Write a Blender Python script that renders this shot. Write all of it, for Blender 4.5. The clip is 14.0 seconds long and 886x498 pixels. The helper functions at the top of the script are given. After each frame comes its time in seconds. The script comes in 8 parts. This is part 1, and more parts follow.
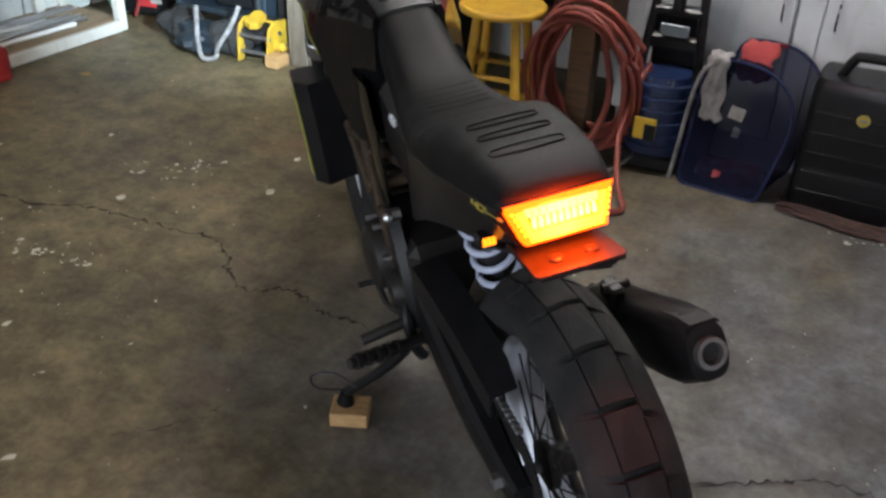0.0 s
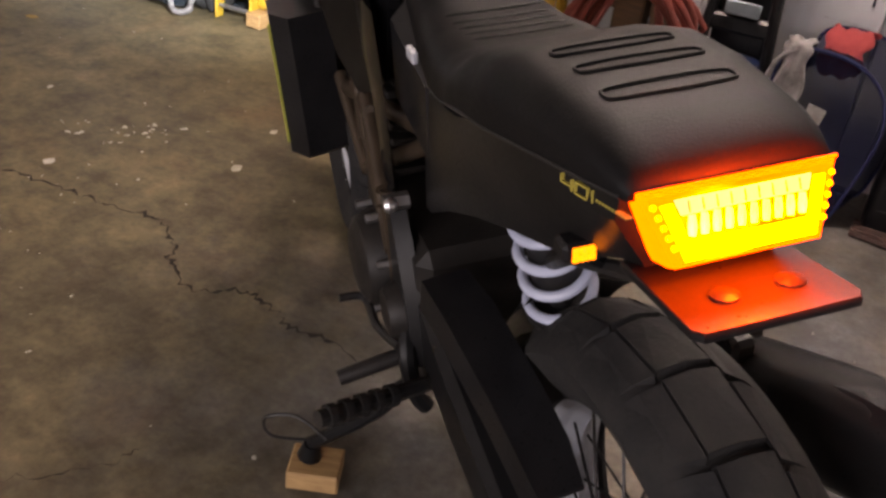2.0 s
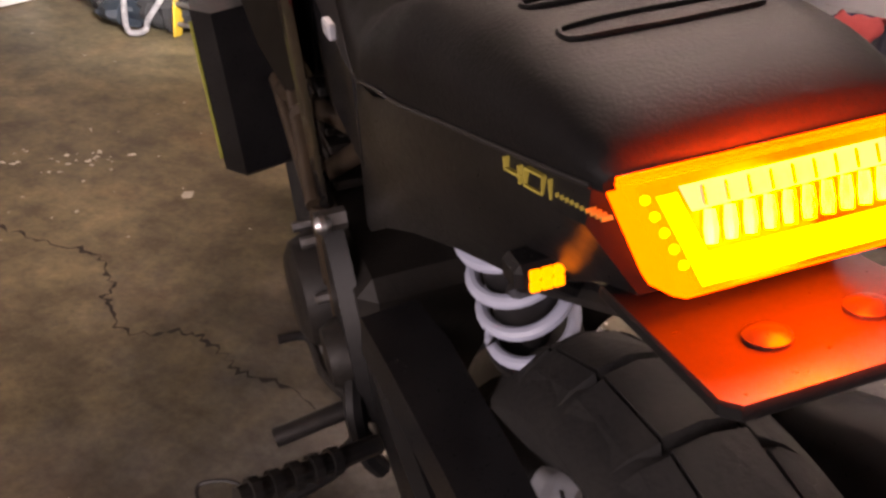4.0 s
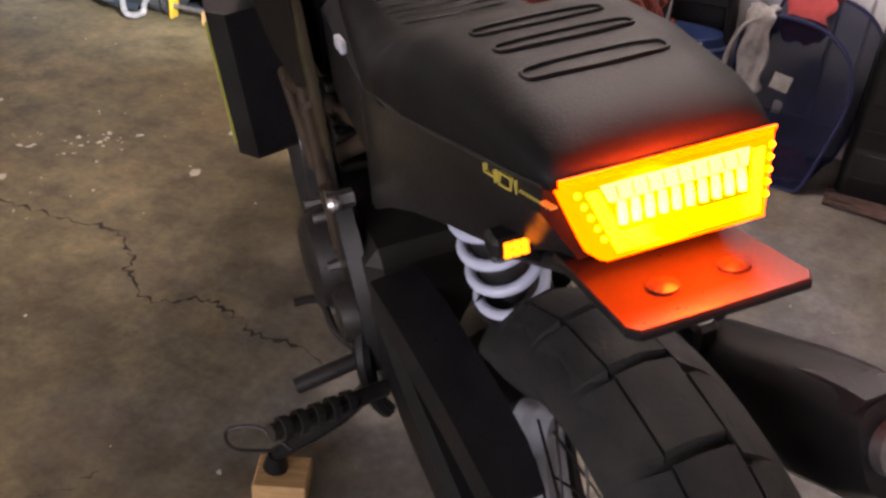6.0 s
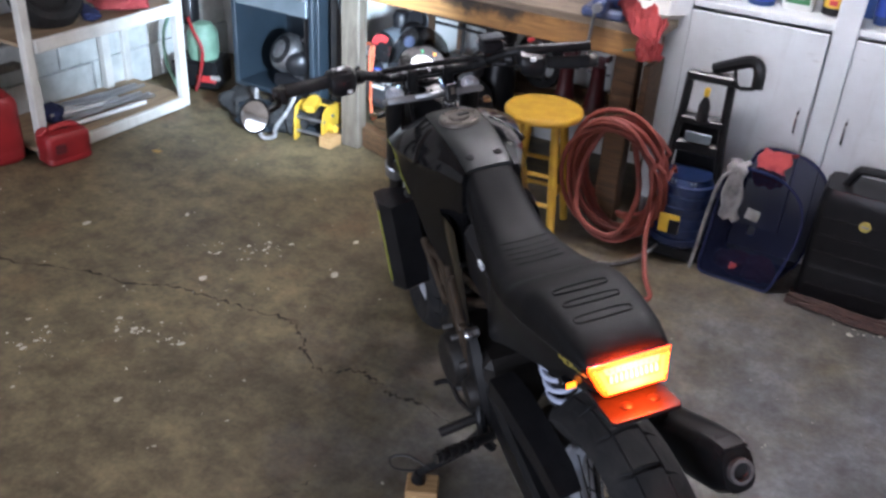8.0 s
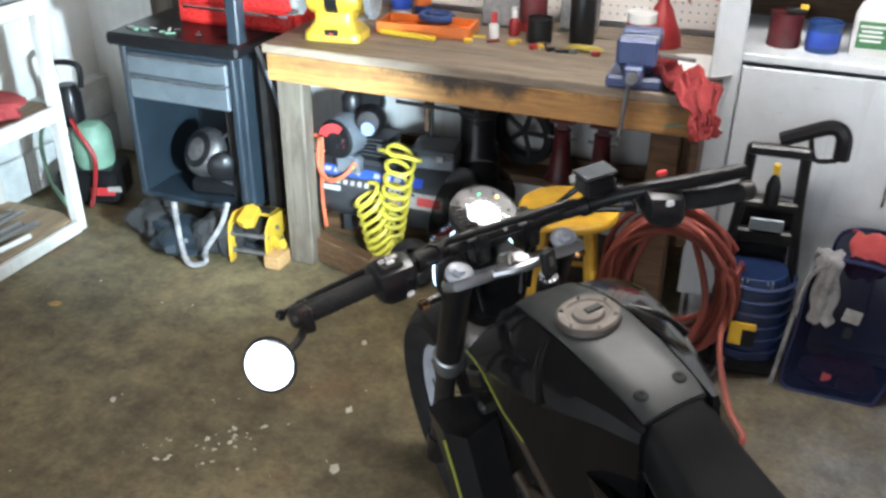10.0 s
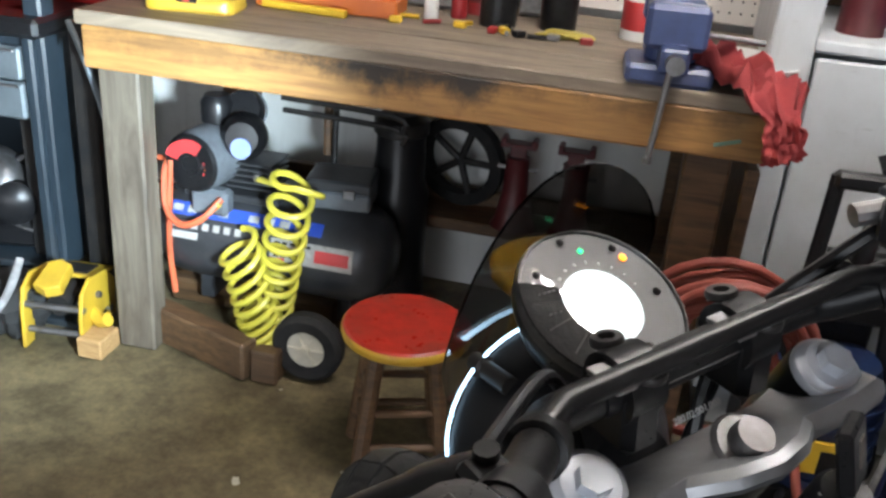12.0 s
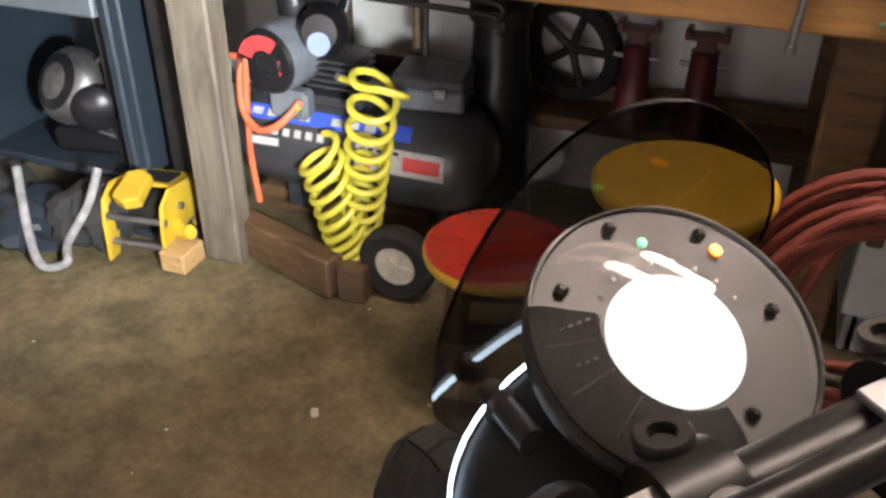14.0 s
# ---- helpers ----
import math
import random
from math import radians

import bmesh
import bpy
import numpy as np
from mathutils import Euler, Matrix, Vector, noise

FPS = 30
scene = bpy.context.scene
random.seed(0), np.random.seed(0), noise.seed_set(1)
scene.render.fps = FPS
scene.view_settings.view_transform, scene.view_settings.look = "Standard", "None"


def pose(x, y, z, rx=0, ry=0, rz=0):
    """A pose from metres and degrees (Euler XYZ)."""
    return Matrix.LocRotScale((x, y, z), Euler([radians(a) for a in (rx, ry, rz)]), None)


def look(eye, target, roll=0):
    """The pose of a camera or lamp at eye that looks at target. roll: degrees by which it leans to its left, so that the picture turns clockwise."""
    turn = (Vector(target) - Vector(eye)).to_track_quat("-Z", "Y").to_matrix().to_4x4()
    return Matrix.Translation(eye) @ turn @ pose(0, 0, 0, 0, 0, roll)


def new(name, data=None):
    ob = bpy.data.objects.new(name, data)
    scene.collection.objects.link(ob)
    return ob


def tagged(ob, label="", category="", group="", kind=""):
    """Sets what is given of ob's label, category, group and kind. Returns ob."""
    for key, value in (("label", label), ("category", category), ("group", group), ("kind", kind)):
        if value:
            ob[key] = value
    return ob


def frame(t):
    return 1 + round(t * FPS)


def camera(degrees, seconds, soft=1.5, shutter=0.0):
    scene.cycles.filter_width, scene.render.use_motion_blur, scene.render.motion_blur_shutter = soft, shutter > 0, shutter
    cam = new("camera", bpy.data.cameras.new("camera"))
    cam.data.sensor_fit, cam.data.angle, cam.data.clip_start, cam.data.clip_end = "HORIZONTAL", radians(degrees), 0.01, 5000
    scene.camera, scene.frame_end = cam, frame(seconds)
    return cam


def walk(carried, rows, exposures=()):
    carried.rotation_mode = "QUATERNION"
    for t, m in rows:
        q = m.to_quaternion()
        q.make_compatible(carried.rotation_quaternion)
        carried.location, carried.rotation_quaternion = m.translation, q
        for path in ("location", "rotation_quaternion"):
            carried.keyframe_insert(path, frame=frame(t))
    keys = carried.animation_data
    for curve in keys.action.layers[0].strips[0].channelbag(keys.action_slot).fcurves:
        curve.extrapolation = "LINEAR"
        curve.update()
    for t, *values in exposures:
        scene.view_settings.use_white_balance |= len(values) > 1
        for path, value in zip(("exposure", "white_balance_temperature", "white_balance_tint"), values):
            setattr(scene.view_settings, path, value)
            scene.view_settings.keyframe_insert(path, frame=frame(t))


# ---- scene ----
cam = camera(52.0, 14.0, soft=2.8)
PATH = [
    (0, (0.435, -1.175, 1.465), (0.019, -0.430, 0.943), 2.43),
    (0.5, (0.575, -1.585, 1.683), (0.176, -0.826, 1.168), 4.93),
    (1, (0.569, -1.665, 1.705), (0.170, -0.879, 1.232), 4.46),
    (1.5, (0.391, -1.249, 1.489), (-0.012, -0.485, 0.986), 5.24),
    (2, (0.142, -0.778, 1.167), (-0.255, -0.020, 0.649), 7.31),
    (2.5, (0.083, -0.570, 1.050), (-0.340, 0.210, 0.590), 6.64),
    (3, (0.086, -0.572, 1.050), (-0.327, 0.207, 0.579), 6.23),
    (3.5, (0.090, -0.574, 1.050), (-0.337, 0.194, 0.574), 5.48),
    (4, (0.095, -0.569, 1.051), (-0.309, 0.201, 0.556), 4.95),
    (4.2, (0.097, -0.567, 1.051), (-0.301, 0.202, 0.551), 4.79),
    (5.2, (0.122, -0.627, 1.094), (-0.267, 0.138, 0.580), 4.56),
    (6.3, (0.184, -0.776, 1.202), (-0.184, -0.024, 0.656), 3.99),
    (6.5, (0.221, -0.866, 1.267), (-0.134, -0.121, 0.701), 3.64),
    (7, (0.515, -1.472, 1.653), (0.120, -0.712, 1.138), 4.57),
    (7.5, (0.589, -1.686, 1.828), (0.165, -0.947, 1.305), 3.23),
    (8, (0.382, -1.446, 1.830), (-0.043, -0.691, 1.331), 3.61),
    (8.5, (0.129, -1.115, 1.740), (-0.305, -0.387, 1.209), 2.19),
    (9, (0.018, -1.000, 1.791), (-0.399, -0.217, 1.330), 0.58),
    (9.2, (-0.087, -0.992, 1.814), (-0.457, -0.192, 1.341), -0.39),
    (10.2, (-0.464, -0.759, 1.745), (-0.784, 0.061, 1.271), 0.36),
    (11.3, (-0.741, -0.487, 1.616), (-1.009, 0.350, 1.140), 1.12),
    (11.5, (-0.815, -0.271, 1.514), (-1.060, 0.578, 1.047), 2.44),
    (12, (-0.900, 0.059, 1.308), (-1.080, 0.949, 0.889), 4.89),
    (12.5, (-0.909, 0.078, 1.291), (-1.057, 0.969, 0.862), 5.25),
    (13, (-0.901, 0.093, 1.280), (-1.063, 0.978, 0.843), 4.72),
    (13.5, (-0.894, 0.236, 1.270), (-1.139, 1.060, 0.759), 0.52),
    (14, (-0.883, 0.326, 1.249), (-1.183, 1.115, 0.712), 0.12),
]
walk(cam, [(t, look(e, a, r)) for t, e, a, r in PATH], [(0, 0.0, 6300, 14), (0.5, 0.0, 5950, 22), (1.1, 0.12, 6050, 23), (1.6, 0.1, 6600, 22), (2.4, 0.17, 8200, 40), (4.4, 0.17, 8200, 40), (5.6, 0.3, 7600, 34), (6.5, 0.4, 6500, 27), (7.2, 0.08, 5750, 22), (8.0, 0.24, 5850, 21), (8.6, 0.4, 5900, 19), (9.0, 0.48, 5800, 9), (11.0, 0.05, 6500, 15), (12.0, 0.0, 6400, 14), (13.0, 0.0, 6600, 16), (13.5, 0.05, 7100, 20), (14, -0.1, 7600, 26)])

# ---------- light ----------
world = bpy.data.worlds.new("sky")
scene.world = world
world.use_nodes = True
wn = world.node_tree
sky = wn.nodes.new("ShaderNodeTexSky")
sky.sky_type, sky.sun_disc = "NISHITA", False
sky.sun_elevation, sky.sun_rotation = radians(38), radians(150)
bgn = wn.nodes["Background"]
bgn.inputs["Strength"].default_value = 0.10
wn.links.new(sky.outputs["Color"], bgn.inputs["Color"])
sun = new("sun", bpy.data.lights.new("sun", "SUN"))
sun.data.energy, sun.data.angle, sun.data.color = 2.0, radians(0.5), (1.0, 0.95, 0.88)
sun.matrix_basis = look((2, 4, 6), (0.0, 1.0, 0))
# daylight from the open garage door
door = new("door_daylight", bpy.data.lights.new("door_daylight", "AREA"))
door.data.shape, door.data.size, door.data.size_y, door.data.energy, door.data.color = "RECTANGLE", 4.8, 2.3, 190, (0.86, 0.94, 1.0)
door.matrix_basis = look((-0.75, -4.95, 1.25), (-0.75, 0, 1.0))
# headlamp beam of the motorcycle
beam = new("headlamp_beam", bpy.data.lights.new("headlamp_beam", "SPOT"))
beam.data.energy, beam.data.spot_size, beam.data.spot_blend, beam.data.shadow_soft_size, beam.data.color = 540, radians(58), 0.9, 0.06, (0.72, 0.91, 1.0)
beam.matrix_basis = look((-0.98, 0.76, 0.86), (-2.75, 2.2, 0.5))

# the tail lamp's red light
tail_glow = new("tail_lamp_light", bpy.data.lights.new("tail_lamp_light", "POINT"))
tail_glow.data.energy, tail_glow.data.shadow_soft_size, tail_glow.data.color = 16.0, 0.035, (1.0, 0.055, 0.004)
tail_glow.location = (0.087, -0.209, 0.894)
# ---------- helpers for building ----------
def material(name, a, b=None, rough=0.5, metal=0.0, scale=12.0, bump=0.0, bscale=60.0, coat=0.0, grime=0.0, spread=0.15, spec=0.5):
    """Two-scale procedural surface: broad mottling between a and b, fine grain, relief, and rough wear."""
    m = bpy.data.materials.new(name)
    m.use_nodes = True
    nt = m.node_tree
    n, l = nt.nodes, nt.links
    p = n["Principled BSDF"]
    b = b or tuple(min(1, x * 0.72) for x in a)
    tc = n.new("ShaderNodeTexCoord")
    n1 = n.new("ShaderNodeTexNoise")
    n1.inputs["Scale"].default_value, n1.inputs["Detail"].default_value = scale, 6
    n1.inputs["Roughness"].default_value = 0.62
    l.new(tc.outputs["Object"], n1.inputs["Vector"])
    ramp = n.new("ShaderNodeMapRange")
    ramp.inputs["From Min"].default_value, ramp.inputs["From Max"].default_value = 0.5 - spread, 0.5 + spread
    l.new(n1.outputs["Fac"], ramp.inputs["Value"])
    mix = n.new("ShaderNodeMix")
    mix.data_type = "RGBA"
    mix.inputs[6].default_value, mix.inputs[7].default_value = (*a, 1), (*b, 1)
    l.new(ramp.outputs["Result"], mix.inputs[0])
    out = mix.outputs[2]
    n2 = n.new("ShaderNodeTexNoise")
    n2.inputs["Scale"].default_value, n2.inputs["Detail"].default_value = bscale, 4
    l.new(tc.outputs["Object"], n2.inputs["Vector"])
    if grime:
        n3 = n.new("ShaderNodeTexNoise")
        n3.inputs["Scale"].default_value, n3.inputs["Detail"].default_value = scale * 0.35, 8
        l.new(tc.outputs["Object"], n3.inputs["Vector"])
        r3 = n.new("ShaderNodeMapRange")
        r3.inputs["From Min"].default_value, r3.inputs["From Max"].default_value = 0.55, 0.75
        r3.inputs["To Max"].default_value = grime
        l.new(n3.outputs["Fac"], r3.inputs["Value"])
        g = n.new("ShaderNodeMix")
        g.data_type = "RGBA"
        g.inputs[7].default_value = (0.09, 0.07, 0.05, 1)
        l.new(out, g.inputs[6])
        l.new(r3.outputs["Result"], g.inputs[0])
        out = g.outputs[2]
    l.new(out, p.inputs["Base Color"])
    p.inputs["Metallic"].default_value = metal
    rr = n.new("ShaderNodeMapRange")
    rr.inputs["To Min"].default_value, rr.inputs["To Max"].default_value = max(0.02, rough - 0.1), min(1, rough + 0.12)
    l.new(n2.outputs["Fac"], rr.inputs["Value"])
    l.new(rr.outputs["Result"], p.inputs["Roughness"])
    p.inputs["Specular IOR Level"].default_value = spec
    p.inputs["Coat Weight"].default_value = coat
    p.inputs["Coat Roughness"].default_value = 0.05
    if bump:
        bp = n.new("ShaderNodeBump")
        bp.inputs["Strength"].default_value, bp.inputs["Distance"].default_value = bump, 0.004
        l.new(n2.outputs["Fac"], bp.inputs["Height"])
        l.new(bp.outputs["Normal"], p.inputs["Normal"])
    return m


def glow(name, colour, strength, base=None):
    m = bpy.data.materials.new(name)
    m.use_nodes = True
    p = m.node_tree.nodes["Principled BSDF"]
    p.inputs["Base Color"].default_value = (*(base or colour), 1)
    p.inputs["Roughness"].default_value = 0.2
    p.inputs["Emission Color"].default_value = (*colour, 1)
    p.inputs["Emission Strength"].default_value = strength
    return m


def glass(name, colour=(1, 1, 1), rough=0.0, alpha=1.0, ior=1.45):
    m = bpy.data.materials.new(name)
    m.use_nodes = True
    p = m.node_tree.nodes["Principled BSDF"]
    p.inputs["Base Color"].default_value = (*colour, 1)
    p.inputs["Roughness"].default_value = rough
    p.inputs["IOR"].default_value = ior
    p.inputs["Transmission Weight"].default_value = alpha
    return m


def thin_glass(name, gloss=0.06, rough=0.02, tint=(1, 1, 1)):
    """A clear thin cover: mostly see-through, with a faint mirror gloss."""
    m = bpy.data.materials.new(name)
    m.use_nodes = True
    nt = m.node_tree
    nt.nodes.remove(nt.nodes["Principled BSDF"])
    t, g, x = nt.nodes.new("ShaderNodeBsdfTransparent"), nt.nodes.new("ShaderNodeBsdfGlossy"), nt.nodes.new("ShaderNodeMixShader")
    t.inputs["Color"].default_value = (*tint, 1)
    g.inputs["Roughness"].default_value = rough
    x.inputs[0].default_value = gloss
    nt.links.new(t.outputs[0], x.inputs[1])
    nt.links.new(g.outputs[0], x.inputs[2])
    nt.links.new(x.outputs[0], nt.nodes["Material Output"].inputs["Surface"])
    return m


def part(name, bm, mat, parent=None, label="", smooth=35, category="", group="", kind=""):
    me = bpy.data.meshes.new(name)
    bmesh.ops.recalc_face_normals(bm, faces=bm.faces)
    bm.to_mesh(me)
    bm.free()
    for m in (mat if isinstance(mat, (list, tuple)) else [mat]):
        me.materials.append(m)
    if smooth:
        me.shade_smooth()
        me.set_sharp_from_angle(angle=radians(smooth))
    ob = new(name, me)
    if parent:
        ob.parent = parent
    return tagged(ob, label, category, group, kind)


def thing(name, m, label, category, group=""):
    ob = new(name)
    ob.empty_display_size = 0.05
    ob.matrix_basis = m
    return tagged(ob, label, category, group)


def made():
    """All that stands so far, to tell what a later part of the plan adds."""
    return set(scene.objects)


def settle(before, plan):
    """Set out every thing made since: plan(x, y) gives the floor place for the middle of each."""
    for ob in set(scene.objects) - before:
        if ob.parent is None:
            c = ob.matrix_basis.translation.copy()
            if ob.type == "MESH":
                v = [ob.matrix_basis @ Vector(q) for q in ob.bound_box]
                c = sum(v, Vector()) / 8
            x, y = plan(c.x, c.y)
            ob.matrix_basis = Matrix.Translation((x - c.x, y - c.y, 0)) @ ob.matrix_basis


def add_faces(bm, pts, faces, mi=0):
    vs = [bm.verts.new(p) for p in pts]
    for f in faces:
        try:
            bm.faces.new([vs[i] for i in f]).material_index = mi
        except ValueError:
            pass
    return vs


I4 = Matrix.Identity(4)


def box(bm, c, s, m=I4, bev=0.004, mi=0):
    """A box of size s about c with chamfered edges."""
    h = [x / 2 for x in s]
    e = min(bev, min(h) * 0.45)
    pts, idx = [], {}
    for sx in (-1, 1):
        for sy in (-1, 1):
            for sz in (-1, 1):
                for ax in range(3):
                    p = [sx * h[0], sy * h[1], sz * h[2]]
                    for k in range(3):
                        if k != ax:
                            p[k] -= (sx, sy, sz)[k] * e
                    idx[(sx, sy, sz, ax)] = len(pts)
                    pts.append(m @ (Vector(p) + Vector(c)))
    F = []
    S = (-1, 1)
    for ax in range(3):
        o = [k for k in range(3) if k != ax]
        for sg in S:
            q = []
            for u, v in ((-1, -1), (1, -1), (1, 1), (-1, 1)):
                k = [0, 0, 0]
                k[ax], k[o[0]], k[o[1]] = sg, u, v
                q.append(idx[(*k, ax)])
            F.append(q)
    for ax in range(3):
        a, b = [k for k in range(3) if k != ax]
        for u in S:
            for v in S:
                k1, k2 = [0, 0, 0], [0, 0, 0]
                k1[ax], k2[ax] = -1, 1
                for k in (k1, k2):
                    k[a], k[b] = u, v
                F.append([idx[(*k1, a)], idx[(*k2, a)], idx[(*k2, b)], idx[(*k1, b)]])
    for sx in S:
        for sy in S:
            for sz in S:
                F.append([idx[(sx, sy, sz, ax)] for ax in range(3)])
    add_faces(bm, pts, F, mi)


def rings(bm, R, closed=False, caps=True, mi=0):
    """Skin a list of equal rings of points."""
    n = len(R[0])
    V = [[bm.verts.new(p) for p in r] for r in R]
    m = len(V)
    for i in range(m if closed else m - 1):
        a, b = V[i], V[(i + 1) % m]
        for j in range(n):
            k = (j + 1) % n
            f = bm.faces.new((a[j], a[k], b[k], b[j]))
            f.material_index = mi
    if caps and not closed:
        for r in (V[0], V[-1]):
            f = bm.faces.new(r)
            f.material_index = mi


def side_axes(d):
    d = Vector(d).normalized()
    u = d.cross(Vector((0, 0, 1)) if abs(d.z) < 0.95 else Vector((1, 0, 0))).normalized()
    return d, u, d.cross(u)


def cyl(bm, p0, p1, r0, r1=None, n=16, caps=True, mi=0, m=I4, bev=0.0):
    r1 = r0 if r1 is None else r1
    p0, p1 = Vector(p0), Vector(p1)
    d, u, v = side_axes(p1 - p0)
    L = (p1 - p0).length
    st = [(0, r0 - bev), (bev, r0), (L - bev, r1), (L, r1 - bev)] if bev else [(0, r0), (L, r1)]
    rings(bm, [[m @ (p0 + d * z + (u * math.cos(a) + v * math.sin(a)) * r) for a in [2 * math.pi * i / n for i in range(n)]] for z, r in st], caps=caps, mi=mi)


def lathe(bm, prof, o=(0, 0, 0), axis=(0, 0, 1), n=24, m=I4, mi=0, closed=False, caps=True):
    """Turn a profile of (radius, height) about an axis through o."""
    o = Vector(o)
    d, u, v = side_axes(axis)
    rings(bm, [[m @ (o + d * z + (u * math.cos(2 * math.pi * i / n) + v * math.sin(2 * math.pi * i / n)) * max(r, 1e-4)) for i in range(n)] for r, z in prof], closed=closed, caps=caps, mi=mi)


def smooth_path(pts, k=6, closed=False):
    P = [Vector(p) for p in pts]
    n = len(P)
    out = []
    for i in range(n if closed else n - 1):
        p1, p2 = P[i], P[(i + 1) % n]
        p0 = P[i - 1] if (i or closed) else p1
        p3 = P[(i + 2) % n] if (closed or i + 2 < n) else p2
        for s in range(k):
            t = s / k
            out.append(0.5 * ((2 * p1) + (p2 - p0) * t + (2 * p0 - 5 * p1 + 4 * p2 - p3) * t * t + (3 * p1 - p0 - 3 * p2 + p3) * t ** 3))
    if not closed:
        out.append(P[-1])
    return out


def tube(bm, pts, r, n=8, closed=False, m=I4, mi=0, flat=1.0, caps=True):
    """Sweep a circle along a path; r may be a list."""
    P = [Vector(p) for p in pts]
    N = len(P)
    u = None
    R = []
    for i in range(N):
        if closed:
            d = (P[(i + 1) % N] - P[i - 1]).normalized()
        else:
            d = (P[min(i + 1, N - 1)] - P[max(i - 1, 0)]).normalized()
        if u is None:
            u = side_axes(d)[1]
        u = (u - d * u.dot(d)).normalized()
        v = d.cross(u)
        rr = r[i] if isinstance(r, (list, tuple)) else r
        R.append([m @ (P[i] + (u * math.cos(a) + v * math.sin(a) * flat) * rr) for a in [2 * math.pi * k / n for k in range(n)]])
    rings(bm, R, closed=closed, mi=mi, caps=caps)


def prism(bm, outline, h, m=I4, mi=0, bev=0.0):
    """Extrude an outline of (x, y) through z in h = (z0, z1), with a bevelled rim."""
    z0, z1 = h
    c = Vector((sum(p[0] for p in outline) / len(outline), sum(p[1] for p in outline) / len(outline)))
    def ring(z, inset):
        o = []
        for p in outline:
            q = Vector(p)
            d = c - q
            q = q + d.normalized() * min(inset, d.length * 0.4)
            o.append(m @ Vector((q.x, q.y, z)))
        return o
    st = [(z0, bev), (z0 + bev, 0), (z1 - bev, 0), (z1, bev)] if bev else [(z0, 0), (z1, 0)]
    rings(bm, [ring(z, i) for z, i in st], mi=mi)


def rounded(w, h, r, k=4):
    o = []
    for cx, cy, a0 in ((w / 2 - r, h / 2 - r, 0), (-w / 2 + r, h / 2 - r, 90), (-w / 2 + r, -h / 2 + r, 180), (w / 2 - r, -h / 2 + r, 270)):
        for i in range(k + 1):
            a = radians(a0 + 90 * i / k)
            o.append((cx + r * math.cos(a), cy + r * math.sin(a)))
    return o


def B():
    return bmesh.new()


def one(name, mat, parent, label, fn, *a, **k):
    """A part from a single builder call."""
    bm = B()
    fn(bm, *a, **k)
    return part(name, bm, mat, parent, label)


def text(name, body, size, m, mat, parent, label="", depth=0.0006):
    cu = bpy.data.curves.new(name, "FONT")
    cu.body, cu.size, cu.extrude, cu.align_x, cu.align_y = body, size, depth, "CENTER", "CENTER"
    tmp = bpy.data.objects.new(name, cu)
    scene.collection.objects.link(tmp)
    me = bpy.data.meshes.new_from_object(tmp.evaluated_get(bpy.context.evaluated_depsgraph_get()))
    bpy.data.objects.remove(tmp)
    me.name = name
    me.materials.clear()
    me.materials.append(mat)
    ob = new(name, me)
    ob.parent = parent
    ob.matrix_local = m
    return tagged(ob, label)

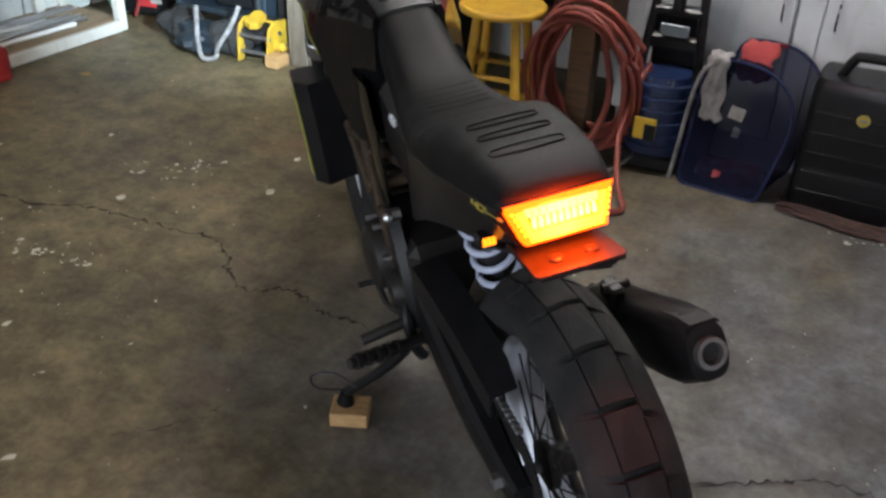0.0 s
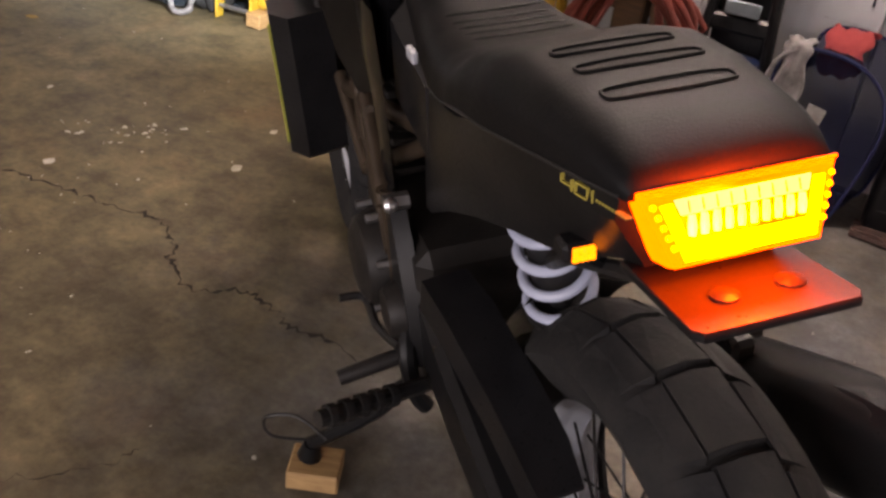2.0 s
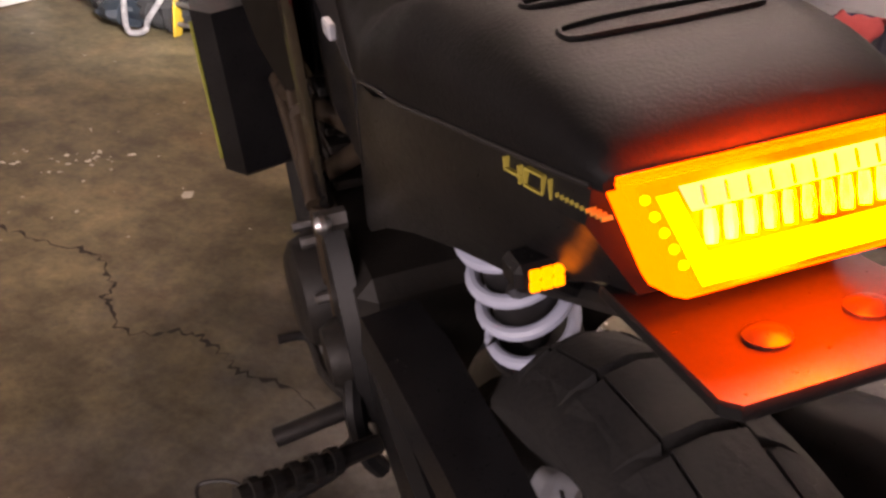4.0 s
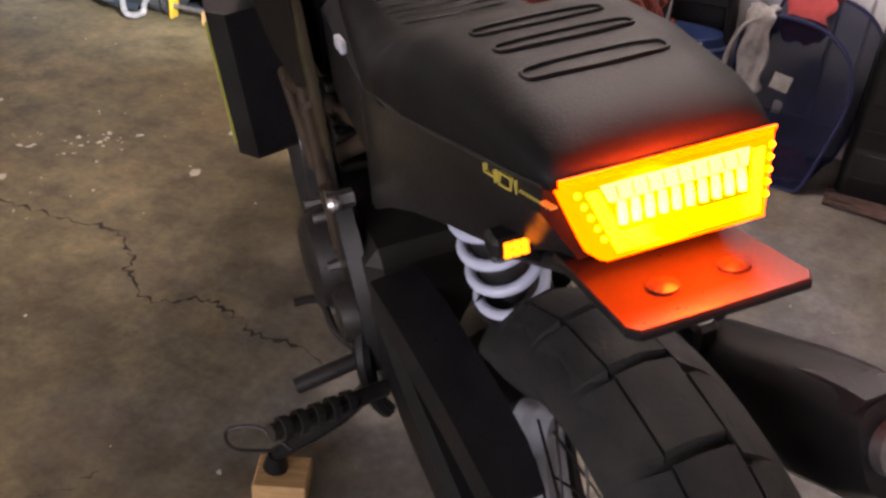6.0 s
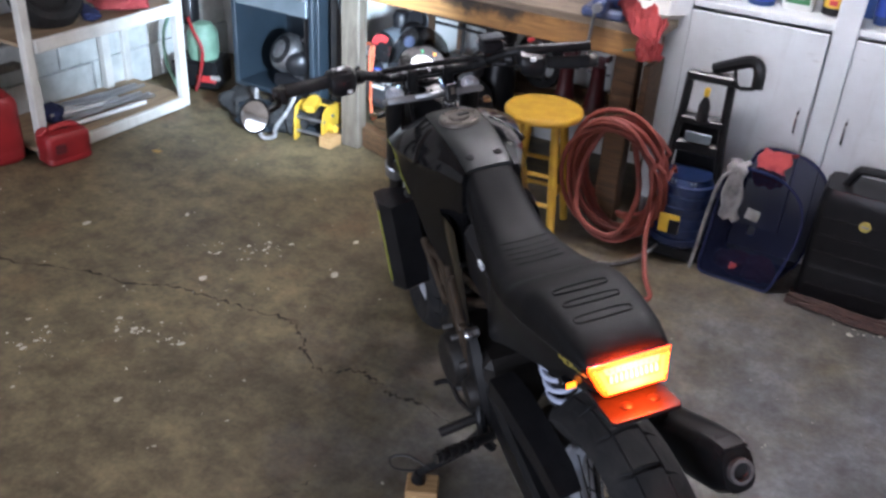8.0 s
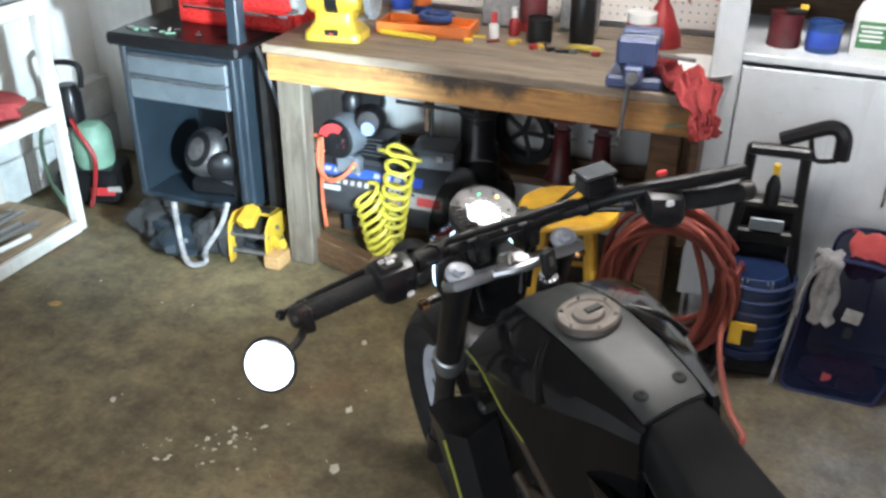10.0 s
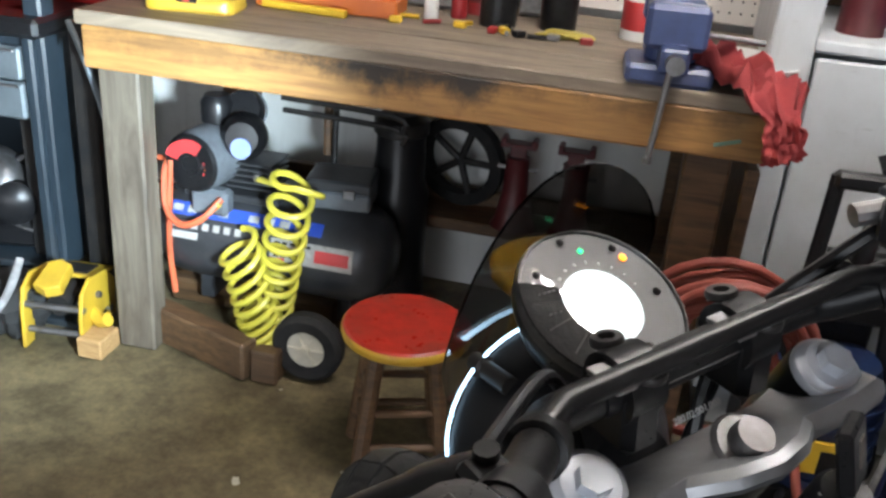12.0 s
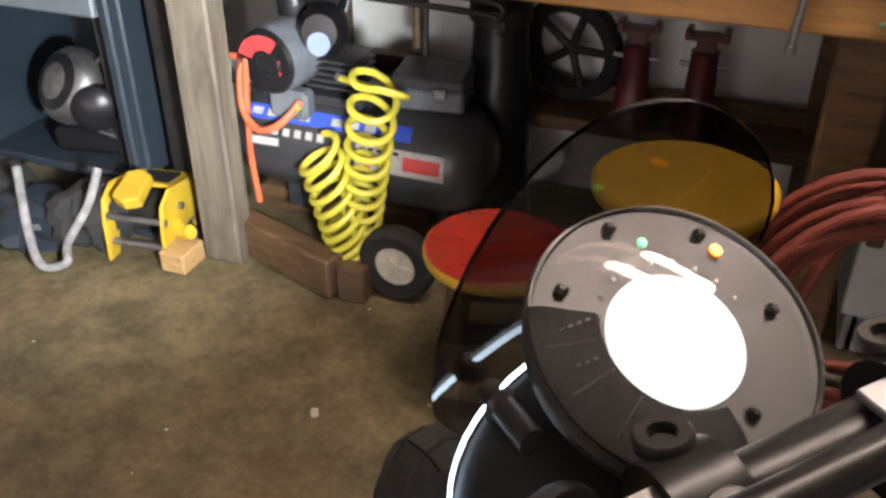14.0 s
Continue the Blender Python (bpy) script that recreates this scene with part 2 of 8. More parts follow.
# ---------- materials ----------
def concrete():
    m = material("worn_concrete", (0.186, 0.149, 0.08), (0.09, 0.071, 0.039), rough=0.55, scale=1.6, bump=0.25, bscale=38, spread=0.2)
    nt = m.node_tree
    n, l = nt.nodes, nt.links
    p = n["Principled BSDF"]
    src = p.inputs["Base Color"].links[0].from_socket
    tc = n.new("ShaderNodeTexCoord")
    # mid-size blotches
    bl = n.new("ShaderNodeTexNoise")
    bl.inputs["Scale"].default_value, bl.inputs["Detail"].default_value, bl.inputs["Roughness"].default_value = 9.0, 8, 0.7
    l.new(tc.outputs["Object"], bl.inputs["Vector"])
    r = n.new("ShaderNodeMapRange")
    r.inputs["From Min"].default_value, r.inputs["From Max"].default_value = 0.35, 0.7
    r.inputs["To Min"].default_value, r.inputs["To Max"].default_value = 0.48, 1.42
    l.new(bl.outputs["Fac"], r.inputs["Value"])
    mul = n.new("ShaderNodeMix")
    mul.data_type, mul.blend_type = "RGBA", "MULTIPLY"
    mul.inputs[0].default_value = 1.0
    l.new(src, mul.inputs[6])
    l.new(r.outputs["Result"], mul.inputs[7])
    # rusty stains
    st = n.new("ShaderNodeTexNoise")
    st.inputs["Scale"].default_value, st.inputs["Detail"].default_value = 2.7, 3
    l.new(tc.outputs["Object"], st.inputs["Vector"])
    r2 = n.new("ShaderNodeMapRange")
    r2.inputs["From Min"].default_value, r2.inputs["From Max"].default_value, r2.inputs["To Max"].default_value = 0.58, 0.76, 0.6
    l.new(st.outputs["Fac"], r2.inputs["Value"])
    mx = n.new("ShaderNodeMix")
    mx.data_type = "RGBA"
    mx.inputs[7].default_value = (0.15, 0.085, 0.04, 1)
    l.new(mul.outputs[2], mx.inputs[6])
    l.new(r2.outputs["Result"], mx.inputs[0])
    # pale scuffed film towards +x, with a torn outline; cool sky light is mixed into its grey
    sx = n.new("ShaderNodeSeparateXYZ")
    l.new(tc.outputs["Object"], sx.inputs[0])
    fr = n.new("ShaderNodeTexNoise")
    fr.inputs["Scale"].default_value, fr.inputs["Detail"].default_value, fr.inputs["Roughness"].default_value = 1.3, 10, 0.68
    l.new(tc.outputs["Object"], fr.inputs["Vector"])
    ad = n.new("ShaderNodeMath")
    ad.operation = "MULTIPLY_ADD"
    ad.inputs[1].default_value, ad.inputs[2].default_value = 4.6, -2.3
    l.new(fr.outputs["Fac"], ad.inputs[0])
    su = n.new("ShaderNodeMath")
    l.new(sx.outputs["X"], su.inputs[0])
    l.new(ad.outputs[0], su.inputs[1])
    r4 = n.new("ShaderNodeMapRange")
    r4.inputs["From Min"].default_value, r4.inputs["From Max"].default_value, r4.inputs["To Max"].default_value = -1.0, 0.6, 0.9
    l.new(su.outputs[0], r4.inputs["Value"])
    m4 = n.new("ShaderNodeMix")
    m4.data_type = "RGBA"
    # the film itself is cloudy: scrubbed pale in places, worn through in others
    cl = n.new("ShaderNodeTexNoise")
    cl.inputs["Scale"].default_value, cl.inputs["Detail"].default_value, cl.inputs["Roughness"].default_value, cl.inputs["Distortion"].default_value = 4.6, 10, 0.7, 0.15
    l.new(tc.outputs["Object"], cl.inputs["Vector"])
    cr = n.new("ShaderNodeValToRGB")
    # the blue lean of these greys paints in daylight from the sky
    cr.color_ramp.elements[0].position, cr.color_ramp.elements[0].color = 0.36, (0.05, 0.05, 0.05, 1)
    cr.color_ramp.elements[1].position, cr.color_ramp.elements[1].color = 0.68, (0.19, 0.2, 0.222, 1)
    cr.color_ramp.elements.new(0.5).color = (0.098, 0.102, 0.112, 1)
    l.new(cl.outputs["Fac"], cr.inputs["Fac"])
    l.new(cr.outputs["Color"], m4.inputs[7])
    l.new(mx.outputs[2], m4.inputs[6])
    l.new(r4.outputs["Result"], m4.inputs[0])
    # fine pale speckle and dark pits
    sp_ = n.new("ShaderNodeTexNoise")
    sp_.inputs["Scale"].default_value, sp_.inputs["Detail"].default_value, sp_.inputs["Roughness"].default_value = 42.0, 6, 0.8
    l.new(tc.outputs["Object"], sp_.inputs["Vector"])
    r5 = n.new("ShaderNodeMapRange")
    r5.inputs["From Min"].default_value, r5.inputs["From Max"].default_value = 0.3, 0.7
    r5.inputs["To Min"].default_value, r5.inputs["To Max"].default_value = 0.68, 1.34
    l.new(sp_.outputs["Fac"], r5.inputs["Value"])
    m5 = n.new("ShaderNodeMix")
    m5.data_type, m5.blend_type = "RGBA", "MULTIPLY"
    m5.inputs[0].default_value = 1.0
    l.new(m4.outputs[2], m5.inputs[6])
    l.new(r5.outputs["Result"], m5.inputs[7])
    l.new(m5.outputs[2], p.inputs["Base Color"])
    return m


def wood(name, a, b, scale=6.0, stretch=(1, 12, 12), rough=0.6, dirt=0.35):
    m = material(name, a, b, rough=rough, scale=scale, bump=0.15, bscale=40, grime=dirt)
    nt = m.node_tree
    mp = nt.nodes.new("ShaderNodeMapping")
    mp.inputs["Scale"].default_value = stretch
    tc = next(x for x in nt.nodes if x.type == "TEX_COORD")
    nt.links.new(tc.outputs["Object"], mp.inputs["Vector"])
    first = [x for x in nt.nodes if x.type == "TEX_NOISE"][0]
    nt.links.new(mp.outputs["Vector"], first.inputs["Vector"])
    first.inputs["Distortion"].default_value = 0.6
    return m


M_FLOOR = concrete()
M_CRACK = material("crack_shadow_dirt", (0.018, 0.015, 0.012), (0.03, 0.026, 0.02), rough=0.95, scale=30)
M_FLAKE = material("dried_paint_flake", (0.62, 0.6, 0.54), (0.4, 0.38, 0.33), rough=0.7, scale=20)
M_LEAF = material("dry_leaf", (0.4, 0.27, 0.08), (0.26, 0.16, 0.05), rough=0.8, scale=60)
M_WALL = material("painted_drywall", (0.72, 0.72, 0.70), (0.6, 0.6, 0.57), rough=0.75, scale=2.2, bump=0.15, bscale=90, grime=0.2)
M_BLOCKWALL = material("painted_block", (0.6, 0.62, 0.6), (0.44, 0.46, 0.44), rough=0.85, scale=8, bump=0.5, bscale=70, grime=0.3)
def streaked(m, amount=0.3, tone=(0.12, 0.1, 0.08)):
    """Runs and scuffs: tall streaks and short scrapes over the paint."""
    nt = m.node_tree
    n, l = nt.nodes, nt.links
    p = n["Principled BSDF"]
    src = p.inputs["Base Color"].links[0].from_socket
    tc = n.new("ShaderNodeTexCoord")
    for sc, lo, hi, k in (((9, 9, 0.9), 0.56, 0.75, amount), ((5, 5, 34), 0.64, 0.72, amount * 1.3), ((1.6, 1.6, 1.2), 0.5, 0.7, amount * 0.6)):
        mp = n.new("ShaderNodeMapping")
        mp.inputs["Scale"].default_value = sc
        l.new(tc.outputs["Object"], mp.inputs["Vector"])
        t = n.new("ShaderNodeTexNoise")
        t.inputs["Scale"].default_value, t.inputs["Detail"].default_value, t.inputs["Roughness"].default_value = 1.6, 7, 0.66
        l.new(mp.outputs["Vector"], t.inputs["Vector"])
        r = n.new("ShaderNodeMapRange")
        r.inputs["From Min"].default_value, r.inputs["From Max"].default_value, r.inputs["To Max"].default_value = lo, hi, k
        l.new(t.outputs["Fac"], r.inputs["Value"])
        x = n.new("ShaderNodeMix")
        x.data_type = "RGBA"
        x.inputs[7].default_value = (*tone, 1)
        l.new(r.outputs["Result"], x.inputs[0])
        l.new(src, x.inputs[6])
        src = x.outputs[2]
    l.new(src, p.inputs["Base Color"])
    return m


M_WALL, M_BLOCKWALL = streaked(M_WALL, 0.22), streaked(M_BLOCKWALL, 0.35)
M_CEIL = material("ceiling_board", (0.2, 0.165, 0.125), (0.13, 0.105, 0.08), rough=0.85, scale=1.5, bump=0.1)
M_CAB = material("worn_white_cabinet_paint", (0.66, 0.70, 0.73), (0.56, 0.59, 0.61), rough=0.58, scale=3.0, bscale=140, grime=0.28)
M_WHITEWOOD = material("worn_white_wood", (0.66, 0.65, 0.6), (0.5, 0.49, 0.45), rough=0.6, scale=5, bump=0.15, grime=0.4)
M_CAB, M_WHITEWOOD = streaked(M_CAB, 0.26), streaked(M_WHITEWOOD, 0.3)
M_BENCHWOOD = wood("bench_lumber", (0.4, 0.205, 0.06), (0.23, 0.115, 0.036), scale=4, stretch=(1.2, 10, 16))
M_BENCHTOP = wood("bench_top_worn", (0.24, 0.19, 0.135), (0.13, 0.1, 0.075), scale=3, stretch=(1.2, 9, 9), dirt=0.6)
M_POSTWOOD = wood("grey_post_wood", (0.152, 0.128, 0.096), (0.068, 0.0536, 0.04), scale=4, stretch=(6, 6, 0.9), dirt=0.75)
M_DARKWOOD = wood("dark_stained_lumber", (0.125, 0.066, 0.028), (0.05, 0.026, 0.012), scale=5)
M_PINE = wood("pine_offcut", (0.45, 0.28, 0.12), (0.3, 0.17, 0.07), scale=9, stretch=(2, 14, 14), dirt=0.2)
M_PLY = wood("shelf_board", (0.34, 0.25, 0.15), (0.22, 0.15, 0.09), scale=3, stretch=(9, 1.2, 9), dirt=0.5)
M_PEG = material("pegboard_white", (0.8, 0.76, 0.71), (0.72, 0.68, 0.63), rough=0.7, scale=3, grime=0.2)
M_RUG = material("dusty_brown_rag", (0.07, 0.035, 0.028), (0.03, 0.018, 0.016), rough=0.95, scale=30, bump=0.5, bscale=200)
M_HOLE = material("hole_dark", (0.02, 0.02, 0.02), rough=0.9)
M_BLACKPLASTIC = material("black_plastic", (0.007, 0.007, 0.008), (0.011, 0.011, 0.012), rough=0.3, scale=20, bump=0.06, bscale=300, spec=0.27)
M_SATIN = material("satin_black_paint", (0.007, 0.007, 0.0075), (0.011, 0.011, 0.0115), rough=0.31, scale=10, bump=0.02, bscale=200, spec=0.17)
M_GLOSSBLACK = material("gloss_black_paint", (0.004, 0.004, 0.0045), (0.006, 0.006, 0.0065), rough=0.05, scale=5, spec=0.28)
M_GREYPAINT = material("matt_grey_tank_paint", (0.029, 0.031, 0.0305), (0.022, 0.0235, 0.023), rough=0.46, scale=8, metal=0.0, spec=0.28)
M_SEAT = material("seat_vinyl", (0.0045, 0.0045, 0.005), (0.007, 0.0068, 0.007), rough=0.52, scale=14, bump=0.14, bscale=420, spec=0.11)
M_TYRE = material("tyre_rubber", (0.013, 0.013, 0.014), (0.024, 0.023, 0.022), spec=0.18, rough=0.78, scale=16, bump=0.25, bscale=160)
M_ALU = material("bare_aluminium", (0.62, 0.63, 0.65), (0.5, 0.51, 0.53), rough=0.32, metal=1.0, scale=10)
M_SILVER = material("silver_cast_clamp", (0.32, 0.33, 0.345), (0.25, 0.255, 0.265), rough=0.42, metal=0.9, scale=12, bump=0.05, bscale=150)
M_CHROME = material("chrome", (0.75, 0.75, 0.77), (0.66, 0.66, 0.68), rough=0.1, metal=1.0)
M_RIM = material("satin_alloy_rim", (0.55, 0.58, 0.63), (0.46, 0.48, 0.53), rough=0.42, metal=0.35, scale=20)
M_STEEL = material("dull_steel", (0.28, 0.28, 0.29), (0.18, 0.17, 0.165), rough=0.45, metal=0.9, scale=30)
M_DARKSTEEL = material("black_steel", (0.017, 0.017, 0.018), (0.03, 0.027, 0.025), rough=0.42, spec=0.3, metal=0.3, scale=20)
M_ENGINE = material("engine_casting", (0.010, 0.0095, 0.009), (0.021, 0.018, 0.016), spec=0.3, rough=0.5, metal=0.15, scale=14, bump=0.15, bscale=120)
M_FRAME = material("bronze_dark_frame_paint", (0.04, 0.029, 0.02), (0.06, 0.042, 0.028), rough=0.4, metal=0.4, scale=15)
M_SPRING = material("white_spring_paint", (0.42, 0.46, 0.58), (0.34, 0.37, 0.48), rough=0.35, scale=20)
M_YELLOWTRIM = material("neon_yellow_trim", (0.27, 0.28, 0.04), (0.2, 0.21, 0.035), rough=0.45)
M_DECAL = material("pale_yellow_decal", (0.42, 0.34, 0.06), (0.34, 0.27, 0.05), rough=0.5)
M_WHITEPRINT = material("white_print", (0.75, 0.75, 0.75), (0.6, 0.6, 0.6), rough=0.5)
M_REDPLASTIC = material("red_fuel_plastic", (0.29, 0.014, 0.016), (0.2, 0.011, 0.013), rough=0.45, scale=7, bump=0.1, grime=0.25)
M_REDPAINT = material("red_enamel", (0.5, 0.025, 0.02), (0.42, 0.02, 0.018), rough=0.28, scale=8, coat=0.4)
M_REDSEAT = material("red_stool_paint", (0.42, 0.03, 0.018), (0.3, 0.022, 0.014), rough=0.3, scale=26, grime=0.55)
M_MAROON = material("maroon_steel", (0.1, 0.013, 0.016), (0.06, 0.009, 0.01), rough=0.45, scale=16, grime=0.4)
M_YELLOW = material("yellow_stool_paint", (0.62, 0.38, 0.035), (0.5, 0.28, 0.03), rough=0.45, scale=22, grime=0.45)
M_YELLOWTOOL = material("yellow_tool_enamel", (0.52, 0.34, 0.03), (0.38, 0.24, 0.025), rough=0.35, scale=9, grime=0.3)
M_YCOIL = material("yellow_air_hose", (0.5, 0.44, 0.05), (0.4, 0.34, 0.04), rough=0.35, scale=12)
M_HOSE = material("terracotta_rubber_hose", (0.27, 0.06, 0.042), (0.18, 0.04, 0.03), rough=0.55, scale=9, bump=0.1, grime=0.3)
M_ORANGECORD = material("orange_cord", (0.55, 0.12, 0.05), (0.42, 0.08, 0.035), rough=0.5)
M_PINKCORD = material("faded_red_cord", (0.3, 0.06, 0.055), (0.2, 0.04, 0.04), rough=0.55)
M_BLUEPLASTIC = material("blue_plastic", (0.02, 0.065, 0.22), (0.014, 0.04, 0.14), rough=0.4, scale=9)
M_WASHERBLUE = material("washer_blue_plastic", (0.008, 0.022, 0.075), (0.006, 0.014, 0.05), rough=0.4, scale=9, grime=0.2)
M_NAVY = material("navy_fabric", (0.008, 0.012, 0.05), (0.012, 0.018, 0.07), rough=0.85, scale=30, bump=0.3, bscale=500)
M_REDRAG = material("red_shop_rag", (0.36, 0.05, 0.048), (0.25, 0.03, 0.034), rough=0.9, scale=14, bump=0.4, bscale=350, grime=0.2)
M_GREYRAG = material("grey_towel", (0.3, 0.29, 0.29), (0.13, 0.125, 0.125), rough=0.95, scale=20, bump=0.4, bscale=300)
M_CARTBLUE = material("slate_blue_cart", (0.02, 0.031, 0.042), (0.014, 0.022, 0.03), rough=0.4, scale=8, grime=0.2)
M_CARTGREY = material("grey_drawer", (0.17, 0.2, 0.22), (0.12, 0.145, 0.16), rough=0.35, metal=0.3, scale=8)
M_VISEBLUE = material("blue_vise_enamel", (0.05, 0.075, 0.19), (0.04, 0.055, 0.13), rough=0.4, scale=18, grime=0.4)
M_TANKGREY = material("compressor_grey", (0.0578, 0.0595, 0.0646), (0.0374, 0.0391, 0.0425), rough=0.33, metal=0.35, scale=9, grime=0.2)
M_PUMPGREY = material("pump_shroud_grey", (0.12, 0.135, 0.15), (0.075, 0.082, 0.092), rough=0.5, scale=15, grime=0.2)
M_WHEELCREAM = material("cream_wheel_hub", (0.55, 0.52, 0.43), (0.42, 0.39, 0.3), rough=0.55, scale=12, grime=0.3)
M_LABELBLUE = material("blue_label", (0.03, 0.08, 0.42), (0.025, 0.06, 0.33), rough=0.35)
M_LABELWHITE = material("white_label", (0.42, 0.41, 0.39), (0.24, 0.23, 0.21), rough=0.5, scale=30, grime=0.4)
M_PALEBLUE = material("pale_blue_sticker", (0.16, 0.22, 0.4), (0.12, 0.17, 0.32), rough=0.4)
M_LABELRED = material("red_label", (0.5, 0.04, 0.04), (0.4, 0.03, 0.03), rough=0.4)
M_LABELYELLOW = material("yellow_label", (0.7, 0.45, 0.03), (0.6, 0.38, 0.03), rough=0.4)
M_LABELGREEN = material("green_label", (0.05, 0.2, 0.07), (0.04, 0.15, 0.06), rough=0.4)
M_WHITEPLASTIC = material("white_plastic", (0.72, 0.72, 0.7), (0.62, 0.62, 0.6), rough=0.4, scale=9)
M_GREENPLASTIC = material("pale_green_plastic", (0.2, 0.34, 0.24), (0.12, 0.22, 0.16), rough=0.5)
M_ORANGEPLASTIC = material("orange_plastic", (0.62, 0.16, 0.02), (0.5, 0.12, 0.02), rough=0.4)
M_FOAM = material("black_foam", (0.02, 0.02, 0.02), rough=0.95, bump=0.6, bscale=200)
M_STONE = material("grey_abrasive_wheel", (0.25, 0.25, 0.25), (0.16, 0.16, 0.16), rough=0.9, scale=50, bump=0.5, bscale=400)
M_MIRROR = material("mirror_silver", (0.9, 0.9, 0.9), (0.9, 0.9, 0.9), rough=0.02, metal=1.0)
M_DASHRIM = material("dash_rim_grey", (0.10, 0.10, 0.10), (0.07, 0.07, 0.07), rough=0.3, metal=0.5, scale=30)
M_DASHFACE = material("dash_face_grey", (0.062, 0.062, 0.062), (0.05, 0.05, 0.05), rough=0.4, metal=0.0, scale=14)
M_LENS = thin_glass("clear_lens", 0.045)
M_SMOKE = glass("smoked_windscreen", (0.2, 0.19, 0.18), ior=1.2)
M_AMBERLENS = glass("smoked_amber_lens", (0.5, 0.3, 0.15), rough=0.1)
M_LCD = glow("lcd_backlight", (0.84, 0.95, 1.0), 0.8, (0.5, 0.56, 0.56))
M_SIGNALDIM = material("unlit_amber_cell", (0.12, 0.04, 0.008), (0.09, 0.03, 0.006), rough=0.3)
M_CAPALLOY = material("worn_cap_alloy", (0.14, 0.122, 0.108), (0.10, 0.088, 0.078), rough=0.48, metal=0.7, scale=14)
M_TAIL = glow("tail_lamp_lens", (1.0, 0.075, 0.0), 7.5, (0.4, 0.01, 0.0))
M_TAILLED = glow("tail_lamp_cell", (1.0, 0.30, 0.035), 15.0, (0.6, 0.2, 0.0))
M_TAILHOT = glow("tail_lamp_led_bars", (1.0, 0.17, 0.004), 16.0, (0.6, 0.2, 0.0))
M_TAILCLEAR = glow("tail_reflector", (1.0, 0.2, 0.11), 1.0, (0.6, 0.4, 0.38))
M_SIGNAL = glow("amber_signal_led", (1.0, 0.22, 0.006), 3.0, (0.6, 0.2, 0.0))
M_GREENLED = glow("green_indicator", (0.05, 0.9, 0.35), 2.0)
M_ORANGELED = glow("orange_indicator", (1.0, 0.35, 0.02), 3.0)
M_HEADLED = glow("headlamp_led", (0.5, 0.78, 1.0), 6.0)
M_TUBE = glow("fluorescent_tube", (1.0, 0.96, 0.88), 175.0)

# ---------- the room ----------
XL, XR, YB, YF, ZC = -3.57, 3.1, 2.61, -5.0, 2.75


def slab(name, c, s, mat, label, category, bev=0.002):
    bm = B()
    box(bm, c, s, bev=bev)
    return part(name, bm, mat, None, label, category=category, kind="structure")


# floor: a worn concrete sheet with a slightly uneven face, running out to the drive
bm = B()
nx, ny = 60, 70
grid = [[None] * (ny + 1) for _ in range(nx + 1)]
for i in range(nx + 1):
    for j in range(ny + 1):
        x = XL - 0.15 + (XR - XL + 0.3) * i / nx
        y = YF - 3.5 + (YB + 0.15 - YF + 3.5) * j / ny
        grid[i][j] = bm.verts.new((x, y, 0.003 * (noise.noise(Vector((x * 0.9, y * 0.9, 0))) - 0.5) - 0.001))
for i in range(nx):
    for j in range(ny):
        bm.faces.new((grid[i][j], grid[i + 1][j], grid[i + 1][j + 1], grid[i][j + 1]))
part("floor", bm, M_FLOOR, None, "worn stained concrete garage floor with cracks", category="floor", kind="structure")


def crack(pts, w):
    """A jagged open crack: dark groove with raised crumbled lips."""
    rnd = random.Random(len(pts))
    P = smooth_path([(x, y, 0) for x, y in pts], 9)
    bm = B()
    prev = None
    for i, p in enumerate(P):
        d = (P[min(i + 1, len(P) - 1)] - P[max(i - 1, 0)]).normalized()
        s = Vector((-d.y, d.x, 0))
        q = p + s * rnd.uniform(-0.011, 0.011)
        ww = w * rnd.choice((0.15, 0.3, 0.5, 0.8, 1.0, 1.7))
        zz = 0.0035
        cur = [bm.verts.new((q + s * ww).to_tuple()[:2] + (zz,)), bm.verts.new((q - s * ww).to_tuple()[:2] + (zz,))]
        if prev:
            bm.faces.new((prev[0], cur[0], cur[1], prev[1]))
        prev = cur
    return part("floor_crack", bm, M_CRACK, None, "jagged dark crack across the concrete floor", category="crack", kind="structure")


crack([(-3.4, 0.42), (-3.2, 0.36), (-2.8, 0.28), (-2.45, 0.27), (-2.2, 0.37), (-2.0, 0.41), (-1.83, 0.49), (-1.65, 0.52), (-1.5, 0.545), (-1.36, 0.57), (-1.25, 0.52), (-1.2, 0.46), (-1.09, 0.41), (-1.0, 0.47), (-0.93, 0.475), (-0.83, 0.44), (-0.74, 0.455), (-0.6, 0.42)], 0.0042)
crack([(0.2, 0.36), (0.34, 0.44), (0.42, 0.5), (0.54, 0.54), (0.62, 0.53), (0.73, 0.49), (0.82, 0.38), (0.95, 0.3)], 0.0032)
crack([(-0.95, -0.2), (-0.85, -0.1), (-0.8, 0.0)], 0.0012)

# walls, with thickness; the front stands open on the drive
slab("wall_back", ((XL + XR) / 2, YB + 0.06, ZC / 2), (XR - XL + 0.24, 0.12, ZC), M_WALL, "white painted garage back wall", "wall")
slab("wall_left", (XL - 0.06, (YB + YF) / 2, ZC / 2), (0.12, YB - YF, ZC), M_WALL, "white painted garage side wall", "wall")
slab("wall_right", (XR + 0.06, (YB + YF) / 2, ZC / 2), (0.12, YB - YF, ZC), M_WALL, "white painted garage side wall", "wall")
slab("wall_front_pier", (XL + 0.3, YF - 0.06, ZC / 2), (0.6, 0.12, ZC), M_WALL, "white pier beside the open garage door", "wall")
slab("wall_front_pier", (XR - 0.6, YF - 0.06, ZC / 2), (1.2, 0.12, ZC), M_WALL, "white pier beside the open garage door", "wall")
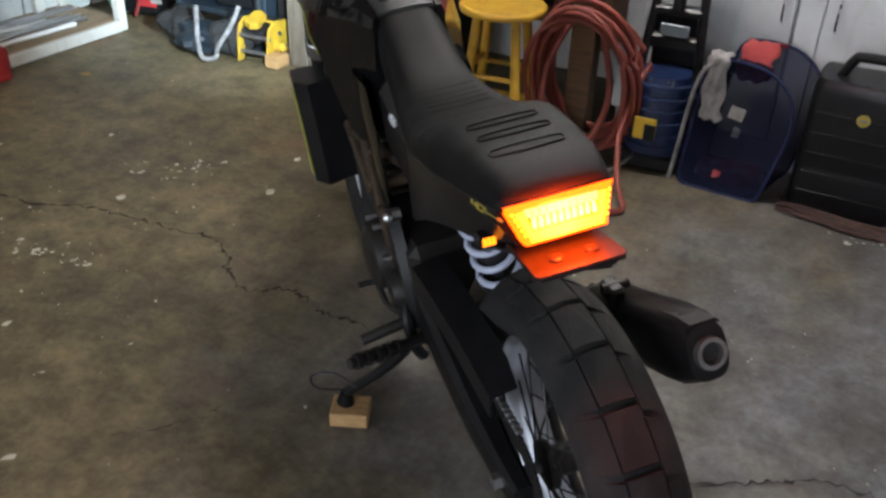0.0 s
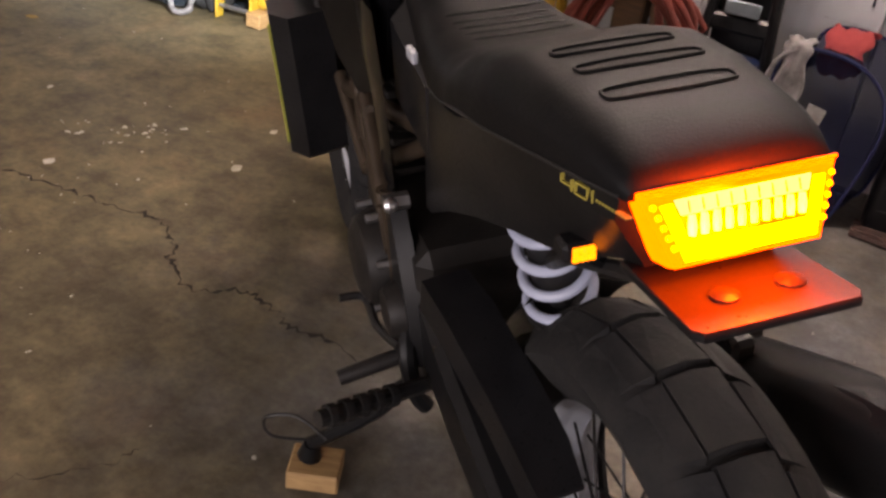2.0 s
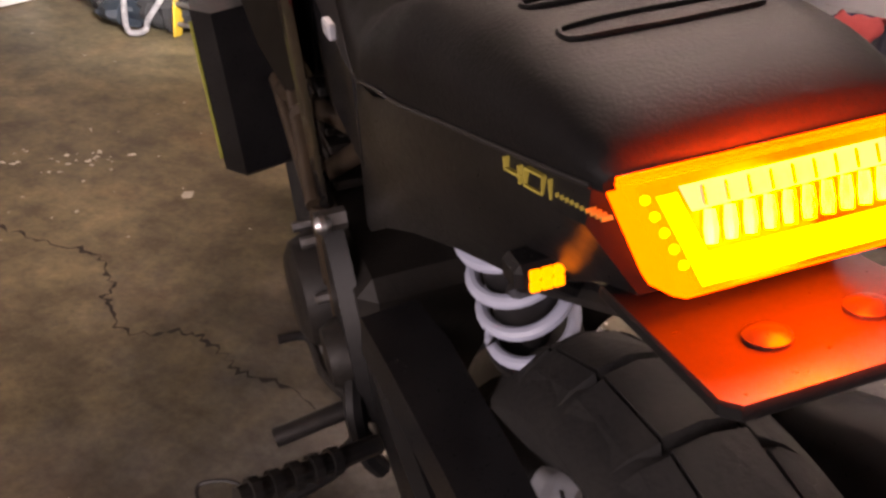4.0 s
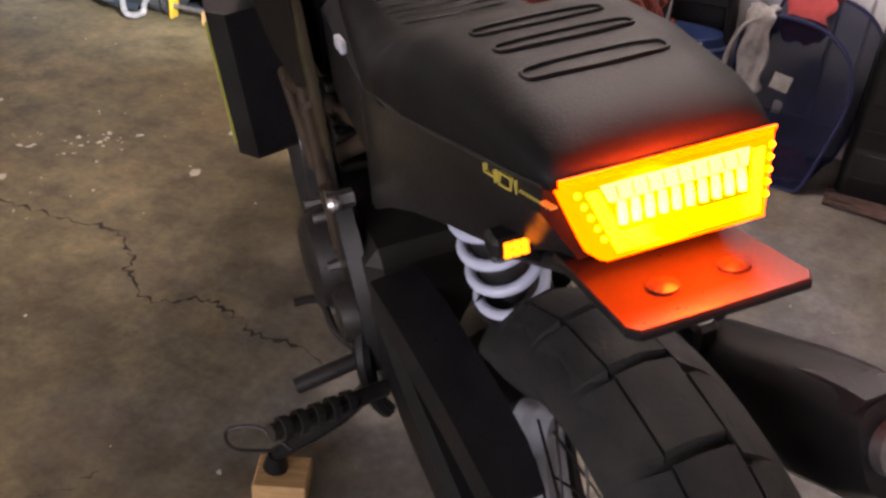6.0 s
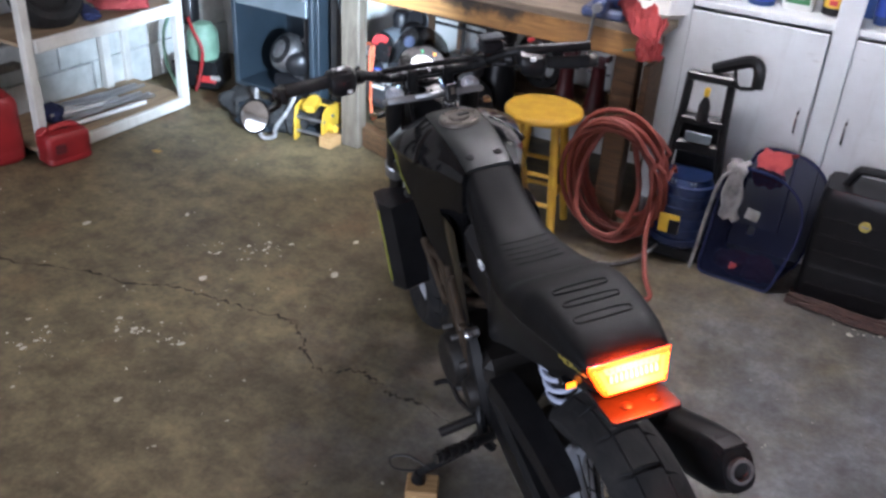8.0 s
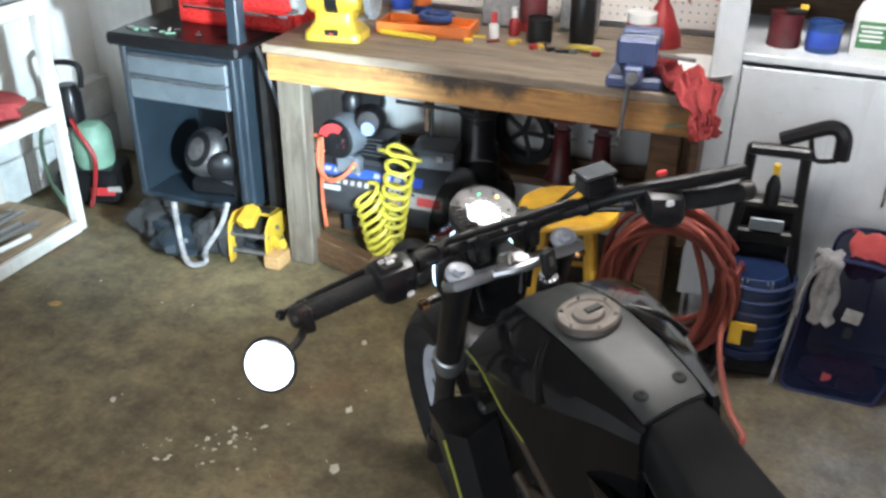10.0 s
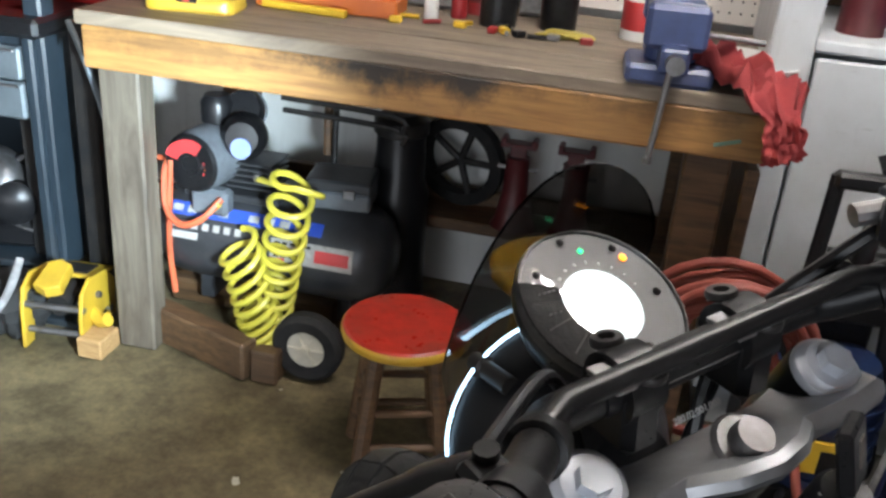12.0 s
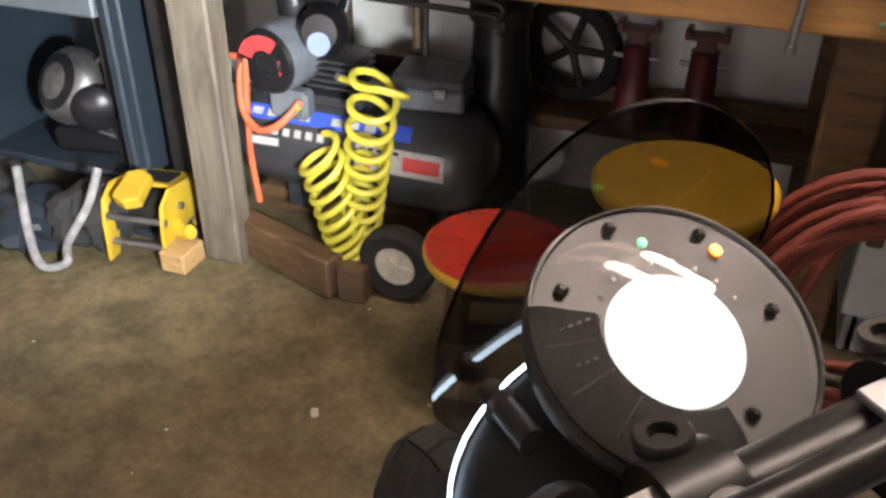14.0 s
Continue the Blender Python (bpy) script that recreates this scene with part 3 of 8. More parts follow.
slab("wall_front_lintel", ((XL + XR) / 2 - 0.3, YF - 0.06, 2.6), (XR - XL - 1.8, 0.12, 0.3), M_WALL, "white lintel over the open garage door", "wall")
slab("ceiling", ((XL + XR) / 2, (YB + YF) / 2, ZC + 0.04), (XR - XL + 0.24, YB - YF + 0.24, 0.08), M_CEIL, "plain boarded garage ceiling", "ceiling")
# masonry plinth along the side wall, behind the shelving
plinth = slab("block_plinth", (XL + 0.02, (YF + YB) / 2, 0.2), (0.04, YB - YF - 0.1, 0.4), M_BLOCKWALL, "painted concrete block plinth along the wall", "plinth")
for r in range(2):
    for k in range(19):
        y0 = YF + 0.4 + k * 0.4 - (0.2 if r else 0)
        one("block", M_BLOCKWALL, plinth, "", box, (XL + 0.035, y0, 0.1 + r * 0.2), (0.05, 0.392, 0.192), bev=0.006)
# bare studs on the walls
for nm, c, s in (("wall_stud", (XL + 0.03, 1.06, 1.3), (0.06, 0.045, 1.9)), ("wall_stud", (-3.1, YB - 0.03, 0.95), (0.12, 0.05, 1.9)), ("wall_ledge", (XL + 0.055, 0.3, 0.305), (0.11, 1.7, 0.03))):
    slab(nm, c, s, M_POSTWOOD, "bare timber strip on the painted wall", "stud")

# flakes of paint and grit on the floor
rnd = random.Random(5)
FL = [(-2.45, 0.635), (-2.18, 0.92), (-1.78, 0.60), (-2.976, 0.615), (-1.485, 1.153), (-1.95, -0.25), (-1.08, -0.376), (-1.5, -0.06), (-1.4, 0.9), (-1.6, 1.5)]
bm = B()
def flake(x, y, r):
    n = rnd.randint(5, 8)
    a0 = rnd.uniform(0, 6)
    st = rnd.uniform(0.4, 1.0)
    pts = []
    for k in range(n):
        a = 2 * math.pi * k / n
        rr = r * rnd.uniform(0.5, 1.2)
        u, v = rr * math.cos(a), rr * math.sin(a) * st
        pts.append((x + u * math.cos(a0) - v * math.sin(a0), y + u * math.sin(a0) + v * math.cos(a0), 0.0032 + rnd.uniform(0, 0.003)))
    add_faces(bm, pts, [list(range(n))])
for x, y in FL:
    flake(x, y, 0.02)
for cx, cy, sg, n in ((-1.75, 0.22, 0.035, 14), (-1.59, 0.247, 0.025, 10), (-1.95, 0.0, 0.05, 16), (-1.72, 0.905, 0.05, 18), (-1.9, 0.79, 0.03, 8), (-2.53, -0.09, 0.035, 10), (0.37, 1.73, 0.05, 22), (0.6, 0.705, 0.04, 10)):
    # patches where the paint has come off in larger scabs
    for _ in range(n):
        flake(rnd.gauss(cx, sg), rnd.gauss(cy, sg), rnd.choice((0.004, 0.006, 0.008, 0.010, 0.014)))
for cx, cy, sg, n in ((-1.72, 0.9, 0.2, 14), (-1.65, 0.25, 0.2, 26), (-1.95, 0.05, 0.25, 26), (-2.3, 0.6, 0.5, 24), (-1.3, 1.2, 0.3, 10), (-2.6, 1.2, 0.5, 12), (-1.0, 0.0, 0.5, 8), (0.6, 1.3, 0.5, 30), (-2.9, 0.2, 0.5, 18), (0.75, 0.75, 0.2, 14), (0.3, 0.4, 0.5, 12), (-1.2, 1.75, 0.3, 6), (-1.7, -0.4, 0.5, 14)):
    for _ in range(n):
        flake(rnd.gauss(cx, sg), rnd.gauss(cy, sg), rnd.choice((0.002, 0.003, 0.003, 0.004, 0.004, 0.005, 0.006, 0.008)))
part("floor_flakes", bm, M_FLAKE, None, "scattered white paint flakes on the concrete", category="paint flakes", kind="stuff", smooth=0)
bm = B()
for x, y, r in ((-3.0, 1.05, 0.03), (-2.75, 1.3, 0.028), (0.75, 0.95, 0.02), (-2.1, 1.95, 0.04), (-2.15, 1.93, 0.03)):
    flake(x, y, r)
part("dry_leaves", bm, M_LEAF, None, "dry leaf scraps on the concrete", category="leaves", kind="stuff", smooth=0)

# ---------- built-in cabinet along the back wall ----------
cabinet_side = made()
CY = 2.43


def bow_handle(parent, x, z):
    bm = B()
    tube(bm, smooth_path([(x, CY - 0.022, z - 0.05), (x, CY - 0.045, z - 0.03), (x, CY - 0.048, z + 0.03), (x, CY - 0.022, z + 0.05)], 4), 0.005, 8)
    return part("handle", bm, M_CHROME, parent, "chrome bow handle")


cab = thing("storage_cabinet", Matrix.Diagonal((1, 1, 1.06, 1)), "tall white painted built-in cabinet with open shelf", "cabinet")
one("base", M_CAB, cab, "", box, (0.35, 2.70, 0.05), (2.4, 0.5, 0.1))
one("back_panel", M_CAB, cab, "", box, (0.35, 2.95, 1.2), (2.4, 0.02, 2.3))
# dark sheets over the white back panel, at the open shelf only
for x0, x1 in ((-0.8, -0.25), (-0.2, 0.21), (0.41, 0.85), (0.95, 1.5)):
    one("shelf_back", M_DARKWOOD, cab, "dark brown sheet at the back of the open shelf", box, ((x0 + x1) / 2, 2.933, 1.133), (x1 - x0 + 0.05, 0.012, 0.42), bev=0.002)
one("side_panel", M_CAB, cab, "", box, (-0.845, 2.70, 1.2), (0.03, 0.5, 2.4))
one("side_panel", M_CAB, cab, "", box, (1.55, 2.70, 1.2), (0.03, 0.5, 2.4))
one("shelf_board", M_CAB, cab, "white shelf with a worn front edge", box, (0.35, 2.70, 0.905), (2.36, 0.52, 0.025))
one("upper_board", M_CAB, cab, "", box, (0.35, 2.70, 1.36), (2.36, 0.5, 0.025))
for x, w in ((-0.83, 0.09), (-0.225, 0.085), (0.23, 0.03), (0.37, 0.04), (0.9, 0.08), (1.53, 0.06)):
    one("stile", M_CAB, cab, "", box, (x, CY + 0.008, 1.25), (w, 0.02, 2.3))
for x0, x1, hx in ((-0.78, -0.272, -0.307), (-0.178, 0.213, -0.133), (0.247, 0.35, 0.30), (0.395, 0.855, 0.42), (0.945, 1.5, 1.0)):
    bm = B()
    box(bm, ((x0 + x1) / 2, CY - 0.008, 0.50), (x1 - x0, 0.02, 0.77), bev=0.003)
    d = part("door", bm, M_CAB, cab)
    if x1 - x0 > 0.2:
        bow_handle(d, hx, 0.566)
    bm = B()
    box(bm, ((x0 + x1) / 2, CY - 0.006, 1.75), (x1 - x0, 0.02, 0.7), bev=0.003)
    part("door", bm, M_CAB, cab)

settle(cabinet_side, lambda x, y: (x + 0.225, y - 0.36))

# ---------- workbench ----------
def scorched(m):
    """Torch burns on the beam: two charred licks with ragged edges, and handling grime."""
    nt = m.node_tree
    n, l = nt.nodes, nt.links
    p = n["Principled BSDF"]
    src = p.inputs["Base Color"].links[0].from_socket
    tc = n.new("ShaderNodeTexCoord")
    wob = n.new("ShaderNodeTexNoise")
    wob.inputs["Scale"].default_value, wob.inputs["Detail"].default_value, wob.inputs["Roughness"].default_value = 16.0, 8, 0.75
    l.new(tc.outputs["Object"], wob.inputs["Vector"])
    for x, z, sx, sz, k in ((-1.735, 0.845, 0.13, 0.06, 0.97), (-1.53, 0.84, 0.06, 0.065, 0.95), (-1.63, 0.852, 0.3, 0.03, 0.85), (-2.2, 0.83, 0.3, 0.03, 0.45), (-1.1, 0.84, 0.2, 0.03, 0.5)):
        mp = n.new("ShaderNodeMapping")
        mp.vector_type = "TEXTURE"
        mp.inputs["Location"].default_value, mp.inputs["Scale"].default_value = (x, 2.0, z), (sx, 1.0, sz)
        l.new(tc.outputs["Object"], mp.inputs["Vector"])
        ln = n.new("ShaderNodeVectorMath")
        ln.operation = "LENGTH"
        l.new(mp.outputs["Vector"], ln.inputs[0])
        ad = n.new("ShaderNodeMath")
        ad.operation = "MULTIPLY_ADD"
        ad.inputs[1].default_value = 2.4
        l.new(wob.outputs["Fac"], ad.inputs[0])
        l.new(ln.outputs["Value"], ad.inputs[2])
        r = n.new("ShaderNodeMapRange")
        r.inputs["From Min"].default_value, r.inputs["From Max"].default_value = 1.5, 2.4
        r.inputs["To Min"].default_value, r.inputs["To Max"].default_value = k, 0.0
        l.new(ad.outputs[0], r.inputs["Value"])
        mx = n.new("ShaderNodeMix")
        mx.data_type = "RGBA"
        mx.inputs[7].default_value = (0.018, 0.014, 0.011, 1)
        l.new(r.outputs["Result"], mx.inputs[0])
        l.new(src, mx.inputs[6])
        src = mx.outputs[2]
    l.new(src, p.inputs["Base Color"])
    return m


def on_bench(x, y):
    """The bench is 1.5 m long and 0.74 m deep, its front at y = 1.86."""
    return -1.375 + (x + 1.67) * 0.95, 1.86 + (y - 2.0) * 0.75


BENCH = Matrix.Translation((-1.375, 1.86, 0)) @ Matrix.Diagonal((0.95, 0.75, 1, 1)) @ Matrix.Translation((1.67, -2.0, 0))
bench = thing("workbench", BENCH, "heavy timber workbench with scorched front beam", "workbench")
one("front_beam", scorched(M_BENCHWOOD), bench, "golden lumber beam", box, (-1.67, 2.02, 0.805), (1.58, 0.04, 0.095))
for k in range(4):
    one("top_plank", M_BENCHTOP, bench, "worn grey-brown plank", box, (-1.67, 2.12 + k * 0.235, 0.868), (1.62, 0.231, 0.032))
one("leg", M_POSTWOOD, bench, "weathered grey post", box, (-2.405, 2.11, 0.376), (0.11, 0.09, 0.752), bev=0.006)
one("leg", M_DARKWOOD, bench, "", box, (-1.0, 2.12, 0.376), (0.1, 0.1, 0.752), bev=0.006)
for x in (-2.385, -1.0):
    one("leg", M_DARKWOOD, bench, "", box, (x, 2.9, 0.376), (0.1, 0.1, 0.752), bev=0.006)
one("back_rail", M_DARKWOOD, bench, "dark rail along the wall", box, (-1.67, 2.93, 0.30), (1.5, 0.04, 0.09))
one("end_board", M_DARKWOOD, bench, "dark end board", box, (-0.905, 2.3, 0.55), (0.03, 0.5, 0.36))
# pegboard with punched holes
pb = thing("pegboard", BENCH, "white pegboard above the workbench", "pegboard")
one("board", M_PEG, pb, "", box, (-1.72, 2.972, 1.45), (1.72, 0.012, 1.1), bev=0.002)
bm = B()
for i in range(56):
    for j in range(26):
        x, z = -2.55 + i * 0.0305, 0.93 + j * 0.0305
        o = [(x + 0.0035 * math.cos(a), 2.9645, z + 0.0035 * math.sin(a)) for a in (0, 1.05, 2.09, 3.14, 4.19, 5.24)]
        add_faces(bm, o, [[0, 1, 2, 3, 4, 5]])
part("holes", bm, M_HOLE, pb, "rows of peg holes", kind="stuff", smooth=0)

# ---------- white shelving on the side wall ----------
side_wall = made()
sh = thing("shelving_unit", I4, "worn white wooden shelving unit with three boards", "shelving")
SX = -3.48
for x in (SX - 0.02, -3.92):
    for y in (1.0, 1.875):
        one("post", M_WHITEWOOD, sh, "", box, (x, y, 0.85), (0.045, 0.045, 1.7))
for z in (0.02, 0.525, 0.945, 1.5):
    one("board", M_PLY, sh, "dusty plywood board", box, (-3.73, 1.44, z + (0.02 if z < 0.1 else 0.005)), (0.44, 0.92, 0.02))
    one("front_rail", M_WHITEWOOD, sh, "", box, (SX + 0.003, 1.44, z if z > 0.1 else 0.03), (0.024, 0.83, 0.06 if z > 0.1 else 0.055))
    one("back_rail", M_WHITEWOOD, sh, "", box, (-3.95, 1.44, z - 0.03 if z > 0.1 else 0.04), (0.02, 0.83, 0.06))
one("middle_post", M_WHITEWOOD, sh, "", box, (-3.89, 1.72, 0.3), (0.04, 0.05, 0.5))
settle(side_wall, lambda x, y: (x + 0.41, y - 0.06))

# ---------- hanging light ----------
cl = thing("ceiling_light", pose(-0.55, 1.26, 2.6, 0, 0, 6), "white twin-tube fluorescent light hung on rods", "ceiling light")
one("housing", M_WHITEPLASTIC, cl, "", box, (0, 0, 0.02), (1.24, 0.18, 0.05))
for y in (-0.055, 0.055):
    one("tube", M_TUBE, cl, "glowing tube", cyl, (-0.6, y, -0.025), (0.6, y, -0.025), 0.016)
for x in (-0.45, 0.45):
    one("rod", M_STEEL, cl, "thin hanging rod", cyl, (x, 0, 0.04), (x, 0, ZC - 2.6), 0.004)

# ---------- the motorcycle (built upright, y forwards, then leaned on its stand) ----------
bike = thing("motorcycle", pose(0.0785, -0.0153, 0, 0, 0, 48.5) @ pose(0, 0, 0, 0, -9, 0), "black and grey scrambler motorcycle leaning on its side stand", "motorcycle")
RX = 0.035
RA, FA = Vector((RX, -0.01, 0.335)), Vector((0, 1.40, 0.315))
RAKE = radians(25)
HEADPT = Vector((0, 1.07, 0.90))
AXIS = Vector((0, -math.sin(RAKE), math.cos(RAKE)))
STEER = Matrix.Translation(HEADPT) @ Matrix.Rotation(radians(-4), 4, AXIS) @ Matrix.Translation(-HEADPT)


def wheel(name, c, ro, half, rim, label, blocks, m=I4):
    """Knobbly tyre, rim, hub and wire spokes."""
    bm = B()
    pr = [(rim - 0.006, -half * 0.6), (rim + 0.02, -half * 0.82), (rim + 0.055, -half), (ro - 0.035, -half * 0.93), (ro - 0.016, -half * 0.6), (ro - 0.009, 0), (ro - 0.016, half * 0.6), (ro - 0.035, half * 0.93), (rim + 0.055, half), (rim + 0.02, half * 0.82), (rim - 0.006, half * 0.6)]
    lathe(bm, pr, c, (1, 0, 0), 72, closed=True, m=m)
    w = part(name, bm, M_TYRE, bike, label)
    # tread blocks, in staggered rows across the crown
    def crown(t):
        """Point on the crown section: t from -1 to 1 across."""
        x = half * 0.93 * t
        return x, ro - 0.004 - 0.038 * abs(t) ** 2.2
    for i in range(blocks):
        for lo, hi, ph in ((-0.99, -0.43, 0.12), (-0.39, 0.39, 0.0), (0.43, 0.99, 0.12)):
            bm = B()
            a0 = 2 * math.pi * (i + ph) / blocks
            da = 2 * math.pi / blocks * 0.435
            sk = 0.03 if ph else 0.0
            top, bot = [], []
            for u, t in ((-1, lo), (-1, (lo + hi) / 2), (-1, hi), (1, hi), (1, (lo + hi) / 2), (1, lo)):
                x, r = crown(t)
                a = a0 + u * da + sk * t * 2
                top.append(m @ (c + Vector((x * 0.985, math.cos(a) * (r + 0.0055), math.sin(a) * (r + 0.0055)))))
                a = a0 + u * da * 1.12 + sk * t * 2
                bot.append(m @ (c + Vector((x, math.cos(a) * (r - 0.01), math.sin(a) * (r - 0.01)))))
            rings(bm, [bot, top])
            part("tread_block", bm, M_TYRE, w, smooth=0)
    bm = B()
    lathe(bm, [(rim, -half * 0.62), (rim + 0.006, -half * 0.58), (rim - 0.016, -half * 0.4), (rim - 0.022, 0), (rim - 0.016, half * 0.4), (rim + 0.006, half * 0.58), (rim, half * 0.62), (rim - 0.006, half * 0.5), (rim - 0.03, 0), (rim - 0.006, -half * 0.5)], c, (1, 0, 0), 64, closed=True, m=m)
    part("rim", bm, M_RIM, w, "pale satin alloy rim")
    bm = B()
    lathe(bm, [(0.03, -0.06), (0.045, -0.055), (0.045, -0.04), (0.028, -0.03), (0.028, 0.03), (0.045, 0.04), (0.045, 0.055), (0.03, 0.06)], c, (1, 0, 0), 24, m=m)
    part("hub", bm, M_DARKSTEEL, w, "black hub")
    bm = B()
    ns = 32
    for i in range(ns):
        a = 2 * math.pi * i / ns
        s = 1 if i % 2 else -1
        b = a + (0.9 if (i // 2) % 2 else -0.9)
        p0 = c + Vector((s * 0.05, math.cos(b) * 0.04, math.sin(b) * 0.04))
        p1 = c + Vector((s * 0.012, math.cos(a) * (rim - 0.02), math.sin(a) * (rim - 0.02)))
        cyl(bm, p0, p1, 0.0021, n=5, m=m)
    part("spokes", bm, M_DARKSTEEL, w, "black wire spokes", kind="stuff")
    return w


rw = wheel("rear_wheel", RA, 0.338, 0.077, 0.238, "rear wheel with knobbly tyre", 22)
wheel("front_wheel", FA, 0.315, 0.06, 0.22, "front wheel with knobbly tyre", 24, STEER)

# brake disc, sprocket, chain, swingarm
bm = B()
lathe(bm, [(0.09, 0.092), (0.115, 0.092), (0.115, 0.088), (0.09, 0.088)], RA, (1, 0, 0), 40, closed=True)
part("brake_disc", bm, M_STEEL, rw)
bm = B()
lathe(bm, [(0.05, -0.096), (0.092, -0.096), (0.092, -0.09), (0.05, -0.09)], RA, (1, 0, 0), 44, closed=True)
for k in range(44):
    a = 2 * math.pi * k / 44
    box(bm, RA + Vector((-0.093, math.cos(a) * 0.094, math.sin(a) * 0.094)), (0.005, 0.007, 0.007), bev=0.002)
part("sprocket", bm, M_DARKSTEEL, rw, "black toothed sprocket")
bm = B()
for z0, z1 in ((0.435, 0.43), (0.235, 0.30)):
    for k in range(34):
        t = k / 33
        box(bm, (RX - 0.093, -0.01 + t * 0.50, z0 + (z1 - z0) * t), (0.014, 0.011, 0.009), bev=0.002)
part("chain", bm, M_STEEL, bike, "oily drive chain", kind="stuff")
for s in (-1, 1):
    bm = B()
    R = []
    for y, z, h, w, x in ((-0.065, 0.335, 0.028, 0.018, 0.112), (0.02, 0.337, 0.04, 0.022, 0.115), (0.12, 0.36, 0.05, 0.026, 0.115), (0.28, 0.40, 0.06, 0.03, 0.11), (0.42, 0.42, 0.07, 0.045, 0.085)):
        R.append([(RX * (1 - 0.5 * max(0, y) / 0.42) + s * (x + u * w), y, z + v * h) for u, v in ((-1, -0.7), (-0.6, -1), (0.6, -1), (1, -0.7), (1, 0.7), (0.6, 1), (-0.6, 1), (-1, 0.7))])
    rings(bm, R)
    part("swingarm", bm, M_SATIN, bike, "satin black swingarm")
    bm = B()
    cyl(bm, (RX + s * 0.125, -0.01, 0.335), (RX + s * 0.15, -0.01, 0.335), 0.016, n=6)
    cyl(bm, (RX + s * 0.12, -0.085, 0.335), (RX + s * 0.12, -0.05, 0.335), 0.006, n=8)
    part("axle_nut", bm, M_STEEL, bike, "steel axle nut with adjuster bolt")
bm = B()
cyl(bm, RA + Vector((-0.13, 0, 0)), RA + Vector((0.13, 0, 0)), 0.011, n=12)
part("rear_axle", bm, M_STEEL, bike)
# chain guard: a broad flat moulding over the chain
bm = B()
R = []
for y, z, x0, x1 in ((0.36, 0.555, -0.12, -0.06), (0.28, 0.555, -0.115, -0.05), (0.15, 0.53, -0.102, -0.04), (0.08, 0.51, -0.096, -0.036), (0.03, 0.49, -0.09, -0.04)):
    R.append([(x0 - 0.004, y, z - 0.045), (x0, y, z), (x1, y, z + 0.006), (x1, y, z + 0.001), (x0 + 0.004, y, z - 0.005), (x0, y, z - 0.045)])
rings(bm, R)
part("chain_guard", bm, M_BLACKPLASTIC, bike, "matt black chain guard")

# rear hugger fender
bm = B()
R = []
for k in range(15):
    a = radians(20 + k * 4)
    r = 0.352
    R.append([RA + Vector((x, math.cos(a) * (r + dz), math.sin(a) * (r + dz))) for x, dz in ((-0.068, -0.006), (-0.055, 0.006), (-0.03, 0.012), (0.03, 0.012), (0.055, 0.006), (0.068, -0.006), (0.05, 0.0), (0.03, 0.007), (-0.03, 0.007), (-0.05, 0.0))])
rings(bm, R[:8])
part("inner_fender", bm, M_BLACKPLASTIC, bike, "black inner mudguard")

# shock absorber
sh_lo, sh_hi = Vector((0.022, 0.235, 0.555)), Vector((-0.050, 0.15, 0.845))
bm = B()
cyl(bm, sh_lo, sh_lo.lerp(sh_hi, 0.3), 0.014, n=12)
cyl(bm, sh_lo.lerp(sh_hi, 0.28), sh_hi, 0.030, n=20)
cyl(bm, sh_lo - Vector((0.02, 0, 0)), sh_lo + Vector((0.02, 0, 0)), 0.02, n=14)
cyl(bm, sh_lo.lerp(sh_hi, 0.08), sh_lo.lerp(sh_hi, 0.11), 0.045, n=20)
shock = part("shock_absorber", bm, M_DARKSTEEL, bike, "shock absorber with white coil spring")
d, u, v = side_axes(sh_hi - sh_lo)
bm = B()
turns, L = 4.6, (sh_hi - sh_lo).length
pts = [sh_lo + d * (L * (0.12 + 0.72 * k / 130)) + (u * math.cos(2 * math.pi * turns * k / 130) + v * math.sin(2 * math.pi * turns * k / 130)) * 0.039 for k in range(131)]
tube(bm, pts, 0.0064, 10)
part("spring", bm, M_SPRING, shock, "white painted coil spring")

# tail cover: one tapering moulding under the seat
def section(y, w_top, z_top, w_bot, z_bot, e=0.012):
    return [(-w_top, y, z_top), (-w_top * 0.5, y, z_top + e), (w_top * 0.5, y, z_top + e), (w_top, y, z_top), (w_top * 1.04, y, z_top * 0.7 + z_bot * 0.3), (w_bot, y, z_bot), (-w_bot, y, z_bot), (-w_top * 1.04, y, z_top * 0.7 + z_bot * 0.3)]


bm = B()
rings(bm, [section(y, a, b, c, dd) for y, a, b, c, dd in ((0.46, 0.074, 0.80, 0.082, 0.60), (0.42, 0.08, 0.80, 0.086, 0.615), (0.33, 0.096, 0.815, 0.088, 0.67), (0.24, 0.104, 0.838, 0.086, 0.715), (0.14, 0.10, 0.87, 0.078, 0.755), (0.04, 0.096, 0.892, 0.07, 0.79), (-0.04, 0.084, 0.908, 0.058, 0.835), (-0.07, 0.079, 0.911, 0.054, 0.845))])
tail = part("tail_cover", bm, M_SATIN, bike, "matt black tail cover")
# numerals on the side of the tail: segments standing proud
def numeral_bar(bm, p0, p1, w=0.0021):
    p0, p1 = Vector(p0), Vector(p1)
    d = (p1 - p0).normalized()
    s = d.cross(Vector((1, 0, 0))).normalized() * w / 2
    q = [p0 - s, p1 - s, p1 + s, p0 + s]
    rings(bm, [[x + Vector((-0.0012, 0, 0)) for x in q], [x + Vector((0.004, 0, 0)) for x in q]])
def number_point(a, b):
    """a back along the panel, b up."""
    return (-0.0943 + a * 0.165, 0.0095 - a, 0.8783 + a * 0.12 + b)


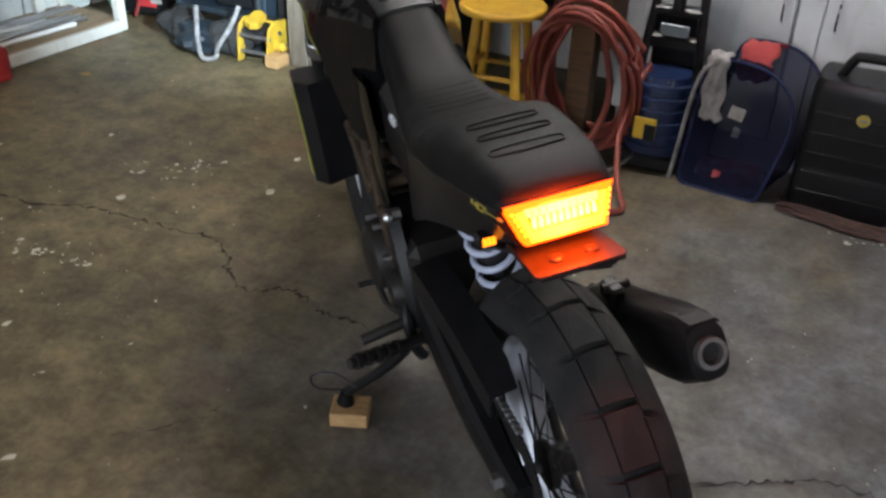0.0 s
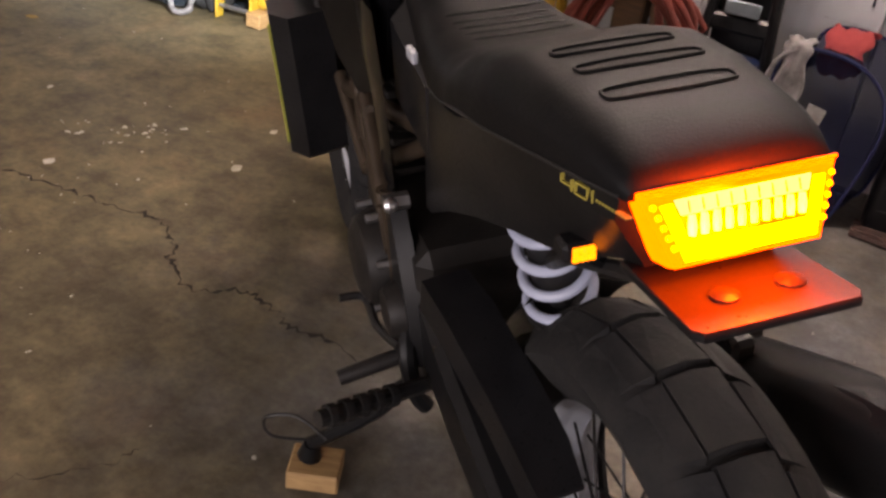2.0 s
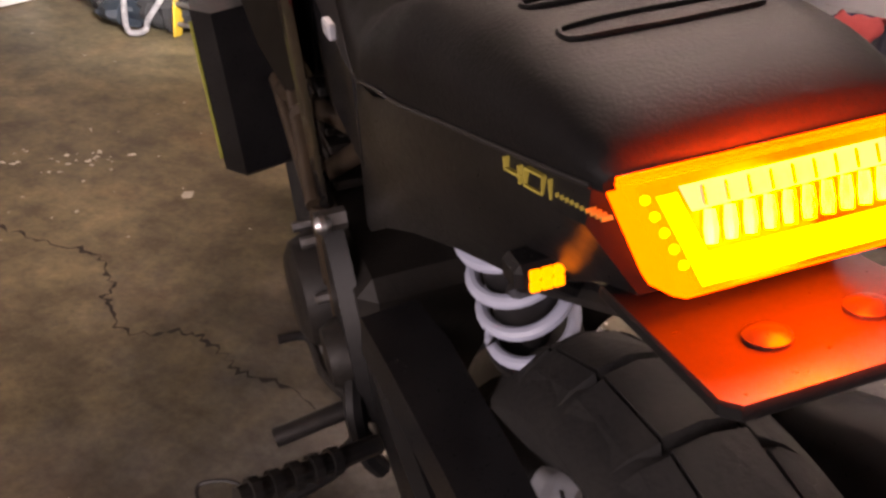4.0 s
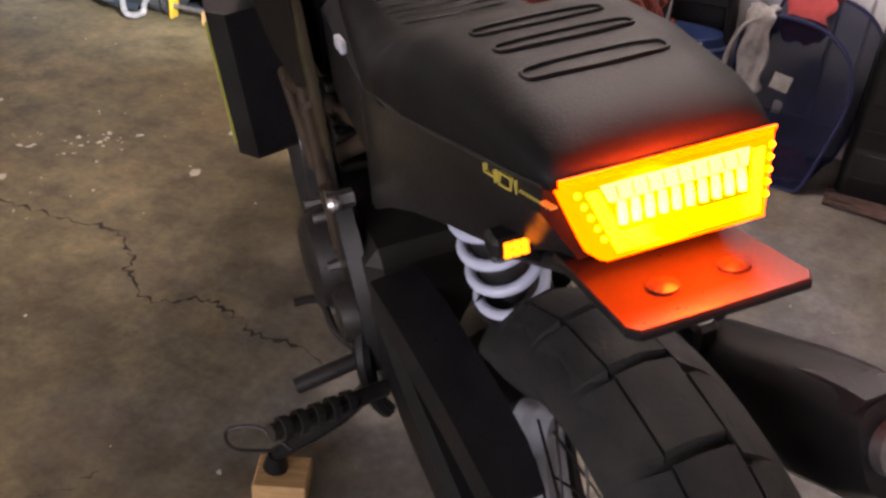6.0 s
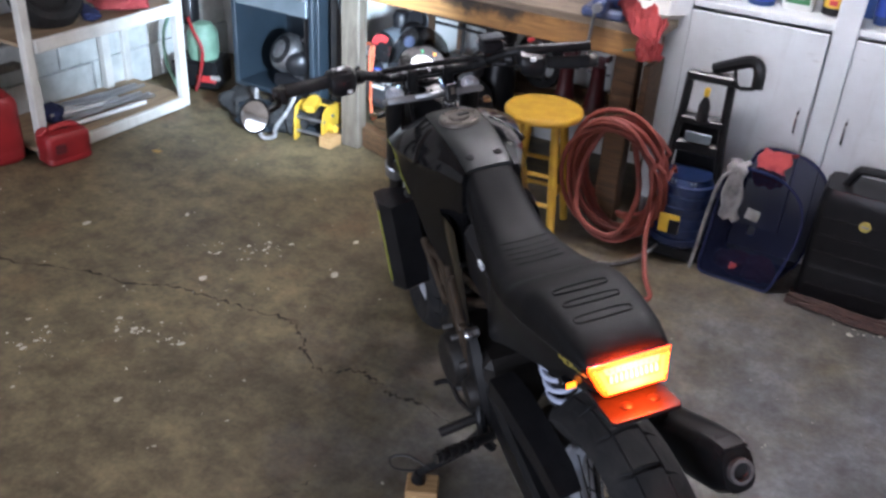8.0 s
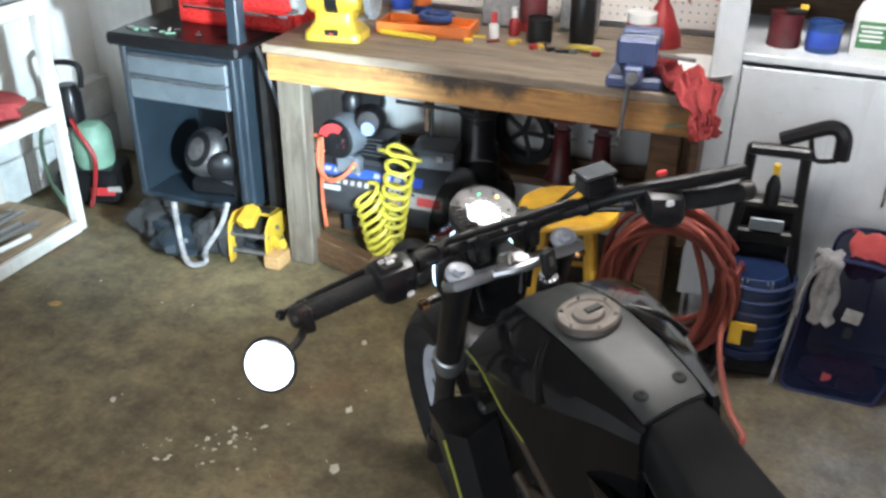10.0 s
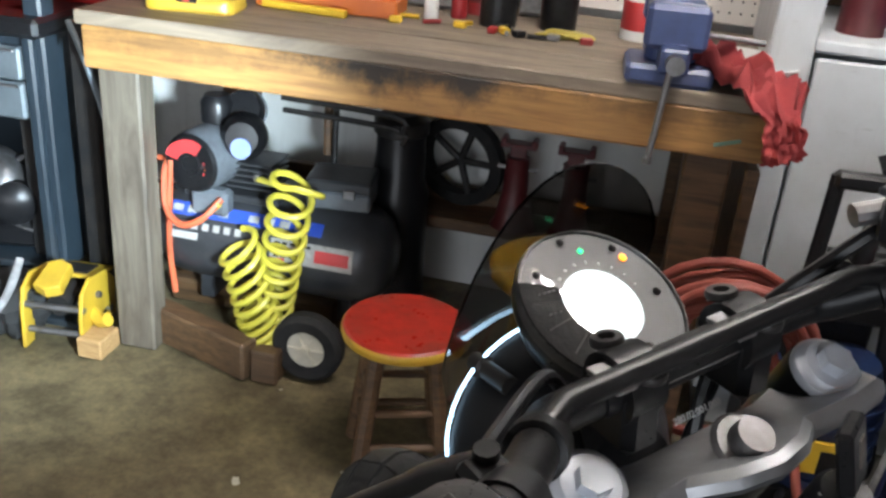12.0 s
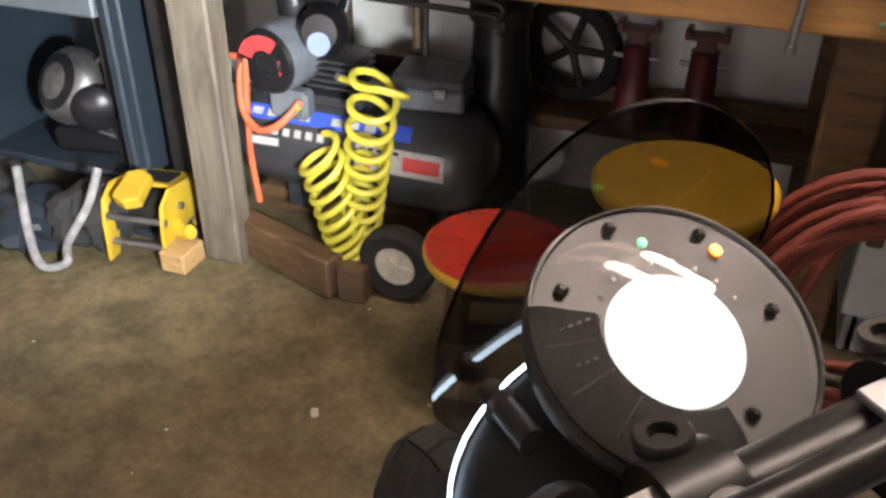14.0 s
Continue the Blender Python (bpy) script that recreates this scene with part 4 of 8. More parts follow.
for digit in ((((0.0105, 0.0165), (0.0112, 0.0102)), ((0.0108, 0.0102), (0.0262, 0.0102)), ((0.0240, 0.0158), (0.0252, 0.0060))),
              (((0.0295, 0.0068), (0.0300, 0.0163)), ((0.0300, 0.0163), (0.0455, 0.0163)), ((0.0455, 0.0163), (0.0448, 0.0068)), ((0.0448, 0.0068), (0.0295, 0.0068))),
              (((0.0505, 0.0168), (0.0522, 0.0068)),)):
    bm = B()
    for a, b in digit:
        numeral_bar(bm, number_point(*a), number_point(*b), 0.0013)
    part("numeral", bm, M_DECAL, tail, "pale yellow digit of the 401 mark", smooth=0)
for k in range(10):
    bm = B()
    a = 0.0565 + k * 0.0038
    numeral_bar(bm, number_point(a, 0.0118), number_point(a + 0.0008, 0.0098), 0.0012)
    part("lettering_bar", bm, M_DECAL, tail, "", smooth=0)

# seat: dished rider part rising to a ribbed pillion pad
SEC = [(0.625, 0.062, 0.925, 0.86), (0.60, 0.066, 0.918, 0.845), (0.54, 0.07, 0.898, 0.82), (0.46, 0.078, 0.882, 0.80), (0.38, 0.09, 0.877, 0.805), (0.30, 0.102, 0.884, 0.825), (0.235, 0.112, 0.90, 0.852), (0.20, 0.112, 0.922, 0.861), (0.14, 0.111, 0.94, 0.872), (0.05, 0.102, 0.949, 0.891), (-0.03, 0.092, 0.945, 0.906), (-0.065, 0.085, 0.936, 0.911), (-0.082, 0.08, 0.924, 0.913)]


def seat_ring(y, w, zt, zb):
    o = []
    for x, k in ((-1.0, 0.0), (-1.0, 0.35), (-0.96, 0.68), (-0.84, 0.9), (-0.6, 0.985), (-0.3, 1.0), (0, 1.0), (0.3, 1.0), (0.6, 0.985), (0.84, 0.9), (0.96, 0.68), (1.0, 0.35), (1.0, 0.0)):
        o.append((x * w, y, zb + (zt - zb) * k))
    return o


def seat_at(y):
    for a, b in zip(SEC, SEC[1:]):
        if b[0] <= y <= a[0]:
            t = (a[0] - y) / (a[0] - b[0])
            return [a[i] + (b[i] - a[i]) * t for i in range(4)]


bm = B()
ys = [0.625 - 0.707 * k / 56 for k in range(57)]
rings(bm, [seat_ring(*seat_at(max(y, -0.0819))) for y in ys])
seat = part("seat", bm, M_SEAT, bike, "black vinyl seat with stitched ribs", smooth=60)
for s in (-1, 1):
    # thin tube on the seat's lower seam, added for its edge highlight
    bm = B()
    tube(bm, [(s * seat_at(y)[1] * 1.004, y, seat_at(y)[3] + 0.0015) for y in [0.6 - 0.675 * k / 30 for k in range(31)]], 0.0016, 6)
    part("welt", bm, M_DARKSTEEL, seat, "thin line added for the highlight along the seat seam")
def rib(y, hw, r):
    """A raised lip round a slot pressed into the vinyl."""
    o = []
    for k in range(28):
        t = k / 28
        a = 2 * math.pi * t
        x = max(-1, min(1, 1.5 * math.cos(a))) * hw + (0.0095 * math.cos(a))
        yy = y + 0.0105 * math.sin(a)
        s = seat_at(yy)
        f = abs(x) / s[1]
        z = s[2] - (0.0 if f < 0.3 else (s[2] - s[3]) * 0.06 * ((f - 0.3) / 0.3) ** 2 * 0.4)
        o.append((x, yy, z + 0.0008))
    bm = B()
    tube(bm, o, r, 6, closed=True)
    part("rib", bm, M_SEAT, seat, "pressed rib in the vinyl")
for k in range(3):
    rib(0.111 - k * 0.049, 0.046, 0.0018)
for k in range(5):
    # shallow pressed lines on the rider's part
    y = 0.405 - k * 0.0232
    bm = B()
    tube(bm, [(x, y + 1.6 * x * x, seat_at(y)[2] - 0.0006 - (0 if abs(x) < 0.03 else 1.1 * (abs(x) - 0.03) ** 2)) for x in [-0.058 + 0.0116 * q for q in range(11)]], [0.0008] + [0.0030] * 9 + [0.0008], 8)
    part("rib", bm, M_SEAT, seat, "pressed line in the vinyl")

bm = B()
box(bm, (-0.1005, 0.410, 0.838), (0.008, 0.028, 0.015), Matrix.Identity(4), 0.003)
part("side_tab", bm, M_RIM, tail, "small bright alloy tab")

# tail light
TLM = Matrix.Translation((0.002, -0.088, 0.889)) @ Matrix.Rotation(radians(-28), 4, "X")
def trap(wt, wb, h, y):
    return [(-wt, y, h / 2), (wt, y, h / 2), (wb, y, -h / 2), (-wb, y, -h / 2)]
bm = B()
rings(bm, [[TLM @ Vector(p) for p in trap(0.077 - k[1], 0.057 - k[1], 0.054 - k[1], k[0])] for k in ((0.03, 0.004), (0.0, 0.0), (-0.012, 0.0), (-0.016, 0.004))])
tl = part("tail_light", bm, M_TAIL, bike, "lit red tail light with amber bars")
for k in range(10):
    x = -0.043 + k * 0.0095
    bm = B()
    tube(bm, [TLM @ Vector((x + 0.0012, -0.0175, 0.0085)), TLM @ Vector((x, -0.0178, 0.0)), TLM @ Vector((x - 0.0008, -0.0175, -0.006))], [0.0024, 0.0033, 0.0027], 8)
    part("led_bar", bm, M_TAILLED, tl)
for s_ in (-1, 1):
    for k in range(5):
        bm = B()
        z = 0.018 - k * 0.0075
        lathe(bm, [(0.0001, 0.0025), (0.0016, 0.0018), (0.0021, 0)], TLM @ Vector((s_ * (0.0695 - (0.018 - z) * 0.38), -0.0165, z)), TLM.to_3x3() @ Vector((0, -1, 0)), 8)
        part("led_cell", bm, M_TAILHOT, tl)
bm = B()
rings(bm, [[TLM @ Vector((x, y, z)) for x, z in ((-0.064, 0.018), (-0.055, 0.018), (-0.0465, -0.0095), (0.0465, -0.0095), (0.055, 0.018), (0.064, 0.018), (0.051, -0.0225), (-0.051, -0.0225))] for y in (-0.014, -0.0172)])
part("light_guide", bm, M_TAILHOT, tl, "bright light guide", smooth=0)
bm = B()
rings(bm, [[TLM @ Vector((x, y, z)) for x, z in ((-0.0535, 0.0205), (0.0535, 0.0205), (0.0495, 0.009), (-0.0495, 0.009))] for y in (-0.014, -0.0168)])
part("reflector", bm, M_TAILCLEAR, tl, "clear reflector strip", smooth=0)
for k in range(9):
    bm = B()
    x = -0.043 + k * 0.01075
    box(bm, (x, -0.0172, 0.0145), (0.0007, 0.0016, 0.0085), TLM, 0.0002)
    part("facet", bm, M_TAIL, tl)
bm = B()
tube(bm, [TLM @ Vector(p) for p in ((-0.078, -0.0125, 0.0283), (0.078, -0.0125, 0.0283))], 0.0014, 6)
part("lip", bm, M_TAIL, tl)

# plate carrier under the tail
PLM = Matrix.Translation((0.0, -0.105, 0.842)) @ Matrix.Rotation(radians(-8), 4, "X")
bm = B()
prism(bm, [(-0.062, 0.06), (0.062, 0.06), (0.066, -0.05), (0.06, -0.058), (-0.06, -0.058), (-0.066, -0.05)], (-0.004, 0.004), PLM, bev=0.0015)
carrier = part("plate_carrier", bm, M_SATIN, bike, "black plate carrier with round studs")
for x in (-0.022, 0.03):
    bm = B()
    lathe(bm, [(0.011, 0), (0.011, 0.002), (0.006, 0.0045), (0.0001, 0.005)], (x, -0.02, 0.004), (0, 0, 1), 20, m=PLM)
    part("stud", bm, M_BLACKPLASTIC, carrier)
bm = B()
tube(bm, [(-0.04, -0.05, 0.82), (-0.035, 0.10, 0.74), (-0.02, 0.2, 0.66)], 0.008, 8)
tube(bm, [(0.04, -0.05, 0.82), (0.04, 0.10, 0.74), (0.04, 0.25, 0.66)], 0.008, 8)
part("subframe", bm, M_DARKSTEEL, bike, "black steel subframe")
bm = B()
tube(bm, [(0.02, -0.03, 0.80), (0.05, -0.06, 0.775), (0.09, -0.05, 0.76)], 0.011, 8)
cyl(bm, (0.088, -0.05, 0.76), (0.102, -0.047, 0.755), 0.005, n=8)
part("cable_bracket", bm, M_BLACKPLASTIC, bike, "black cable bracket")
# amber signals on stalks
for s in (-1, 1):
    bm = B()
    tube(bm, smooth_path([(s * 0.045, 0.02, 0.79), (s * 0.06, 0.012, 0.805), (s * 0.066, 0.0, 0.822)], 4), 0.007, 8)
    st_ = part("signal_stalk", bm, M_BLACKPLASTIC, bike, "black stalk of a turn signal")
    bm = B()
    box(bm, (s * 0.077, -0.002, 0.827), (0.034, 0.024, 0.018), bev=0.005)
    part("signal_housing", bm, M_BLACKPLASTIC, st_)
    for i in range(3):
        for j in range(2):
            bm = B()
            box(bm, (s * (0.07 + i * 0.0068), -0.0148, 0.8235 + j * 0.0072), (0.0062, 0.003, 0.0066), bev=0.0012)
            part("signal_cell", bm, M_SIGNAL, st_)

# exhaust
bm = B()
EX0, EX1 = Vector((0.205, 0.22, 0.44)), Vector((0.222, -0.12, 0.59))
de, ue, ve = side_axes(EX1 - EX0)
def exring(t, rx, rz):
    c = EX0.lerp(EX1, t)
    o = []
    for k in range(20):
        a = 2 * math.pi * k / 20
        ca, sa = math.cos(a), math.sin(a)
        q = (abs(ca) ** 3.2 + abs(sa) ** 3.2) ** (-1 / 3.2)
        o.append(c + (ue * ca * rx + ve * sa * rz) * q)
    return o
rings(bm, [exring(t, a, b) for t, a, b in ((-0.12, 0.022, 0.022), (0.0, 0.04, 0.046), (0.12, 0.046, 0.057), (0.75, 0.049, 0.061), (0.9, 0.047, 0.058), (1.0, 0.034, 0.046))])
ex = part("silencer", bm, M_SATIN, bike, "stubby black exhaust silencer")
bm = B()
lathe(bm, [(0.017, -0.02), (0.019, 0.012), (0.026, 0.012), (0.027, 0.0), (0.021, -0.006), (0.012, -0.01), (0.012, -0.06)], EX1, de, 24, caps=False)
part("outlet", bm, M_STEEL, ex, "grey metal outlet")
bm = B()
cyl(bm, EX1 - de * 0.004, EX1 + de * 0.001, 0.0165, n=18)
part("bore", bm, M_HOLE, ex)
bm = B()
R = []
for k in range(8):
    t = 0.58 + k * 0.052
    c = EX0.lerp(EX1, t) + Vector((0.0, 0, 0.056 + 0.008 * math.sin(k * 0.45)))
    R.append([c + Vector((x, 0, z)) for x, z in ((-0.032, -0.012), (-0.022, 0.0), (0.022, 0.0), (0.032, -0.012), (0.024, -0.008), (-0.024, -0.008))])
rings(bm, R)
part("heat_shield", bm, M_BLACKPLASTIC, ex, "black heat shield")
bm = B()
box(bm, EX0.lerp(EX1, 0.3) + Vector((-0.03, 0, 0.075)), (0.03, 0.05, 0.035), bev=0.006)
cyl(bm, EX0.lerp(EX1, 0.3) + Vector((-0.05, 0, 0.085)), EX0.lerp(EX1, 0.3) + Vector((0.0, 0, 0.085)), 0.009, n=10)
part("bracket", bm, M_DARKSTEEL, ex, "bolted exhaust bracket")
for k in range(7):
    one("print_bar", M_WHITEPRINT, ex, "", cyl, EX0.lerp(EX1, 0.35 + k * 0.03) + Vector((0.0, -0.026, -0.05)) + Vector((-0.042, 0.024, 0.04)), EX0.lerp(EX1, 0.36 + k * 0.03) + Vector((-0.0425, -0.002, -0.01)), 0.0012, n=6)
one("header_pipe", M_STEEL, bike, "exhaust header pipe", tube, smooth_path([(0.19, 0.25, 0.42), (0.17, 0.33, 0.40), (0.12, 0.5, 0.30), (0.08, 0.75, 0.25), (0.05, 0.93, 0.32), (0.03, 0.95, 0.48), (0.02, 0.9, 0.58)], 6), 0.02, 12)

# engine, cases and cylinder
def casting(name, c, s, mat=M_ENGINE, bev=0.02, label="", m=I4):
    bm = B()
    box(bm, c, s, m, bev)
    return part(name, bm, mat, bike, label)
casting("crankcase", (0, 0.58, 0.42), (0.22, 0.34, 0.26), label="dark metal engine crankcase")
bm = B()
box(bm, (0, 0.715, 0.63), (0.14, 0.12, 0.18), bev=0.01)
barrel = part("cylinder", bm, M_ENGINE, bike, "finned engine cylinder")
for k in range(7):
    one("fin", M_ENGINE, barrel, "", box, (0, 0.70 + k * 0.004, 0.56 + k * 0.02), (0.17, 0.15, 0.010), bev=0.003)
casting("cylinder_head", (0, 0.74, 0.74), (0.17, 0.15, 0.09), label="engine top end")
for s in (-1, 1):
    bm = B()
    lathe(bm, [(0.001, 0.055), (0.05, 0.055), (0.068, 0.045), (0.078, 0.02), (0.08, 0.0)], (s * 0.11, 0.60, 0.44), (s, 0, 0), 32)
    lathe(bm, [(0.001, 0.042), (0.035, 0.04), (0.045, 0.02), (0.046, 0)], (s * 0.11, 0.47, 0.43), (s, 0, 0), 24)
    case = part("side_case", bm, M_ENGINE, bike, "bolted engine side cover")
    for k in range(7):
        a = 2 * math.pi * k / 7
        one("case_bolt", M_STEEL, case, "", cyl, (s * 0.12, 0.60 + 0.085 * math.cos(a), 0.44 + 0.085 * math.sin(a)), (s * 0.145, 0.60 + 0.085 * math.cos(a), 0.44 + 0.085 * math.sin(a)), 0.007, n=6)
# trellis frame
for s in (-1, 1):
    bm = B()
    for a, b in (((0.1, 0.885, 0.593), (0.066, 0.40, 0.725)), ((0.1, 0.753, 0.513), (0.064, 0.39, 0.735)), ((0.1, 0.941, 0.591), (0.1, 0.759, 0.504)), ((0.07, 1.02, 0.84), (0.125, 0.52, 0.60)), ((0.07, 1.06, 0.70), (0.12, 0.52, 0.50)), ((0.115, 0.62, 0.65), (0.09, 0.82, 0.60)), ((0.085, 0.86, 0.765), (0.1, 0.76, 0.56)), ((0.12, 0.52, 0.60), (0.115, 0.50, 0.36)), ((0.07, 1.02, 0.84), (0.07, 1.06, 0.70)), ((0.1, 0.74, 0.70), (0.115, 0.58, 0.54))):
        cyl(bm, (s * a[0], a[1], a[2]), (s * b[0], b[1], b[2]), 0.0125, n=12)
    part("trellis_frame", bm, M_FRAME, bike, "dark bronze tubular trellis frame")
    bm = B()
    R = []
    for y, z, h in ((0.505, 0.59, 0.022), (0.50, 0.55, 0.045), (0.47, 0.45, 0.06), (0.45, 0.37, 0.05)):
        R.append([(s * 0.105, y - h, z), (s * 0.128, y - h * 0.8, z), (s * 0.128, y + h * 0.8, z), (s * 0.105, y + h, z)])
    rings(bm, R)
    part("pivot_plate", bm, M_SATIN, bike, "cast black pivot plate")
    bm = B()
    cyl(bm, (s * 0.10, 0.485, 0.60), (s * 0.135, 0.485, 0.60), 0.012, n=6)
    part("pivot_bolt", bm, M_STEEL, bike, "bright steel bolt")
    one("swingarm_nut", M_STEEL, bike, "", cyl, (s * 0.10, 0.49, 0.42), (s * 0.14, 0.49, 0.42), 0.015)
one("frame_rod", M_ALU, bike, "bare alloy rod", cyl, (-0.104, 0.708, 0.525), (-0.125, 0.475, 0.602), 0.005)
one("rod_end", M_ALU, bike, "bright rod end", lathe, [(0.0001, 0.010), (0.006, 0.009), (0.0105, 0.003), (0.0105, -0.003), (0.006, -0.009), (0.0001, -0.010)], (-0.128, 0.475, 0.602), (-1, 0, 0), 14)

# foot pegs, shifter and stand
for s in (-1, 1):
    bm = B()
    cyl(bm, (s * 0.12, 0.37, 0.37), (s * 0.28, 0.31, 0.41), 0.012, n=10)
    for k in range(5):
        cyl(bm, (s * (0.17 + k * 0.022), 0.351 - k * 0.00825, 0.3825 + k * 0.0055), (s * (0.18 + k * 0.022), 0.3475 - k * 0.00825, 0.385 + k * 0.0055), 0.0165, n=10)
    part("foot_peg", bm, M_DARKSTEEL, bike, "black ribbed foot peg")
    bm = B()
    tube(bm, smooth_path([(s * 0.125, 0.44, 0.42), (s * 0.135, 0.41, 0.385), (s * 0.13, 0.40, 0.33), (s * 0.115, 0.40, 0.30)], 4), 0.013, 8)
    part("peg_bracket", bm, M_SATIN, bike, "black peg bracket")
one("shift_lever", M_DARKSTEEL, bike, "black gear shift lever", tube, smooth_path([(-0.135, 0.46, 0.37), (-0.15, 0.55, 0.345), (-0.155, 0.61, 0.36), (-0.195, 0.615, 0.365)], 5), 0.007, 8)
one("rear_peg", M_DARKSTEEL, bike, "", cyl, (-0.13, 0.47, 0.345), (-0.228, 0.475, 0.325), 0.0125)
bm = B()
tube(bm, smooth_path([(-0.12, 0.46, 0.30), (-0.19, 0.50, 0.21), (-0.279, 0.561, 0.12)], 6), [0.014] * 6 + [0.012] * 7, 10)
cyl(bm, (-0.286, 0.566, 0.0895), (-0.278, 0.561, 0.12), 0.021, 0.015, n=16)
stand = part("side_stand", bm, M_SATIN, bike, "black side stand folded out")
bm = B()
tube(bm, smooth_path([(-0.255, 0.53, 0.15), (-0.295, 0.585, 0.165), (-0.345, 0.605, 0.16), (-0.34, 0.575, 0.145), (-0.268, 0.555, 0.13)], 5), 0.003, 6)
part("stand_hook", bm, M_DARKSTEEL, stand, "thin wire hook")

# ---------- tank and shrouds ----------
bm = B()
R = []
for y, w, z, dz in ((0.612, 0.056, 0.925, 0.03), (0.64, 0.058, 0.934, 0.03), (0.72, 0.062, 0.947, 0.03), (0.80, 0.064, 0.951, 0.03), (0.88, 0.063, 0.946, 0.03), (0.95, 0.056, 0.928, 0.03), (0.985, 0.045, 0.905, 0.03)):
    R.append([(-w, y, z - dz), (-w, y, z - 0.004), (-w * 0.92, y, z), (-w * 0.45, y, z + 0.003), (w * 0.45, y, z + 0.003), (w * 0.92, y, z), (w, y, z - 0.004), (w, y, z - dz)])
rings(bm, R)
tank = part("tank_cover", bm, M_GREYPAINT, bike, "matt grey fuel tank cover")
for x in (-0.034, 0.034):
    bm = B()
    lathe(bm, [(0.0001, 0.001), (0.004, 0.001), (0.004, 0.003), (0.0088, 0.003), (0.0112, 0.0)], (x, 0.645, 0.9365), (0, -0.1, 1), 20)
    part("screw", bm, M_TYRE, tank, "black screw")
bm = B()
CAPO = Vector((0.0, 0.822, 0.952))
lathe(bm, [(0.0001, 0.014), (0.024, 0.014), (0.026, 0.012), (0.027, 0.008), (0.036, 0.0085), (0.038, 0.011), (0.048, 0.0115), (0.052, 0.008), (0.053, 0.0)], CAPO, (0, 0.03, 1), 40)
cap = part("fuel_cap", bm, M_CAPALLOY, bike, "worn alloy fuel cap")
bm = B()
box(bm, CAPO + Vector((0.01, 0.0, 0.0145)), (0.03, 0.014, 0.006), bev=0.003)
part("lock_cover", bm, M_DARKSTEEL, cap, "black lock flap")
for k in range(6):
    a = math.pi / 3 * k + 0.3
    one("cap_bolt", M_DARKSTEEL, cap, "", cyl, CAPO + Vector((0.043 * math.cos(a), 0.043 * math.sin(a), 0.009)), CAPO + Vector((0.043 * math.cos(a), 0.043 * math.sin(a), 0.0135)), 0.003, n=8)
for s in (-1, 1):
    # faceted gloss side panel: upper deck, outer ridge and lower flank tapering to a point
    bm = B()
    st = []
    for y, xi, zi, xo, zo, xl, zl in ((0.600, 0.058, 0.925, 0.074, 0.905, 0.092, 0.70), (0.66, 0.061, 0.934, 0.100, 0.902, 0.120, 0.66), (0.72, 0.064, 0.943, 0.126, 0.897, 0.138, 0.70), (0.785, 0.066, 0.948, 0.147, 0.894, 0.157, 0.80), (0.84, 0.066, 0.946, 0.160, 0.892, 0.162, 0.83), (0.90, 0.064, 0.938, 0.167, 0.889, 0.157, 0.858), (0.945, 0.060, 0.925, 0.163, 0.884, 0.157, 0.873)):
        st.append([(s * xi, y, zi - 0.035), (s * xi, y, zi), (s * (xi * 0.35 + xo * 0.65), y, zi * 0.3 + zo * 0.7 + 0.012), (s * xo, y, zo), (s * (xo * 0.97), y, zo - 0.012), (s * xl, y, zl), (s * (xl - 0.014), y, zl + 0.006), (s * (xo - 0.02), y, zo - 0.02)])
    rings(bm, st)
    pnl = part("side_panel", bm, M_GLOSSBLACK, bike, "gloss black faceted tank side panel", smooth=22)
    # soft crease across the deck, where the knee recess begins
    bm = B()
    # raised tube added at the crease to catch a streak of light
    tube(bm, smooth_path([(s * 0.076, 0.825, 0.937), (s * 0.112, 0.795, 0.922), (s * 0.140, 0.755, 0.894)], 5), 0.009, 16)
    part("panel_crease", bm, M_GLOSSBLACK, pnl, smooth=60)
    # lower blade of the panel down the frame
    bm = B()
    rings(bm, [[(s * x, y + dy, z) for x, dy in ((w, -h), (w + 0.008, 0), (w, h), (w - 0.008, 0))] for y, z, w, h in ((0.655, 0.80, 0.108, 0.07), (0.61, 0.74, 0.11, 0.06), (0.57, 0.69, 0.112, 0.045), (0.53, 0.63, 0.114, 0.022), (0.515, 0.60, 0.114, 0.01))])
    part("panel_blade", bm, M_GLOSSBLACK, pnl)
    bm = B()
    tube(bm, [(s * 0.168, 0.90, 0.890), (s * 0.164, 0.946, 0.884), (s * 0.158, 0.946, 0.873), (s * 0.158, 0.90, 0.857), (s * 0.163, 0.84, 0.829), (s * 0.158, 0.787, 0.80)], 0.0015, 6)
    part("trim_line", bm, M_YELLOWTRIM, pnl, "thin yellow trim line")
    # radiator cowl
    bm = B()
    rings(bm, [[(s * x, y, z) for x, y in ((0.10, yf + 0.0), (0.175, yf - 0.02), (0.203, yf + 0.02), (0.198, yf + 0.095), (0.17, yf + 0.105), (0.10, yf + 0.08))] for yf, z in ((1.0, 0.675), (0.998, 0.665), (0.972, 0.59), (0.95, 0.52), (0.938, 0.465), (0.941, 0.46))])
    cowl = part("radiator_cowl", bm, M_BLACKPLASTIC, bike, "black radiator cowl with yellow edge")
    bm = B()
    tube(bm, [(s * 0.205, 1.018, 0.66), (s * 0.205, 0.992, 0.59), (s * 0.205, 0.96, 0.48)], 0.003, 6)
    part("edge_stripe", bm, M_YELLOWTRIM, cowl, "neon yellow edge stripe")
bm = B()
box(bm, (0, 1.03, 0.58), (0.24, 0.03, 0.22), bev=0.006)
core = part("radiator", bm, M_DARKSTEEL, bike, "black radiator core")
